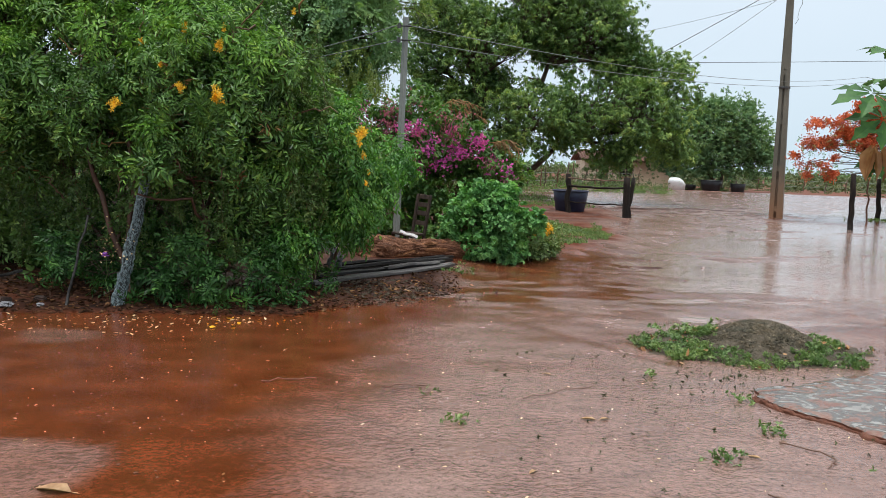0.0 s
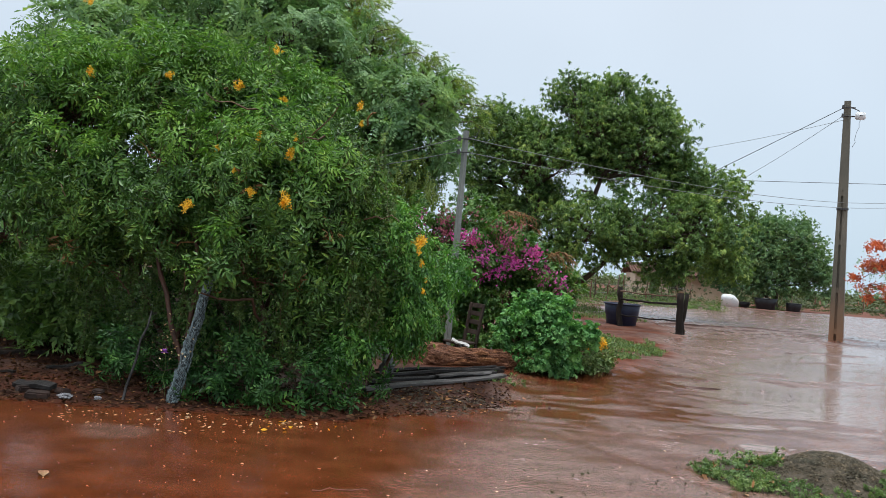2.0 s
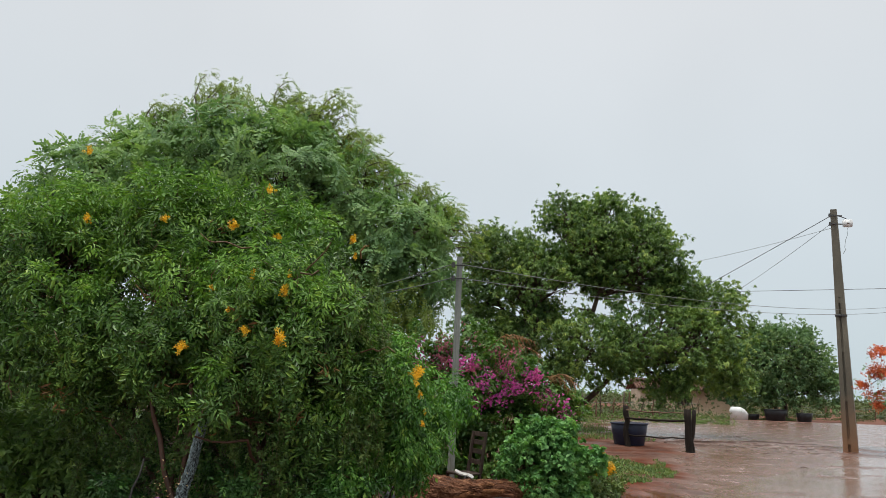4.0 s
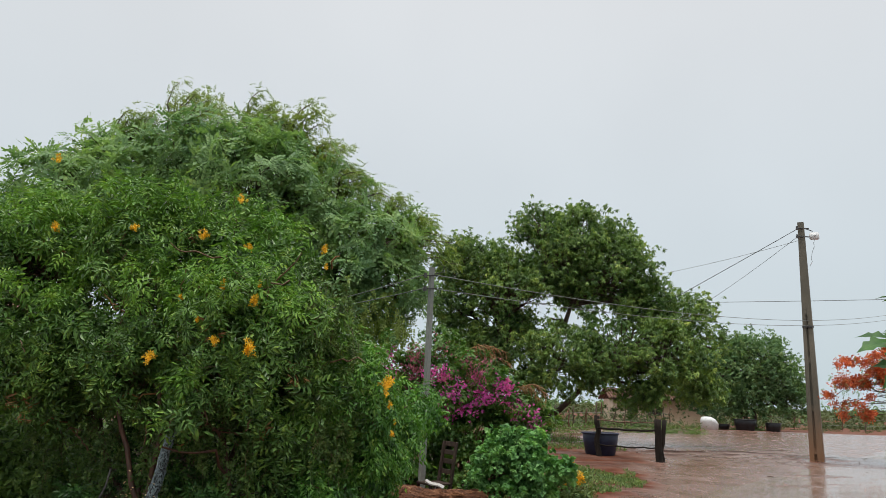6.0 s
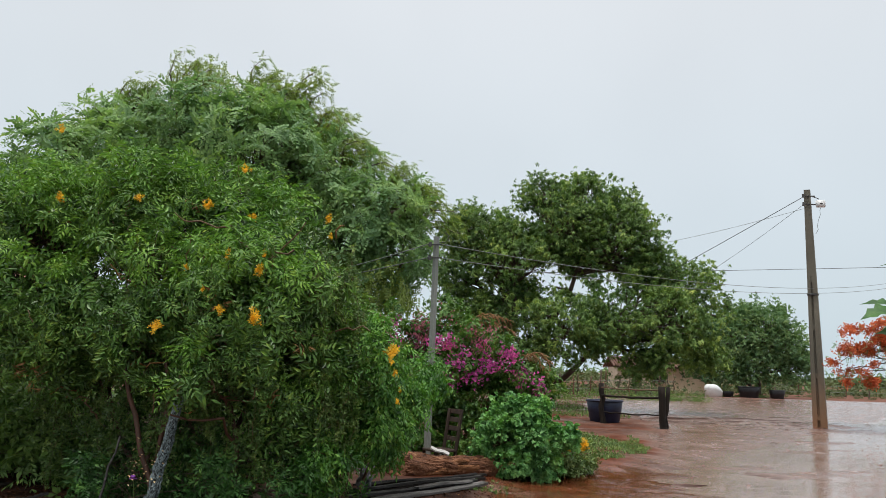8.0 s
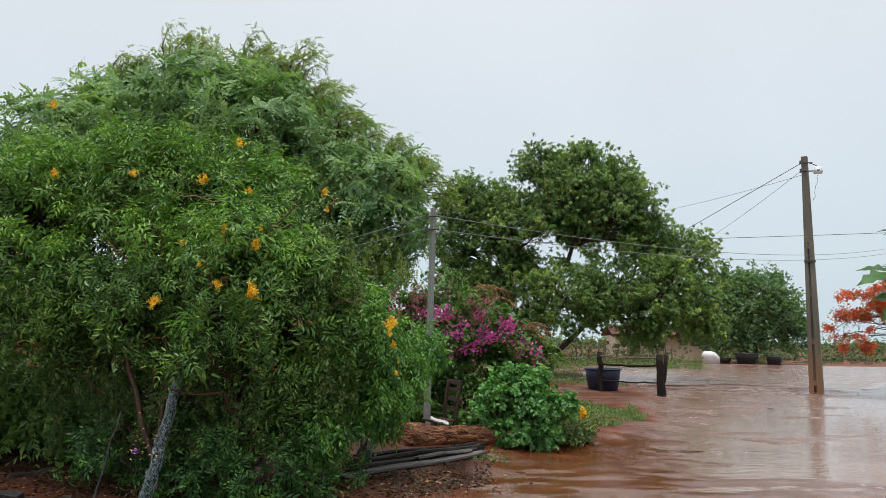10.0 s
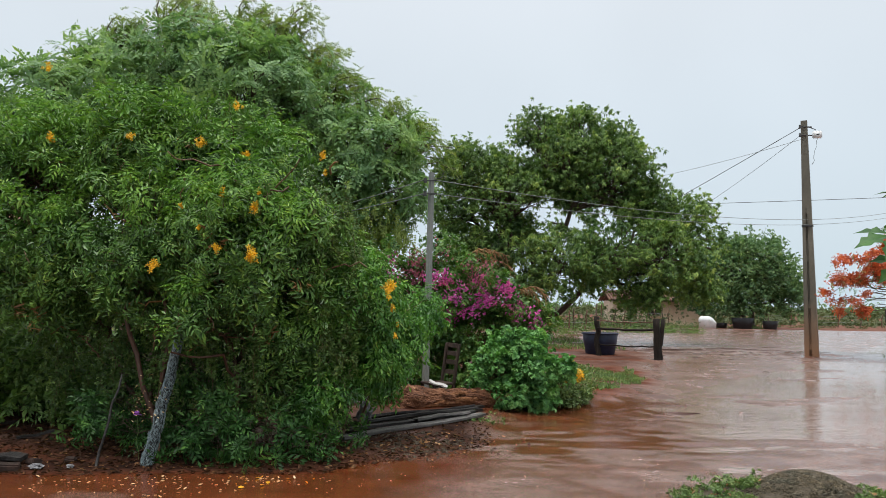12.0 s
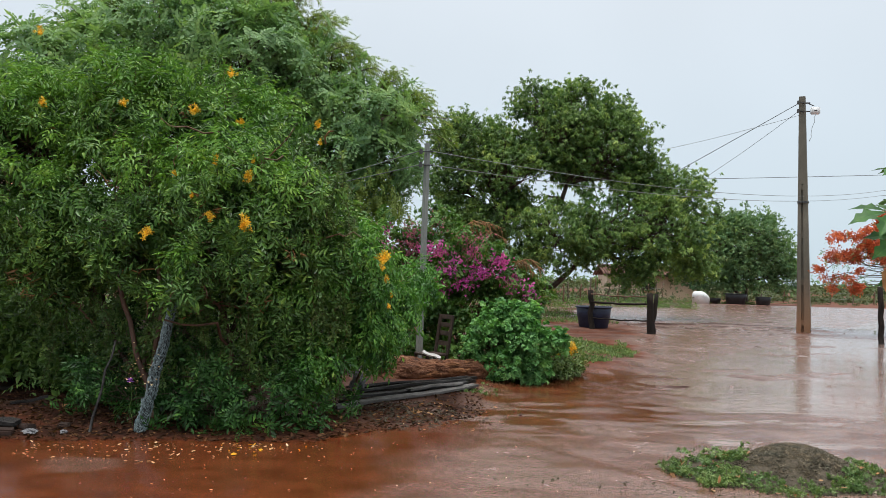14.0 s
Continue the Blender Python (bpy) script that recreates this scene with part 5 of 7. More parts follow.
for k, (x, y, z, along, face, s) in enumerate([(3.95, 7.4, 2.27, (-0.95, -0.2, -0.05), (-0.1, -0.6, 0.8), 1.3), (4.09, 7.4, 2.65, (-0.7, -0.5, 0.1), (-0.2, -0.5, 0.8), 1.1),
                                               (4.07, 7.4, 2.04, (-0.85, -0.3, -0.4), (-0.3, -0.8, 0.5), 1.2), (4.06, 7.45, 1.66, (-0.5, -0.3, -0.8), (-0.3, -0.9, 0.3), 0.7), (4.32, 7.3, 2.33, (-0.3, -0.8, -0.2), (0.1, -0.4, 0.9), 0.9),
                                               (4.9, 7.0, 2.3, (0.1, -1, -0.2), (0, 0, 1), 1.0), (5.4, 7.5, 2.35, (1, 0, -0.2), (0, 0, 1), 1.0), (5.1, 8.2, 2.4, (0.4, 1, -0.1), (0, 0, 1), 1.0), (4.5, 8.2, 2.5, (-0.5, 1, 0), (0, 0, 1), 1.0)]):
    leaf = solid("leaf", *papaya_leaf(tr, 0.29 * s), PAPAYA_LEAF, papaya)
    leaf.matrix_basis = leaf_frame(x, y, z, along, face)
    solid("leaf_stalk", *tube(bend((4.76, 7.6, 2.1), (x, y, z), -0.06, 6), np.linspace(0.010, 0.006, 6), 5), WEED_LEAF, papaya, "", True)
dead = join([leaflet(0.34, 0.14, 0.6, 0.1, (tr.normal(0, 0.02), tr.normal(0, 0.02), 0), a, -1.3) for a in (0, 1.2, 2.4, 3.9, 5.1)])
dl = solid("dead_leaf", *dead, DEAD_FROND, papaya, "withered brown leaf hanging down")
dl.matrix_basis = Matrix.Translation((4.05, 7.45, 1.80))
solid("leaf_stalk", *tube(bend((4.76, 7.6, 1.9), (4.05, 7.45, 1.80), -0.05, 6), 0.006, 5), DEAD_FROND, papaya, "", True)

# ---- poles and cables ----
pole = thing("utility_pole", (11.1, 26.1, 0.0), "tall tapered concrete utility pole with a recessed web, mud-splashed foot", "pole")
POLE_TURN = radians(-28)


def beam(z0, z1, xa, xb, ya, yb):
    """A tapering bar of the pole between two heights; sides given as shares of the half-width."""
    V = []
    for z in (z0, z1):
        s = 0.21 - 0.115 * z / 7.8
        for x, y in ((xa, ya), (xb, ya), (xb, yb), (xa, yb)):
            u, v = x * s, y * s * 0.75
            V.append((11.1 - 0.018 * z + u * math.cos(POLE_TURN) - v * math.sin(POLE_TURN), 26.1 + u * math.sin(POLE_TURN) + v * math.cos(POLE_TURN), z))
    Q = [[0, 1, 5, 4], [1, 2, 6, 5], [2, 3, 7, 6], [3, 0, 4, 7], [3, 2, 1, 0], [4, 5, 6, 7]]
    return np.array(V), np.array(Q)


for nm, z0, z1, box in (("flange", -0.1, 4.9, (-1.0, -0.30, -1, 1)), ("flange", -0.1, 4.9, (0.10, 1.0, -1, 1)), ("web", -0.1, 4.9, (-0.299, 0.099, -0.35, 0.35)), ("shaft", 4.9, 7.8, (-1, 1, -1, 1))):
    solid(nm, *beam(z0, z1, *box), CONCRETE, pole)
for z in (0.30, 1.62, 3.15, 4.72):
    solid("cross_block", *beam(z, z + 0.16, -0.299, 0.099, -0.93, 0.93), CONCRETE, pole)
solid("band", *tube([(11.1 - 0.018 * 4.3, 26.1, 4.28), (11.1 - 0.018 * 4.3, 26.1, 4.34)], 0.19, 8), CABLE, pole, "thin dark metal strap")
for z in (7.30, 7.58):
    solid("bracket", *tube([(10.82, 26.0, z), (11.18, 26.02, z)], 0.022, 6), CABLE, pole, "black iron cable bracket")
    solid("insulator", *tube([(10.78, 25.98, z - 0.06), (10.78, 25.98, z + 0.06)], [0.045, 0.035], 8), CABLE, pole)
panel = thing("antenna_panel", (11.27, 25.98, 7.2), "white box-shaped antenna panel on the pole top", "antenna")
bm = bmesh.new()
block(bm, (0.30, 0.09, 0.25), pose(11.29, 25.88, 7.30, 0, 0, -10), 0.03, 3)
part("housing", bm, WHITE_PLASTIC, panel, "", True)
bm = bmesh.new()
block(bm, (0.09, 0.012, 0.035), pose(11.29, 25.828, 7.30, 0, 0, -10), 0.004, 1)
part("badge", bm, CABLE, panel, "small dark badge")
solid("arm", *tube(bend((10.98, 26.02, 7.58), (11.28, 25.93, 7.46), -0.02, 5), 0.015, 6), CABLE, panel, "", True)
solid("lead", *tube(bend((11.31, 25.9, 7.18), (11.12, 25.93, 6.3), 0.0, 8, 0.02, 4), 0.007, 4), WIRE, panel, "thin hanging lead", True)

small = thing("meter_pole", (-0.67, 12.95, 0.05), "slim grey concrete service pole with a meter box", "pole")
V, Q = tube([(-0.69, 12.95, 0.0), (-0.66, 12.92, 1.8), (-0.64, 12.9, 3.74)], [0.058, 0.053, 0.047], 4)
solid("shaft", V, Q, CONCRETE_SHADE, small)
bm = bmesh.new()
block(bm, (0.14, 0.10, 0.20), pose(-0.55, 12.84, 1.47), 0.012, 2)
part("meter_box", bm, CONCRETE_SHADE, small, "pale grey meter box")
bm = bmesh.new()
block(bm, (0.09, 0.07, 0.10), pose(-0.57, 12.83, 1.13), 0.03, 3)
part("junction", bm, WHITE_PLASTIC, small, "small white junction cup")
for z in (3.60, 3.38):
    solid("insulator", *tube([(-0.74, 12.85, z - 0.04), (-0.74, 12.85, z + 0.04)], [0.03, 0.026], 8), CABLE, small)
    solid("bracket", *tube([(-0.78, 12.86, z), (-0.54, 12.86, z)], 0.012, 6), CABLE, small)
solid("hook", *tube([(-0.6, 12.85, 3.62), (-0.47, 12.85, 3.65), (-0.43, 12.85, 3.75), (-0.5, 12.85, 3.8)], 0.007, 5), CABLE, small)


def cable(name, label, a, b, sag, rad, mat):
    ob = solid(name, *tube(bend(a, b, sag, 24), rad, 5), mat, None, "", True)
    return tagged(ob, label, "cable", "overhead cables")


cable("service_cable", "thick black cable sloping down from the pole top", (10.80, 26.1, 7.55), (2.0, 43.6, 2.3), 0.10, 0.012, CABLE)
cable("service_cable", "thin grey cable hanging in a slack curve from the pole", (10.82, 26.1, 7.30), (8.0, 37.6, 4.6), 0.22, 0.007, CABLE)
cable("overhead_wire", "thin overhead wire running behind the shade tree", (10.9, 26.2, 7.2), (5.3, 46.0, 8.3), 0.3, 0.007, WIRE)
cable("overhead_wire", "pale overhead wire crossing the yard", (-0.58, 12.86, 3.61), (17.2, 33.0, 5.62), 0.45, 0.007, WIRE)
cable("overhead_wire", "pale overhead wire crossing the yard", (-0.58, 12.86, 3.38), (17.2, 33.0, 5.42), 0.40, 0.007, WIRE)
cable("overhead_wire", "pale overhead wire crossing the yard", (17.2, 33.0, 5.62), (40.0, 52.0, 7.0), 0.2, 0.009, WIRE)
cable("overhead_wire", "pale overhead wire crossing the yard", (17.2, 33.0, 5.42), (40.0, 52.0, 6.6), 0.2, 0.009, WIRE)
cable("overhead_wire", "dark overhead wire beyond the pole", (2.0, 36.0, 6.0), (34.0, 36.0, 7.6), 0.15, 0.012, CABLE)
cable("service_cable", "pale service wire from the meter pole towards the house", (-0.76, 12.86, 3.61), (-11.0, 18.6, 3.2), 0.55, 0.008, WIRE)
cable("service_cable", "pale service wire from the meter pole towards the house", (-0.76, 12.86, 3.38), (-11.0, 18.6, 3.1), 0.40, 0.008, WIRE)

# ---- gate, posts, tub ----
gate = thing("rail_gate", (4.6, 23.2, 0.0), "rough gateway of blackened timber posts and thin rails", "gate")


def stake(a, b, r0, r1, mat, parent, name="post", seed=0, kink=0.012):
    return solid(name, *tube(bend(a, b, 0, 7, kink, seed), np.linspace(r0, r1, 7), 8, 0.12, seed), mat, parent, "", True)


stake((5.33, 22.6, -0.05), (5.30, 22.6, 1.25), 0.10, 0.095, POST_WOOD, gate, "post", 1)
stake((5.42, 22.66, -0.05), (5.53, 22.8, 1.23), 0.06, 0.055, POST_WOOD, gate, "post", 2, 0.02)
stake((3.86, 23.9, -0.05), (3.82, 23.9, 1.28), 0.085, 0.075, POST_WOOD, gate, "post", 3)
for a, b, rad, sd, m in (((3.82, 23.8, 1.16), (5.3, 22.66, 1.16), 0.018, 4, BARK_BROWN), ((3.82, 23.8, 0.93), (5.3, 22.62, 0.95), 0.030, 5, POST_WOOD), ((3.86, 23.8, 0.46), (5.3, 22.62, 0.47), 0.020, 6, POST_WOOD)):
    solid("rail", *tube(bend(a, b, 0.03, 9, 0.008, sd), rad, 6, 0.1, sd), m, gate, "", True)


def lathe(profile, sides=40):
    """A closed-wall round vessel from (radius, height) pairs."""
    P = np.array(profile, float)
    th = np.linspace(0, 2 * np.pi, sides, endpoint=False)
    V = np.stack([P[:, None, 0] * np.cos(th), P[:, None, 0] * np.sin(th), np.repeat(P[:, 1:2], sides, 1)], -1).reshape(-1, 3)
    i, j = np.arange(len(P) - 1)[:, None] * sides, np.arange(sides)[None]
    return V, np.stack([i + j, i + (j + 1) % sides, i + sides + (j + 1) % sides, i + sides + j], -1).reshape(-1, 4)


def tub(x, y, r, h, mat, label, sub):
    ob = thing("water_tub", (x, y, on_ground(x, y) - 0.01), label, "tub", "plastic water tubs")
    V, Q = lathe([(0.001, 0), (r * 0.74, 0), (r * 0.78, 0.02), (r * 0.86, h * 0.45), (r * 0.88, h * 0.47), (r * 0.95, h * 0.93), (r * 0.93, h * 0.95), (r * 0.90, h * 0.6), (r * 0.74, 0.05), (0.001, 0.05)])
    body = new("body", np_mesh("body", V, Q, mat, True))
    body.parent = ob
    V, Q = lathe([(r * 0.93, h * 0.93), (r * 1.0, h * 0.93), (r * 1.02, h * 0.97), (r * 0.99, h), (r * 0.93, h), (r * 0.93, h * 0.93)])
    rim = new("rim", np_mesh("rim", V, Q, mat, True))
    rim.parent = ob
    if sub:
        V, Q = lathe([(0.001, h * 0.55), (r * 0.89, h * 0.55)])
        w = new("water", np_mesh("water", V, Q, WATER, True))
        w.parent = ob
    return ob


tub(4.02, 24.5, 0.56, 0.66, TUB_BLUE, "large dark blue plastic water tub beside the gate", True)
tub(21.3, 57.0, 0.56, 0.60, TUB_BLACK, "black plastic water tub under the far tree", False)
tub(19.5, 57.4, 0.78, 0.80, TUB_BLACK, "black plastic water tub under the far tree", False)
tub(18.2, 58.2, 0.50, 0.42, TUB_BLACK, "black plastic water tub under the far tree", False)
for k, (x, y, h, r0, lean) in enumerate([(11.76, 22.55, 1.60, 0.085, -0.06), (14.92, 26.9, 1.48, 0.085, -0.08)]):
    p = stake((x, y, -0.05), (x + lean, y, h), r0, r0 * 0.85, POST_WOOD, None, "fence_post", 20 + k, 0.02)
    tagged(p, "weathered black wooden fence post in the mud", "post", "black posts in the mud")
p = stake((13.86, 25.6, -0.05), (13.80, 25.6, 1.6), 0.035, 0.022, BARK_BROWN, None, "thin_stake", 31, 0.03)
tagged(p, "thin crooked brown stake stuck in the ground", "stake")

# ---- log, planks, chair and clutter on the bank ----
log = thing("fallen_log", (-0.2, 11.45, 0.05), "thick fallen log with peeling bark and bare orange wood", "log")
line = bend((-1.12, 11.15, 0.21), (0.52, 11.72, 0.19), 0.0, 64)
lr = np.random.default_rng(9)
rad = 0.178 + 0.02 * np.sin(np.linspace(0, 9, 64)) - 0.05 * np.linspace(0, 1, 64) ** 6
rad[-1], rad[-2], rad[0] = 0.10, 0.14, 0.13
V, Q = tube(line, rad, 44, 0.0, 9)
turn_v = np.tile(np.arange(44), 64) / 44 * 6.283
along_v = np.repeat(np.linspace(0, 1.45, 64), 44)
out_v = V - np.repeat(line, 44, 0)
V = V + out_v * (0.26 * fbm(along_v * 6, np.cos(turn_v) * 2.2 + 7, 5, 2) + 0.22 * fbm(along_v * 3, np.sin(turn_v) * 5 + 3, 4, 6))[:, None]
V[:, 2] = np.maximum(V[:, 2], 0.03)
solid("bark", V, Q, LOG_BARK, log)
for k, (s0, s1, z0, z1) in enumerate([(0.12, 0.42, -0.75, 0.05), (0.50, 0.72, -0.25, 0.3), (0.28, 0.44, -0.5, -0.1), (0.76, 0.92, -0.6, -0.05), (0.40, 0.62, 0.45, 0.85), (0.66, 0.86, 0.5, 1.0)]):
    us, vs = np.linspace(s0, s1, 9), np.linspace(z0, z1, 7)
    pts = []
    for i, u in enumerate(us):
        for j, v in enumerate(vs):
            edge = min(i, 8 - i) * min(j, 6 - j)
            c = np.array([-0.92 + 1.42 * u, 11.22 + 0.49 * u, 0.205])
            n = np.array([0.29, -0.957, 0]) * math.cos(v) + np.array([0, 0, 1]) * math.sin(v)
            pts.append(c + n * (0.160 + 0.016 * min(edge, 4) / 4 + 0.06 * float(fbm(np.array(u * 9), np.array(v * 3), 3, 5)) + lr.normal(0, 0.004)) + np.array([lr.normal(0, 0.012), 0, lr.normal(0, 0.01)]) * (edge == 0))
    i = (np.arange(8)[:, None] * 7 + np.arange(6)[None]).ravel()
    solid("bare_wood", np.array(pts), np.stack([i, i + 1, i + 8, i + 7], -1), LOG_WOOD, log, "orange wood laid bare where bark peeled", True)


def plank(name, label, a, b, w, th, seed, mat=PLANK_WOOD, roll=0.0, group=""):
    """A weathered board from a to b with worn ends and a slight warp."""
    r = np.random.default_rng(seed)
    a, b = np.array(a, float), np.array(b, float)
    L, n = np.linalg.norm(b - a), 14
    V = []
    for k in range(n):
        s = (k / (n - 1) - 0.5) * L
        e = 0.8 if k in (0, n - 1) else 1.0
        warp = 0.008 * math.sin(k * 0.6 + seed)
        for x, z in ((-w / 2, 0), (-w / 2 * 0.97, th), (w / 2 * 0.97, th), (w / 2, 0)):
            V.append((s + r.normal(0, 0.004), x * e + r.normal(0, 0.002), z + warp + r.normal(0, 0.0012)))
    Q = [[4 * k + j, 4 * k + (j + 1) % 4, 4 * k + 4 + (j + 1) % 4, 4 * k + 4 + j] for k in range(n - 1) for j in range(4)]
    Q += [[3, 2, 1, 0], [4 * n - 4, 4 * n - 3, 4 * n - 2, 4 * n - 1]]
    ob = new(name, np_mesh(name, V, Q, mat))
    d = b - a
    ob.matrix_basis = Matrix.Translation((a + b) / 2) @ Euler((roll, -math.asin(d[2] / L), math.atan2(d[1], d[0]))).to_matrix().to_4x4()
    return tagged(ob, label, "plank", group)


PILE = "stacked boards by the log"
for label, a, b, w, th, seed, mat, roll in (
        ("pale grey weathered board at the front of the stack", (-1.34, 8.62, 0.075), (0.22, 10.62, 0.07), 0.105, 0.03, 31, PLANK_PALE, 0.12),
        ("dark wet board below the front board", (-1.40, 8.82, 0.045), (0.15, 10.72, 0.04), 0.13, 0.03, 13, POST_WOOD, 0.05),
        ("wet grey weathered board on the plank stack", (-1.36, 8.98, 0.10), (0.10, 10.72, 0.09), 0.08, 0.03, 1, PLANK_WOOD, 0.10),
        ("short pale grey board on the plank stack", (-0.62, 9.72, 0.135), (0.02, 10.46, 0.125), 0.10, 0.025, 17, PLANK_PALE, -0.05),
        ("dark wet board on the plank stack", (-1.50, 9.15, 0.11), (0.12, 10.85, 0.09), 0.12, 0.03, 2, POST_WOOD, 0.02),
        ("wet grey weathered board on the plank stack", (-1.30, 9.30, 0.15), (0.15, 10.90, 0.13), 0.07, 0.025, 4, PLANK_WOOD, -0.03),
        ("dark wet board on the plank stack", (-1.40, 9.45, 0.10), (0.20, 11.02, 0.09), 0.11, 0.035, 3, POST_WOOD, 0.0),
        ("narrow grey wet board on the plank stack", (-1.35, 9.55, 0.165), (0.1, 10.95, 0.145), 0.06, 0.022, 12, PLANK_WOOD, -0.15),
        ("dark wet board at the back of the stack", (-1.25, 9.75, 0.13), (0.22, 11.10, 0.12), 0.10, 0.03, 5, POST_WOOD, 0.04)):
    plank("wooden_plank", label, (a[0], a[1], a[2] + 0.02), (b[0], b[1], b[2] + 0.03), w, th, seed, mat, roll, PILE)
plank("broken_board", "dark broken board lying in leaf litter", (-4.7, 8.2, 0.09), (-4.4, 8.4, 0.14), 0.06, 0.02, 7, PLANK_WOOD, 0.1)
plank("broken_board", "dark broken board lying in leaf litter", (-5.1, 7.85, 0.08), (-4.8, 7.8, 0.09), 0.05, 0.02, 8, POST_WOOD, 0.0)
plank("broken_board", "dark broken board lying in leaf litter", (-4.5, 7.35, 0.06), (-4.1, 7.3, 0.07), 0.12, 0.04, 9, PLANK_WOOD, 0.2)
plank("broken_board", "dark broken board lying in leaf litter", (-5.7, 8.9, 0.1), (-5.2, 9.1, 0.12), 0.07, 0.03, 10, POST_WOOD, 0.1)

CHAIR_WOOD = rough_mat("weathered_chair_wood", (0.020, 0.012, 0.009), (0.045, 0.027, 0.019), (0.085, 0.055, 0.04), 6.0, 0.6, 0.5, 0.004, (3, 3, 0.6))
chair = thing("old_chair", (-0.44, 12.02, 0.06), "old dark wooden chair with a ladder back, weathered", "chair")
CM = Matrix.Translation((-0.45, 12.02, 0.02)) @ pose(0, 0, 0, 0, 0, -58)


def chair_part(name, size, at, tilt=0.0):
    bm = bmesh.new()
    block(bm, size, CM @ Matrix.Translation(at) @ pose(0, 0, 0, tilt), 0.005)
    return part(name, bm, CHAIR_WOOD, chair)


chair_part("seat", (0.40, 0.38, 0.03), (0, 0, 0.36))
for sx in (-0.18, 0.18):
    chair_part("leg", (0.04, 0.04, 0.35), (sx, -0.16, 0.17))
    chair_part("leg", (0.04, 0.04, 0.35), (sx, 0.17, 0.17))
    chair_part("back_post", (0.045, 0.04, 0.60), (sx, 0.22, 0.66), -8)
for z in (0.52, 0.67, 0.80, 0.92):
    chair_part("back_slat", (0.32, 0.02, 0.07), (0, 0.20 + (z - 0.36) * 0.14, z), -8)
plank("white_board", "pale painted board resting on the chair seat", (-0.57, 11.80, 0.420), (-0.30, 11.74, 0.345), 0.075, 0.02, 21, PLASTER_PALE, 0.35)

# rolled netting that leans on the bush
net = thing("rolled_netting", (-2.99, 7.48, 0.02), "leaning roll of pale blue wire netting", "netting")
axis_pts = bend((-2.99, 7.42, 0.0), (-2.80, 7.75, 1.36), 0.0, 16, 0.006, 5)
solid("roll", *tube(axis_pts, np.linspace(0.046, 0.028, 16), 14, 0.12, 5), NET_CORE, net, "dark inner roll", True)
curls = []
for k in range(1500):
    s = tr.uniform(0, 15) ** 1.0
    i = min(int(s), 14)
    c = axis_pts[i] + (axis_pts[i + 1] - axis_pts[i]) * (s - i)
    a = tr.uniform(0, 6.28)
    R = (0.052 - 0.0013 * s) * tr.uniform(0.92, 1.15)
    a2, dz = a + tr.uniform(0.25, 0.7) * tr.choice([-1, 1]), tr.uniform(0.015, 0.05)
    p = c + R * np.array([math.cos(a), math.sin(a), 0])
    q = c + R * np.array([math.cos(a2), math.sin(a2), 0]) + np.array([0, 0, dz])
    m = c + 1.12 * R * np.array([math.cos((a + a2) / 2), math.sin((a + a2) / 2), 0]) + np.array([0, 0, dz / 2])
    curls.append(tube([p, m, q], 0.0030, 3, 0, 0, False))
solid("wire_mesh", *join(curls), NET, net, "pale curled mesh wires")
stick = stake((-3.42, 7.30, 0.0), (-3.32, 7.55, 0.85), 0.014, 0.009, PLANK_WOOD, None, "leaning_stick", 41, 0.01)
tagged(stick, "thin grey stick leaning at the bank", "stick")
passion = thing("passion_flower", (-3.08, 7.42, 0.10), "purple passion flower on a thin stem", "flower")
solid("stem", *tube(bend((-3.10, 7.5, 0.05), (-3.07, 7.36, 0.48), 0, 6, 0.015, 2), 0.003, 4), WEED_LEAF, passion)
solid("bloom", *join([leaflet(0.05 * tr.uniform(0.7, 1.1), 0.02, 0.3, 0.1, (-3.07, 7.34, 0.49), a, 0.9 if q else 0.2) for q in (0, 1) for a in np.linspace(0, 6, 12)]), PURPLE, passion, "purple fringed petals")
whites = []
for _ in range(40):
    c = np.array([-3.02, 7.42, 0.55]) + tr.normal(0, 0.10, 3)
    whites.append(leaflet(0.025, 0.02, 0.4, 0.1, c, tr.uniform(0, 6), tr.uniform(-0.5, 1)))
tagged(solid("small_bloom_mass", *join(whites), PETAL_FALLEN, passion, "small pale blooms"), "small pale blooms", "", "", "stuff")

def crumpled(name, label, category, at, size, mat, seed, turn=0.0):
    """A crumpled sheet: a flattened lump with sharp folds."""
    bm = bmesh.new()
    bmesh.ops.create_icosphere(bm, subdivisions=3, radius=1.0)
    for v in bm.verts:
        p = v.co * 1.6 + Vector((seed * 3.7, seed * 1.3, 0))
        v.co *= 0.72 + 0.75 * noise.noise(p) + 0.35 * abs(noise.noise(p * 2.7))
        v.co = Vector((v.co.x * size[0], v.co.y * size[1], v.co.z * size[2]))
    low = min(v.co.z for v in bm.verts)
    for v in bm.verts:
        v.co.z -= low
    ob = part(name, bm, mat)
    ob.matrix_basis = pose(*at, 0, 0, turn)
    return tagged(ob, label, category)


def brick_lump(at, size, turn, tilt, label):
    """A worn brick with knocked-off corners."""
    bm = bmesh.new()
    block(bm, size, Matrix.Identity(4), 0.012, 2)
    for v in bm.verts:
        v.co *= 1 + 0.10 * noise.noise(v.co * 30 + Vector((turn, 0, 0)))
    ob = part("broken_brick", bm, BRICK_OLD)
    ob.matrix_basis = pose(at[0], at[1], at[2] + size[2] / 2, tilt, tilt * 0.5, turn)
    return tagged(ob, label, "brick", "bricks in the litter")


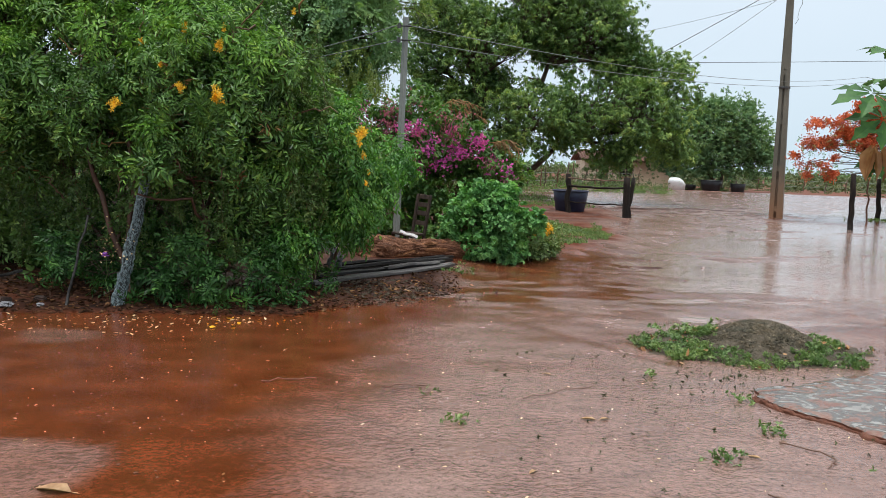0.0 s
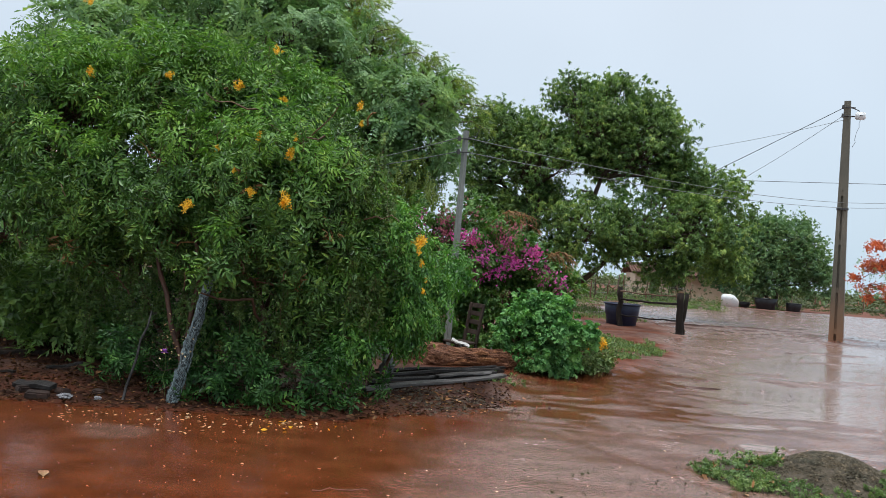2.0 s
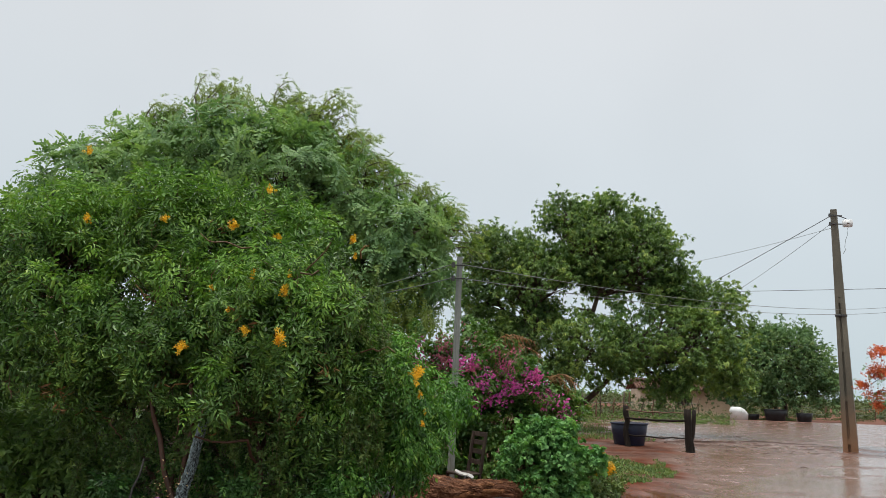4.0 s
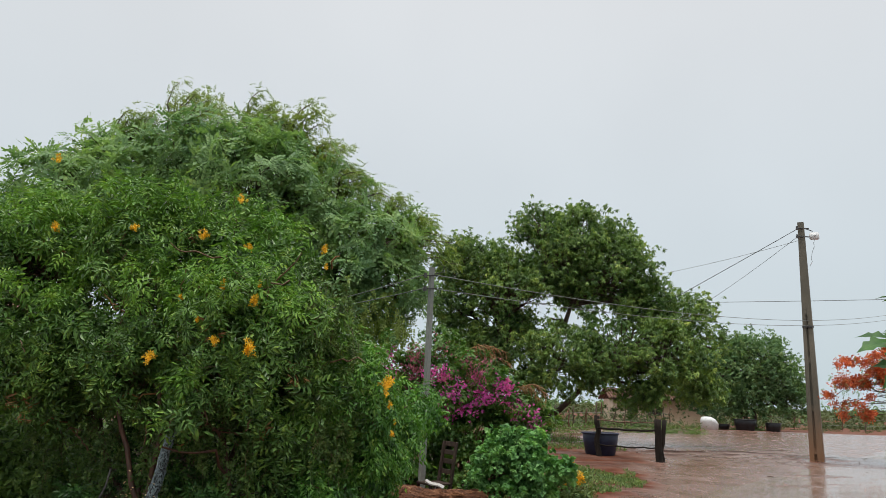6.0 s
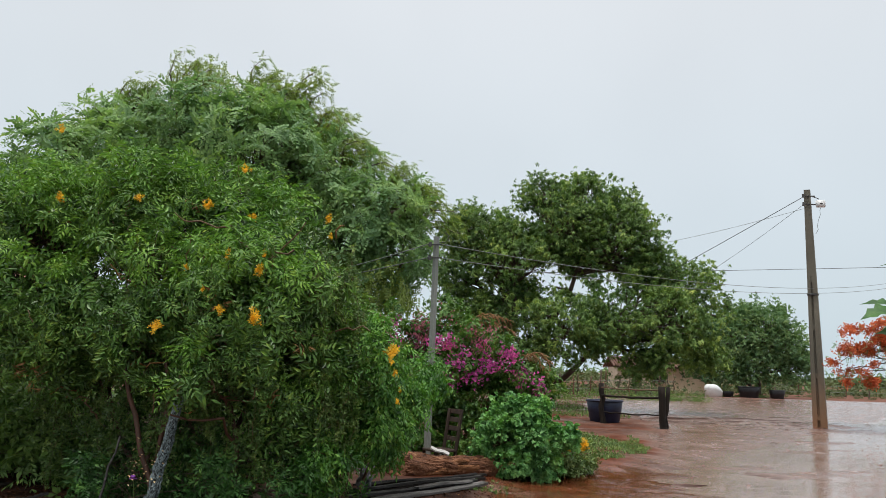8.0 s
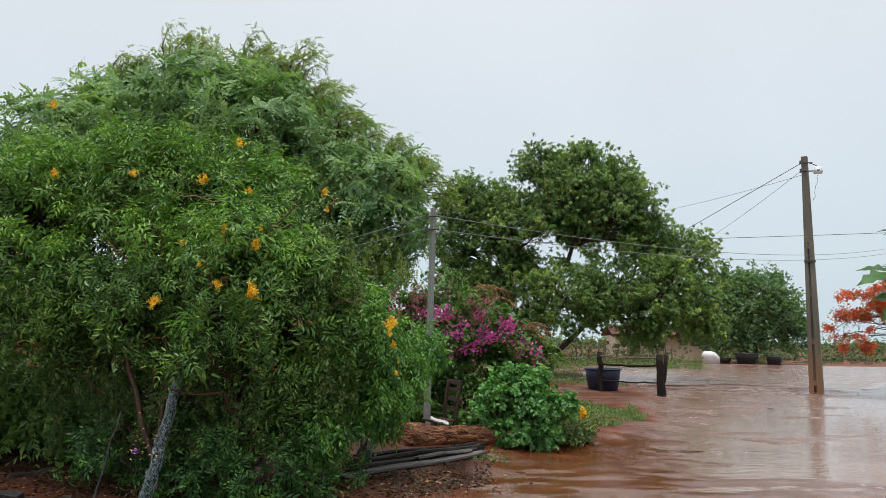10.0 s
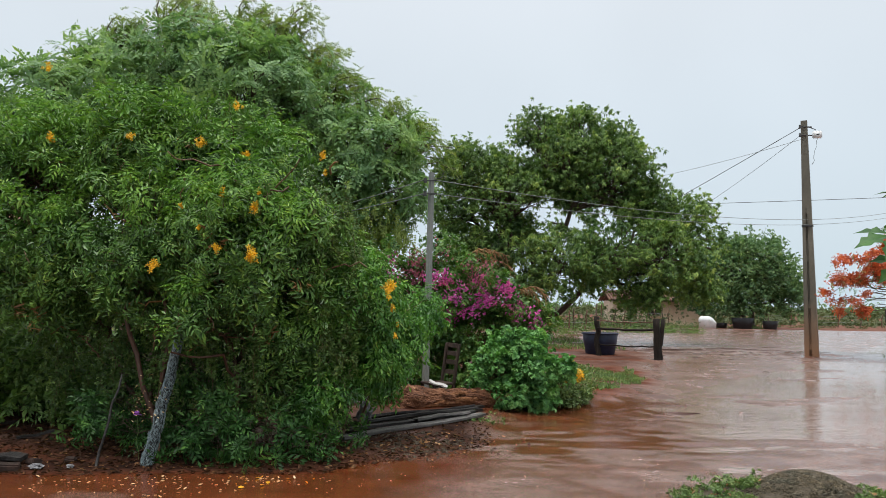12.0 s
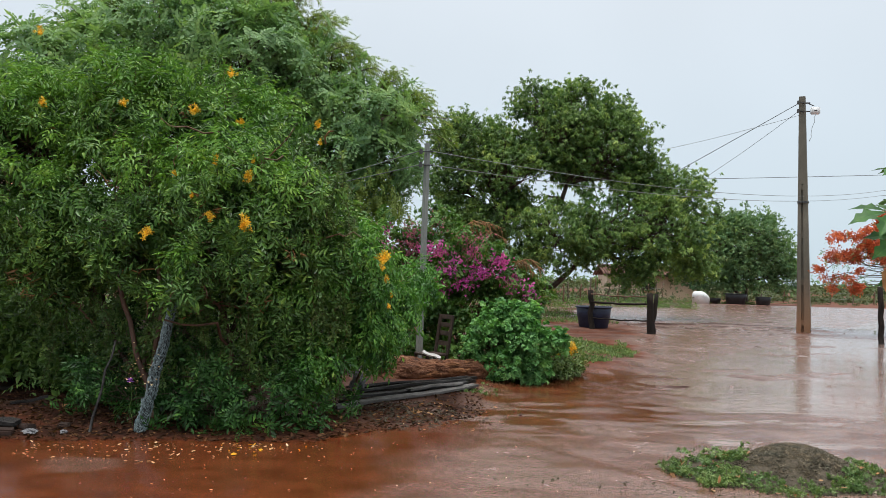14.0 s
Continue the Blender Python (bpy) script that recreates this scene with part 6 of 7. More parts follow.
BRICK_OLD = rough_mat("dark_wet_brick", (0.018, 0.013, 0.011), (0.040, 0.026, 0.021), (0.085, 0.048, 0.036), 12.0, 0.6, 0.6, 0.006, None, 0.0, 70.0, 0.25)
PALE_FILM = rough_mat("crumpled_pale_plastic", (0.10, 0.10, 0.105), (0.20, 0.20, 0.21), (0.36, 0.36, 0.37), 14.0, 0.35, 0.6, 0.01)
AQUA_FILM = rough_mat("pale_turquoise_plastic", (0.30, 0.42, 0.40), (0.45, 0.58, 0.55), (0.62, 0.70, 0.68), 8.0, 0.4, 0.4, 0.01)
for x, y, sx_, sy_, sz_, a, t in ((-4.12, 7.08, 0.20, 0.10, 0.07, 20, 8), (-4.02, 7.32, 0.16, 0.10, 0.06, -35, -10), (-4.35, 7.28, 0.19, 0.09, 0.06, 60, 5), (-3.72, 7.42, 0.10, 0.08, 0.05, 10, 12)):
    brick_lump((x, y, on_ground(x, y) - 0.008), (sx_, sy_, sz_), a, t, "dark wet broken brick in the leaf litter")
crumpled("plastic_wrapper", "crumpled pale plastic wrapper in the leaf litter", "litter", (-3.90, 7.16, on_ground(-3.90, 7.16) - 0.006), (0.07, 0.05, 0.03), PALE_FILM, 1, 20)
crumpled("plastic_wrapper", "small crumpled pale wrapper in the leaf litter", "litter", (-3.62, 7.22, on_ground(-3.62, 7.22) - 0.006), (0.04, 0.03, 0.02), PALE_FILM, 2, 50)
crumpled("plastic_bag", "grey crumpled plastic bag on the bank beside the planks", "bag", (-1.22, 9.55, on_ground(-1.22, 9.55) - 0.01), (0.10, 0.07, 0.17), PALE_FILM, 3, 0)
scrap = thing("hanging_plastic", (0.95, 14.15, 1.25), "pale turquoise plastic scraps caught in the bougainvillea", "plastic")
for k, (x, z, w, h_) in enumerate(((0.72, 1.86, 0.09, 0.11), (1.06, 1.58, 0.10, 0.12), (0.86, 1.74, 0.05, 0.06))):
    ob = crumpled("scrap", "", "", (0, 0, 0), (w, 0.03, h_), AQUA_FILM, 5 + k)
    ob.data.transform(Matrix.Translation((x, 14.15, z)))
    under(ob, scrap)

# ---- gravel heap with weeds, broken cement ----
heap = thing("gravel_heap", (2.8, 6.7, 0.0), "small heap of grey-brown gravel ringed with weeds", "gravel")
u, v = np.meshgrid(np.linspace(-1.3, 1.3, 120), np.linspace(-0.95, 0.85, 90))
hx, hy = 2.72 + u, 6.62 + v
base_h = 0.10 * np.clip(1 - (u / 1.12) ** 2 - (v / 0.66) ** 2, -0.4, 1)
peak = 0.145 * np.exp(-(((u - 0.12) / 0.38) ** 2 + ((v - 0.14) / 0.32) ** 2) ** 1.3)
hz = base_h + peak + 0.022 * fbm(hx * 9, hy * 9, 4, 2) * (base_h > -0.01) - 0.01
i = (np.arange(89)[:, None] * 120 + np.arange(119)[None]).ravel()
solid("earth", np.stack([hx, hy, hz], -1), np.stack([i, i + 1, i + 121, i + 120], -1), GRAVEL, heap, "damp gravelly earth of the heap", True)


def heap_z(x, y):
    a, b = x - 2.72, y - 6.62
    z = 0.10 * np.clip(1 - (a / 1.12) ** 2 - (b / 0.66) ** 2, -0.4, 1) + 0.145 * np.exp(-(((a - 0.12) / 0.38) ** 2 + ((b - 0.14) / 0.32) ** 2) ** 1.3)
    return np.maximum(z - 0.01, height(x, y))


def pebbles(xy, z, size, r, flat=0.7):
    """Small angular stones: six-cornered lumps."""
    n = len(xy)
    T = np.array([[1, 0, 0], [0, 1, 0], [-1, 0, 0], [0, -1, 0], [0, 0, 1], [0, 0, -1]], float)
    F = np.array([[0, 1, 4], [1, 2, 4], [2, 3, 4], [3, 0, 4], [1, 0, 5], [2, 1, 5], [3, 2, 5], [0, 3, 5]])
    V = T[None] * r.uniform(0.6, 1.3, (n, 6, 1)) + r.normal(0, 0.25, (n, 6, 3))
    V = V * size[:, None, None] * np.array([1, 1, flat])
    V += np.column_stack([xy, z])[:, None]
    Q = F[None] + (np.arange(n) * 6)[:, None, None]
    return V.reshape(-1, 3), Q.reshape(-1, 3)


pr = np.random.default_rng(21)
xy = np.column_stack([2.84 + pr.normal(0, 0.30, 9000), 6.72 + pr.normal(0, 0.22, 9000)])
solid("gravel", *pebbles(xy, heap_z(xy[:, 0], xy[:, 1]) + 0.003, pr.uniform(0.004, 0.012, 9000), pr), STONE, heap, "grey-brown wet gravel")


def patch(name, label, category, xy, zs, templates, size, leaf, r, lean=0.6, kind="stuff"):
    n = len(xy)
    P = np.column_stack([xy, zs])
    Y = np.column_stack([r.normal(0, lean, n), r.normal(0, lean, n), r.uniform(0.3, 1, n)])
    ob = solid(name, *stamp(templates, P, Y, r.normal(0, 1, (n, 3)), size * r.uniform(0.6, 1.3, n), r, 3.0), leaf)
    return tagged(ob, label, category, "", kind)


ang, q = pr.uniform(0, 2 * np.pi, 4200), pr.uniform(0.25, 1, 4200) ** 0.5
wxy = np.column_stack([2.68 + 0.98 * q * np.cos(ang) * (1 + 0.12 * np.sin(5 * ang)), 6.50 + 0.54 * q * np.sin(ang) * (1 + 0.15 * np.sin(7 * ang + 1))])
clear = ((wxy[:, 0] - 2.88) / 0.42) ** 2 + ((wxy[:, 1] - 6.86) / 0.33) ** 2 > 1
wxy = wxy[clear & (fbm(wxy[:, 0] * 5, wxy[:, 1] * 5, 3, 4) + 0.5 * (6.6 - wxy[:, 1]) - 0.12 * (wxy[:, 0] - 2.7) > -0.06)]
patch("weeds", "low green creeping weeds round the gravel heap", "weeds", wxy, heap_z(wxy[:, 0], wxy[:, 1]) + pr.uniform(0.0, 0.05, len(wxy)), WEED_SPRIGS, 0.62, WEED_LEAF, pr, 0.9)
bl = wxy[pr.choice(len(wxy), 64, replace=False)] + pr.normal(0, 0.05, (64, 2))
flat_bits = np.column_stack([bl, heap_z(bl[:, 0], bl[:, 1]) + 0.03])
ob = solid("weed_litter", *stamp([leaflet(1.0, 0.45, 0.5, 0.15), leaflet(1.0, 0.3, 0.4, -0.2)], flat_bits, pr.normal(0, 1, (64, 3)) * [1, 1, 0.3], np.array([0, 0, 1.0]) + pr.normal(0, 0.4, (64, 3)), pr.uniform(0.03, 0.085, 64), pr), DEAD_FROND)
tagged(ob, "withered tan leaves caught among the weeds", "litter", "", "stuff")
tall = np.column_stack([pr.normal(2.15, 0.14, 50), pr.normal(6.72, 0.10, 50)])
patch("tall_weeds", "taller leafy weeds at the back of the heap", "weeds", tall, heap_z(tall[:, 0], tall[:, 1]) + pr.uniform(0.02, 0.12, 50), WEED_SPRIGS, 1.0, WEED_LEAF, pr)


def cement_slab():
    """A broken sheet of old cement: a ragged edge, a worn uneven top."""
    ob = thing("cement_slab", (3.4, 5.2, 0.0), "broken worn slab of wet cement with a ragged muddy edge", "slab")
    ring = [(2.14, 5.12), (2.22, 4.92), (2.38, 4.78), (2.48, 4.62), (2.54, 4.44), (2.72, 4.28), (2.82, 4.0), (3.1, 3.6), (4.6, 3.4), (5.6, 4.2), (5.5, 5.9), (4.4, 6.35), (3.62, 6.02), (3.1, 5.72), (2.6, 5.42), (2.25, 5.28)]
    pts = []
    for (x0, y0), (x1, y1) in zip(ring, ring[1:] + ring[:1]):
        for s in np.linspace(0, 1, 9)[:-1]:
            x, y = x0 + (x1 - x0) * s, y0 + (y1 - y0) * s
            pts.append((x + 0.07 * float(fbm(np.array(x * 6), np.array(y * 6), 4, 2)), y + 0.07 * float(fbm(np.array(x * 6), np.array(y * 6), 4, 8))))
    pts = np.array(pts)
    c = np.array([3.7, 4.9])
    V, rings = [], [1.0, 0.985, 0.93, 0.85, 0.72, 0.55, 0.36, 0.16]
    n = len(pts)
    for k, s in enumerate([1.004] + rings):
        p = c + (pts - c) * s
        z = -0.03 if k == 0 else (0.030 if k == 1 else 0.042) + 0.008 * fbm(p[:, 0] * 4, p[:, 1] * 4, 3, 6)
        V.append(np.column_stack([p, np.broadcast_to(z, n)]))
    V = np.vstack(V)
    i, j = np.arange(len(rings))[:, None] * n, np.arange(n)[None]
    Q = np.stack([i + j, i + (j + 1) % n, i + n + (j + 1) % n, i + n + j], -1).reshape(-1, 4)
    side = Q[:n]
    solid("top", V, Q[n:], SLAB, ob, "grey cement washed with red mud", True)
    solid("broken_edge", V, side, MUD, ob, "red eroded edge of the slab")
    rim = np.vstack([V[n:2 * n], V[n:n + 1]])[: 8 * 9]
    swell = 0.010 + 0.026 * np.clip(fbm(rim[:, 0] * 5, rim[:, 1] * 5, 3, 12) + 0.3, 0, 1)
    solid("mud_lip", *tube(rim * [1, 1, 0] + np.array([-0.02, -0.03, 0.012]), swell, 7, 0.6, 5), MUD, ob, "lumpy red mud along the broken edge", True)


cement_slab()

# ---- litter, seedlings, petals ----
lt = np.random.default_rng(33)


def flat_leaves(n, xs, ys, zfun, size, r, mat, name, label, lift=0.006, tilt=0.35):
    x, y = xs, ys
    T = [leaflet(1.0, w, f, dr) for w, f, dr in ((0.45, 0.5, 0.15), (0.6, 0.3, -0.2), (0.3, 0.6, 0.3), (0.5, -0.4, 0.2))]
    P = np.column_stack([x, y, zfun(x, y) + lift])
    Y = np.column_stack([r.normal(0, 1, n), r.normal(0, 1, n), r.normal(0, tilt * 0.6, n)])
    up = np.array([0, 0, 1.0]) + r.normal(0, tilt, (n, 3))
    ob = solid(name, *stamp(T, P, Y, up, size * r.uniform(0.5, 1.4, n), r), mat)
    return tagged(ob, label, "litter", "", "stuff")


def surf(x, y):
    return np.maximum(height(x, y), 0.0)


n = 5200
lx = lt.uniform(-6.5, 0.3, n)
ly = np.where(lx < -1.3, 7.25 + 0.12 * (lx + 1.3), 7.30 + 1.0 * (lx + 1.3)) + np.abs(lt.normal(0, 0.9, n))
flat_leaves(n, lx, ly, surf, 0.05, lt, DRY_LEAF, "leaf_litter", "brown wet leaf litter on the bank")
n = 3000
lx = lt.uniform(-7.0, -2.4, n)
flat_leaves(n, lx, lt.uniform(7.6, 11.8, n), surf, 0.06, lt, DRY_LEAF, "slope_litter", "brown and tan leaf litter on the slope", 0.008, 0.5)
n = 170
px_ = lt.normal(-2.6, 0.75, n)
flat_leaves(n, px_, 7.15 + 0.12 * (px_ + 1.3) - np.abs(lt.normal(0, 0.38, n)), surf, 0.034, lt, PETAL_FALLEN, "fallen_petals", "pale yellow fallen petals on the water edge", 0.004, 0.2)
n = 14
flat_leaves(n, lt.normal(-1.75, 0.18, n), 6.95 + lt.normal(0, 0.12, n), surf, 0.045, lt, PETAL_YELLOW, "fallen_blossom", "bright yellow fallen blossom at the puddle", 0.008, 0.3)
n = 260
flat_leaves(n, lt.uniform(-2.6, 3.2, n), lt.uniform(3.2, 8.5, n), surf, 0.020, lt, PETAL_FALLEN, "scattered_petals", "tiny pale petals scattered over the mud", 0.004, 0.2)
n = 90
flat_leaves(n, lt.normal(-0.55, 0.45, n), 8.75 + lt.normal(0, 0.3, n), surf, 0.05, lt, DEAD_FROND, "fallen_leaves", "orange fallen leaves in front of the planks", 0.012, 0.4)
sx, sy = lt.uniform(-3, 3.8, 900), lt.uniform(3.0, 8.0, 900)
ob = solid("small_stones", *pebbles(np.column_stack([sx, sy]), surf(sx, sy), lt.uniform(0.003, 0.010, 900), lt), GRAVEL)
tagged(ob, "small dark stones scattered on the mud", "stones", "", "stuff")
sx, sy = lt.normal(-0.65, 0.45, 500), 8.7 + lt.normal(0, 0.3, 500)
ob = solid("rubble", *pebbles(np.column_stack([sx, sy]), surf(sx, sy), lt.uniform(0.008, 0.03, 500), lt), GRAVEL)
tagged(ob, "dark wet rubble below the planks", "rubble", "", "stuff")
TAN_LEAF = leaf_mat("tan_fallen_leaf", (0.20, 0.11, 0.055), (0.36, 0.22, 0.125), (0.46, 0.31, 0.19), 0.6, 0.1, 5.0, 20.0, 0.2)
LEAF_MESH = [np_mesh("fallen_leaf", *join([leaflet(0.17, 0.075, 0.5, 0.04), leaflet(0.04, 0.01, 0.2, 0, (0, -0.035, 0))]), TAN_LEAF) for _ in range(2)]
for k, (x, y, s, a) in enumerate([(0.87, 5.53, 0.7, 70), (1.0, 4.55, 0.95, 80), (1.08, 4.58, 0.7, 110), (-1.50, 3.30, 1.7, 80), (-2.75, 4.84, 1.4, 30), (1.75, 4.0, 0.7, 60), (1.95, 6.0, 0.7, 20), (0.55, 3.75, 0.6, 140)]):
    b = new("fallen_leaf", LEAF_MESH[k % 2])
    b.matrix_basis = pose(x, y, on_ground(x, y) + 0.004, 2, 4, a) @ Matrix.Scale(s * 0.62, 4)
    tagged(b, "curled tan fallen leaf on the wet mud", "leaf", "fallen leaves on the mud")
for k, (x, y, n) in enumerate([(0.18, 4.42, 16), (1.55, 3.98, 26), (1.98, 4.42, 18), (2.05, 5.05, 14), (-0.03, 4.95, 6), (2.35, 3.75, 8), (1.6, 5.6, 8)]):
    c = np.column_stack([lt.normal(x, 0.045, n), lt.normal(y, 0.04, n)])
    patch("weed_tuft", "small green weed tuft growing from the mud", "weed", c, surf(c[:, 0], c[:, 1]) + lt.uniform(0.005, 0.04, n), WEED_SPRIGS, 0.75, WEED_LEAF, lt, 0.6, "stuff")["group"] = "weed tufts on the mud"
c = np.vstack([np.column_stack([lt.uniform(0.3, 3.2, 130), lt.uniform(3.2, 6.2, 130)]), np.column_stack([lt.normal(2.2, 0.5, 80), lt.normal(5.6, 0.36, 80)])])
patch("seedlings", "tiny dark seedlings dotted over the mud", "seedlings", c, np.maximum(surf(c[:, 0], c[:, 1]), heap_z(c[:, 0], c[:, 1])) + 0.012, WEED_SPRIGS, 0.44, SEEDLING_LEAF, lt, 0.5)
for k, (a, b, rr) in enumerate([((1.95, 4.25), (2.15, 4.02), 0.006), ((2.15, 4.02), (2.05, 3.9), 0.005), ((1.6, 3.55), (1.78, 3.4), 0.006), ((-0.3, 5.05), (-0.02, 5.1), 0.005), ((-1.1, 5.1), (-0.75, 5.2), 0.005), ((0.6, 4.9), (1.1, 5.25), 0.004)]):
    t = solid("twig", *tube(bend((*a, on_ground(*a) + 0.008), (*b, on_ground(*b) + 0.008), -0.006, 8, 0.006, 60 + k), rr * 0.7, 5), BARK_BROWN)
    tagged(t, "thin brown twig lying on the mud", "twig", "twigs on the mud")

# grass by the gate
def blades(xy, zs, hgt, r, wdt=0.006):
    n = len(xy)
    P = np.column_stack([xy, zs])
    a = r.uniform(0, 6.28, n)
    side = np.column_stack([np.cos(a), np.sin(a), a * 0]) * wdt
    lean = np.column_stack([r.normal(0, 0.5, n), r.normal(0, 0.5, n), np.ones(n)]) * hgt[:, None]
    V = np.stack([P - side, P + side, P + lean * [0.45, 0.45, 0.6] + side * 0.7, P + lean + side * 0.1], 1)
    return V.reshape(-1, 3), np.arange(4 * n).reshape(-1, 4)


gr = np.random.default_rng(44)
gxy = np.vstack([np.column_stack([gr.uniform(0.6, 4.6, 26000), gr.uniform(12.0, 19.5, 26000)]), np.column_stack([gr.uniform(-1.0, 6.5, 16000), gr.uniform(26.5, 46.0, 16000)])])
ok = (fbm(gxy[:, 0] * 1.2, gxy[:, 1] * 0.9, 3, 3) + 0.3 * gr.uniform(-1, 1, len(gxy)) > 0.06) & (verge_of(gxy[:, 0] + 0.35, gxy[:, 1]) > 0.4)
gxy = gxy[ok]
ob = solid("grass", *blades(gxy, surf(gxy[:, 0], gxy[:, 1]), gr.uniform(0.02, 0.065, len(gxy)) * np.where(gxy[:, 1] > 22, 2.2, 1.0), gr, 0.014), WEED_LEAF)
tagged(ob, "short patchy green grass beside the gate", "grass", "", "stuff")
gxy = np.column_stack([gr.uniform(-9, -2.2, 9000), gr.uniform(9.2, 15.0, 9000)])
gxy = gxy[(vnoise(gxy[:, 0] * 0.9, gxy[:, 1] * 0.9, 8) > 0.05) & (gxy[:, 1] > 9.9)]
ob = solid("tall_grass", *blades(gxy, surf(gxy[:, 0], gxy[:, 1]), gr.uniform(0.05, 0.20, len(gxy)), gr, 0.008), WEED_LEAF)
tagged(ob, "long green grass growing behind the bush", "grass", "", "stuff")
wv = np.column_stack([gr.uniform(-0.1, 0.5, 60), gr.uniform(10.2, 11.0, 60)])
patch("plank_weeds", "green weeds at the end of the planks", "weeds", wv, surf(wv[:, 0], wv[:, 1]) + 0.02, WEED_SPRIGS, 0.9, WEED_LEAF, gr)

# dark trampled debris in the wet yard
db = []
for k in range(70):
    x, y = gr.normal(8.6, 1.9), gr.normal(27.5, 2.4)
    L, a = gr.uniform(0.06, 0.40), gr.normal(0, 0.35)
    db.append(tube(bend((x, y, on_ground(x, y) + 0.01), (x + L * math.cos(a), y + L * math.sin(a), on_ground(x, y) + 0.015), -0.01, 4, 0.006, k), gr.uniform(0.004, 0.010), 4, 0.3, k))
ob = solid("trampled_straw", *join(db), BARK, None)
tagged(ob, "dark trampled straw and twigs in the mud", "debris", "", "stuff")
sx, sy = gr.uniform(2.5, 16, 200), gr.uniform(10, 28, 200)
ob = solid("clods", *pebbles(np.column_stack([sx, sy]), surf(sx, sy), gr.uniform(0.01, 0.035, 200), gr, 0.5), SOIL)
tagged(ob, "mud clods scattered over the wet yard", "clods", "", "stuff")

# ---- beyond the yard ----
def stake_fence(points, label, seed, hgt=1.3):
    ob = thing("stake_fence", (points[0][0], points[0][1], 0.08), label, "fence")
    r = np.random.default_rng(seed)
    for k, (x, y) in enumerate(points):
        z = on_ground(x, y)
        h = hgt * r.uniform(0.75, 1.25)
        stake((x, y, z - 0.05), (x + r.normal(0, 0.08), y, z + h), r.uniform(0.03, 0.06), r.uniform(0.025, 0.05), BARK_BROWN if k % 2 else BARK, ob, "post", seed + k, 0.04)
    for z in (0.45, 0.95):
        solid("wire", *tube([(x, y, on_ground(x, y) + z) for x, y in points], 0.008, 4), WIRE, ob)
    return ob


sr = np.random.default_rng(55)
stake_fence([(4.0 + 0.62 * k + sr.normal(0, 0.1), 47 + 0.4 * k) for k in range(16)], "rustic fence of crooked brown stakes and wire", 71)
stake_fence([(24.5 + 2.1 * k, 66 + 0.5 * k) for k in range(14)], "sparse stake fence along the field", 91, 1.2)
stake_fence([(-3.5 + 0.9 * k, 37.5 + 0.7 * k) for k in range(9)], "rustic fence of crooked brown stakes and wire", 111)
house = thing("farm_house", (15.0, 68, 0.1), "low beige plastered farm house behind the trees", "house")
bm = bmesh.new()
block(bm, (7.6, 4.5, 2.1), pose(15.6, 68.2, 1.05), 0.02)
part("wall", bm, PLASTER, house)
bm = bmesh.new()
block(bm, (0.8, 0.06, 1.9), pose(13.4, 65.93, 1.0), 0.01)
part("door", bm, BARK_BROWN, house)
bm = bmesh.new()
block(bm, (0.9, 0.06, 0.8), pose(15.2, 65.93, 1.35), 0.01)
win = part("window", bm, POST_WOOD, house)
bm = bmesh.new()
for x, z, w, h_ in ((15.2, 1.79, 1.06, 0.08), (15.2, 0.91, 1.06, 0.08), (14.71, 1.35, 0.08, 0.80), (15.69, 1.35, 0.08, 0.80)):
    block(bm, (w, 0.08, h_), pose(x, 65.90, z), 0.006)
part("frame", bm, BARK_BROWN, win)
bm = bmesh.new()
block(bm, (1.2, 0.18, 0.06), pose(15.2, 65.86, 0.84), 0.006)
part("sill", bm, PLASTER, win)


def tile_roof(parent, x0, x1, y0, y1, z0, z1, along="x", rows=10, mat=TILE):
    """Half-round tiles in courses on one slope, from the eave (z0) up to the ridge (z1)."""
    chunks = []
    n = int(abs(x1 - x0 if along == "x" else y1 - y0) / 0.22)
    for i in range(n):
        for j in range(rows):
            t0, t1 = j / rows, (j + 1.15) / rows
            if along == "x":
                a, b = (x0 + (i + 0.5) * 0.22, y0 + (y1 - y0) * t0, z0 + (z1 - z0) * t0 + 0.03), (x0 + (i + 0.5) * 0.22, y0 + (y1 - y0) * t1, z0 + (z1 - z0) * t1)
            else:
                a, b = (x0 + (x1 - x0) * t0, y0 + (i + 0.5) * 0.22, z0 + (z1 - z0) * t0 + 0.03), (x0 + (x1 - x0) * t1, y0 + (i + 0.5) * 0.22, z0 + (z1 - z0) * t1)
            chunks.append(tube([a, b], [0.11, 0.10], 6, 0.03, i * 31 + j, False))
    V, Q = join(chunks)
    return solid("roof", V, Q, mat, parent, "weathered red-brown clay tiles")


tile_roof(house, 11.4, 19.8, 65.3, 68.2, 2.10, 2.95, "x", 9)
tile_roof(house, 11.4, 19.8, 71.1, 68.2, 2.10, 2.95, "x", 9)
tank = thing("white_tank", (16.9, 57.2, 0.12), "low white rounded water tank beside the house", "tank")
V, Q = lathe([(0.001, 0), (0.60, 0), (0.62, 0.60), (0.64, 0.66), (0.61, 0.78), (0.54, 0.92), (0.45, 0.98), (0.001, 1.0)], 28)
V[:, 2] *= 1.12 - 0.42 * np.clip(V[:, 0] / 0.6 + 0.1, 0, 1) ** 1.5
solid("shell", V * np.array([0.98, 0.9, 0.80]) + np.array([16.9, 57.0, on_ground(16.9, 57) - 0.01]), Q, WHITE_PLASTIC, tank, "", True)

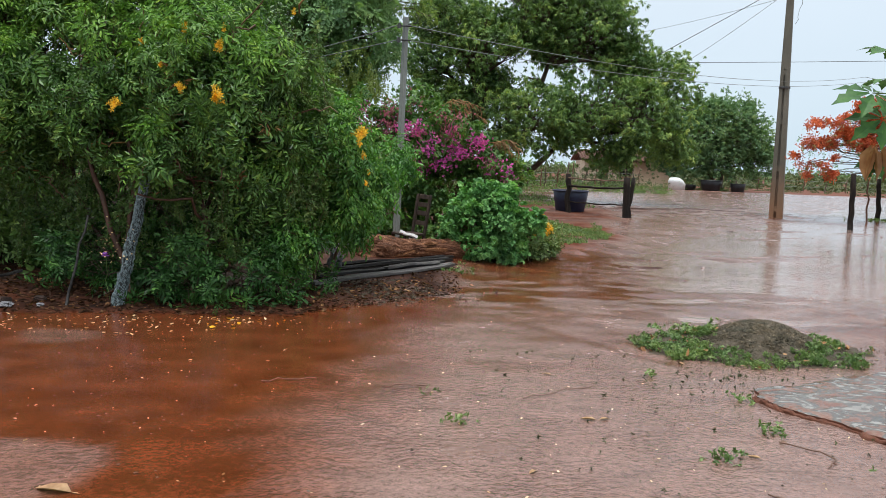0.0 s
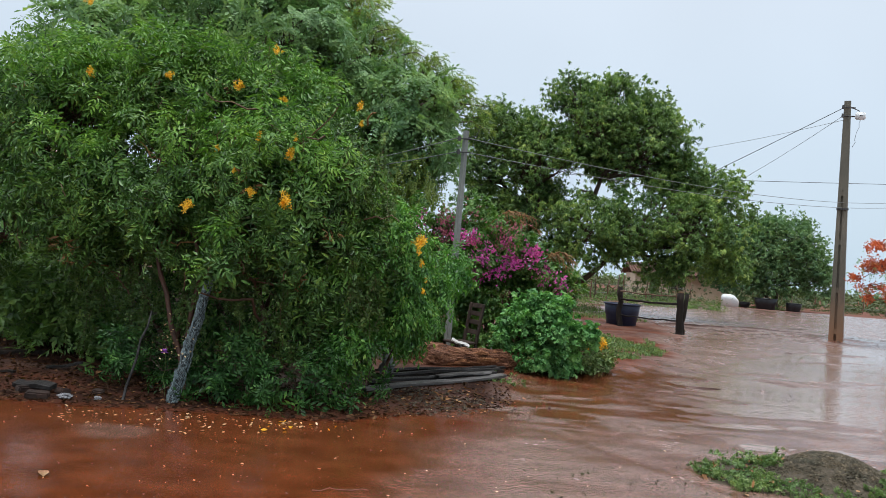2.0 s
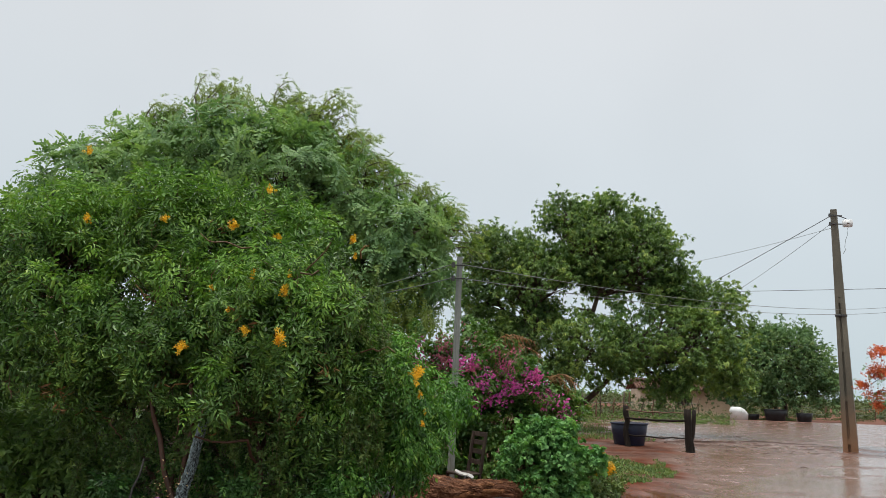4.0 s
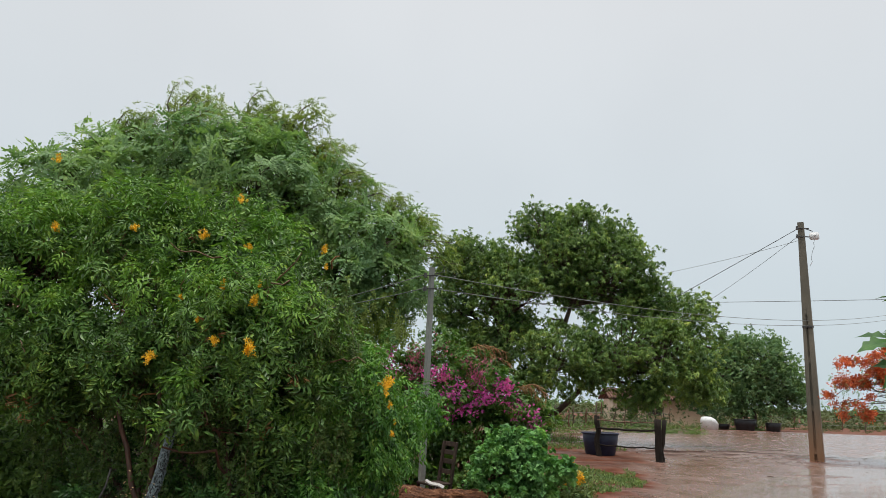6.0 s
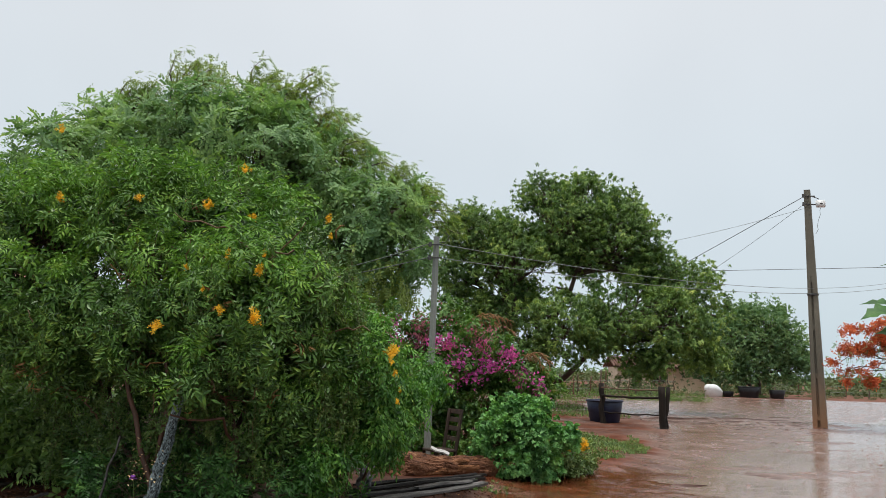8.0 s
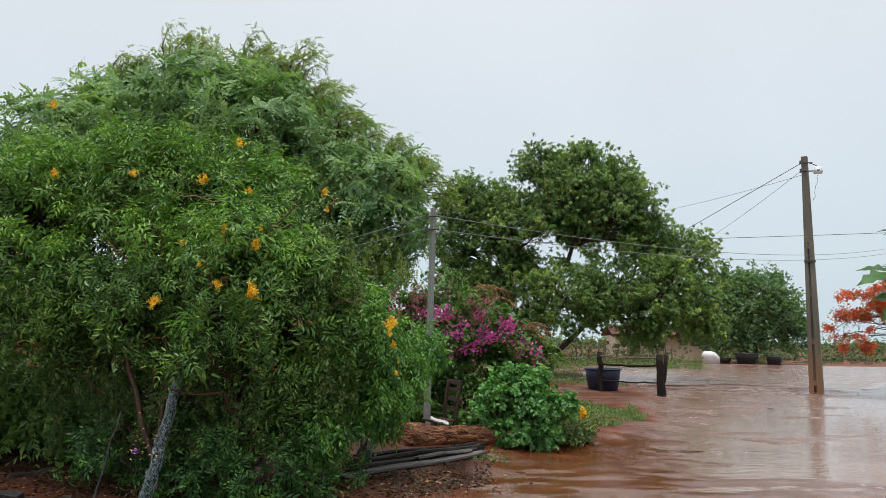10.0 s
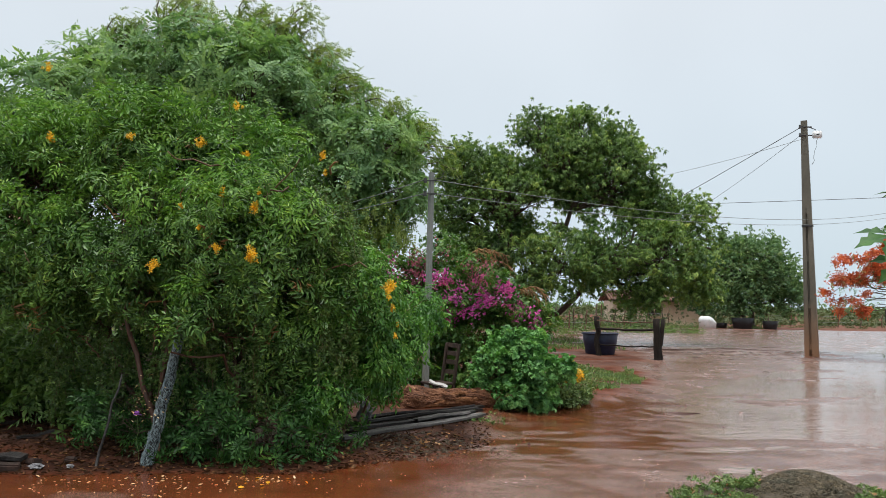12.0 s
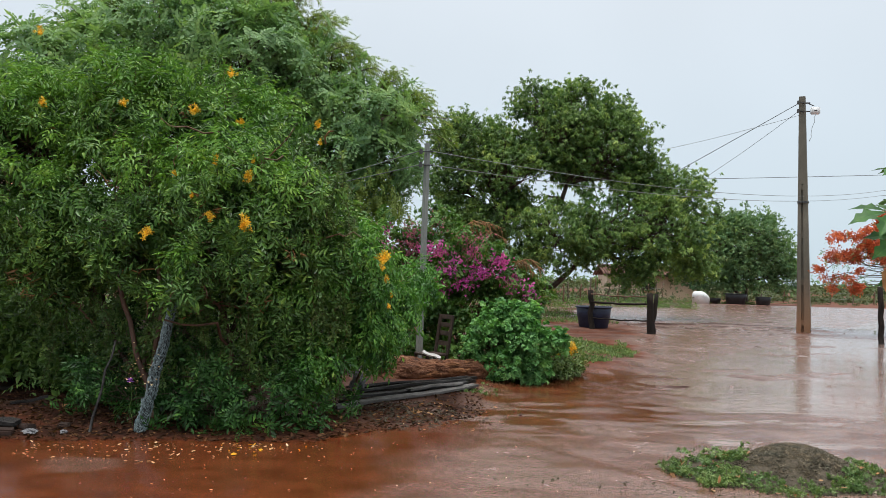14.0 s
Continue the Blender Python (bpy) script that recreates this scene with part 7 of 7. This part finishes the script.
near_house = thing("roadside_house", (-14.5, 20.5, 0.1), "house with a brown tiled gable roof behind the bushes", "house")
bm = bmesh.new()
block(bm, (6.4, 5.0, 3.0), pose(-15.6, 21.8, 1.5), 0.02)
part("wall", bm, PLASTER, near_house)
tile_roof(near_house, -11.3, -15.8, 18.9, 25.2, 3.28, 4.45, "y", 12)
tile_roof(near_house, -20.3, -15.8, 18.9, 25.2, 3.28, 4.45, "y", 12)
for x0, x1 in ((-11.25, -15.8), (-20.35, -15.8)):
    V, Q = tube([(x0, 18.85, 3.20), (x1, 18.85, 4.38)], 0.11, 4)
    solid("barge_board", V, Q, BARK_BROWN, near_house)
bm = bmesh.new()
tri = [bm.verts.new(p) for p in ((-18.8, 19.35, 2.95), (-12.4, 19.35, 2.95), (-15.8, 19.35, 4.1))]
back_t = [bm.verts.new((v.co.x, 19.5, v.co.z)) for v in tri]
bm.faces.new(tri), bm.faces.new(back_t[::-1])
for a in range(3):
    bm.faces.new((tri[a], back_t[a], back_t[(a + 1) % 3], tri[(a + 1) % 3]))
part("gable", bm, PLASTER, near_house)


def scrub(name, label, x0, x1, y0, y1, count, hgt, size, seed, leaf=SCRUB_LEAF, per=14):
    r = np.random.default_rng(seed)
    c = np.column_stack([r.uniform(x0, x1, count), r.uniform(y0, y1, count)])
    h = hgt * r.uniform(0.35, 1.15, count)
    P = np.repeat(np.column_stack([c, h * 0.5]), per, 0) + r.normal(0, 1, (count * per, 3)) * np.repeat(np.column_stack([h * 0.6, h * 0.6, h * 0.28]), per, 0)
    P[:, 2] = np.maximum(P[:, 2], 0.12)
    d = unit(r.normal(0, 1, (count * per, 3)))
    ob = solid(name, *stamp(FAR_SPRIGS, P, d, np.array([0, 0, 1.0]) + r.normal(0, 0.3, (count * per, 3)), size * r.uniform(0.6, 1.3, count * per), r, 0.8), leaf)
    return tagged(ob, label, "scrub", "", "stuff")


scrub("field_scrub", "pale green low scrub across the field", 24, 75, 72, 96, 320, 0.85, 1.0, 801)
scrub("far_scrub", "hazy green scrub along the horizon", 10, 210, 110, 190, 420, 2.0, 2.4, 802)
scrub("horizon_trees", "hazy distant trees on the horizon", -160, 420, 230, 320, 500, 4.2, 5.0, 803, HAZE_LEAF, 10)
scrub("yard_weeds", "green weeds at the far edge of the yard", 12, 22, 57.5, 61, 70, 0.5, 0.3, 804, WEED_LEAF, 24)
scrub("fence_weeds", "green weeds along the stake fence", -3, 14, 46, 52, 190, 0.75, 0.28, 805, THICKET_LEAF, 30)
scrub("garden_scrub", "green garden bushes behind the fence", -6, 13, 50, 58, 210, 1.5, 0.5, 806, SCRUB_LEAF, 26)
scrub("far_bank_weeds", "pale green weeds on the far bank", 24, 60, 61, 70, 140, 0.4, 0.35, 807, SCRUB_LEAF, 20)
scrub("side_scrub", "green scrub beyond the houses", -70, -8, 45, 70, 260, 2.6, 2.0, 808, HAZE_LEAF)
wv = np.column_stack([gr.normal(15.3, 0.6, 120), gr.normal(26.3, 0.25, 120)])
patch("post_weeds", "green weeds round the fence post", "weeds", wv, surf(wv[:, 0], wv[:, 1]) + 0.04, WEED_SPRIGS, 2.0, WEED_LEAF, gr)
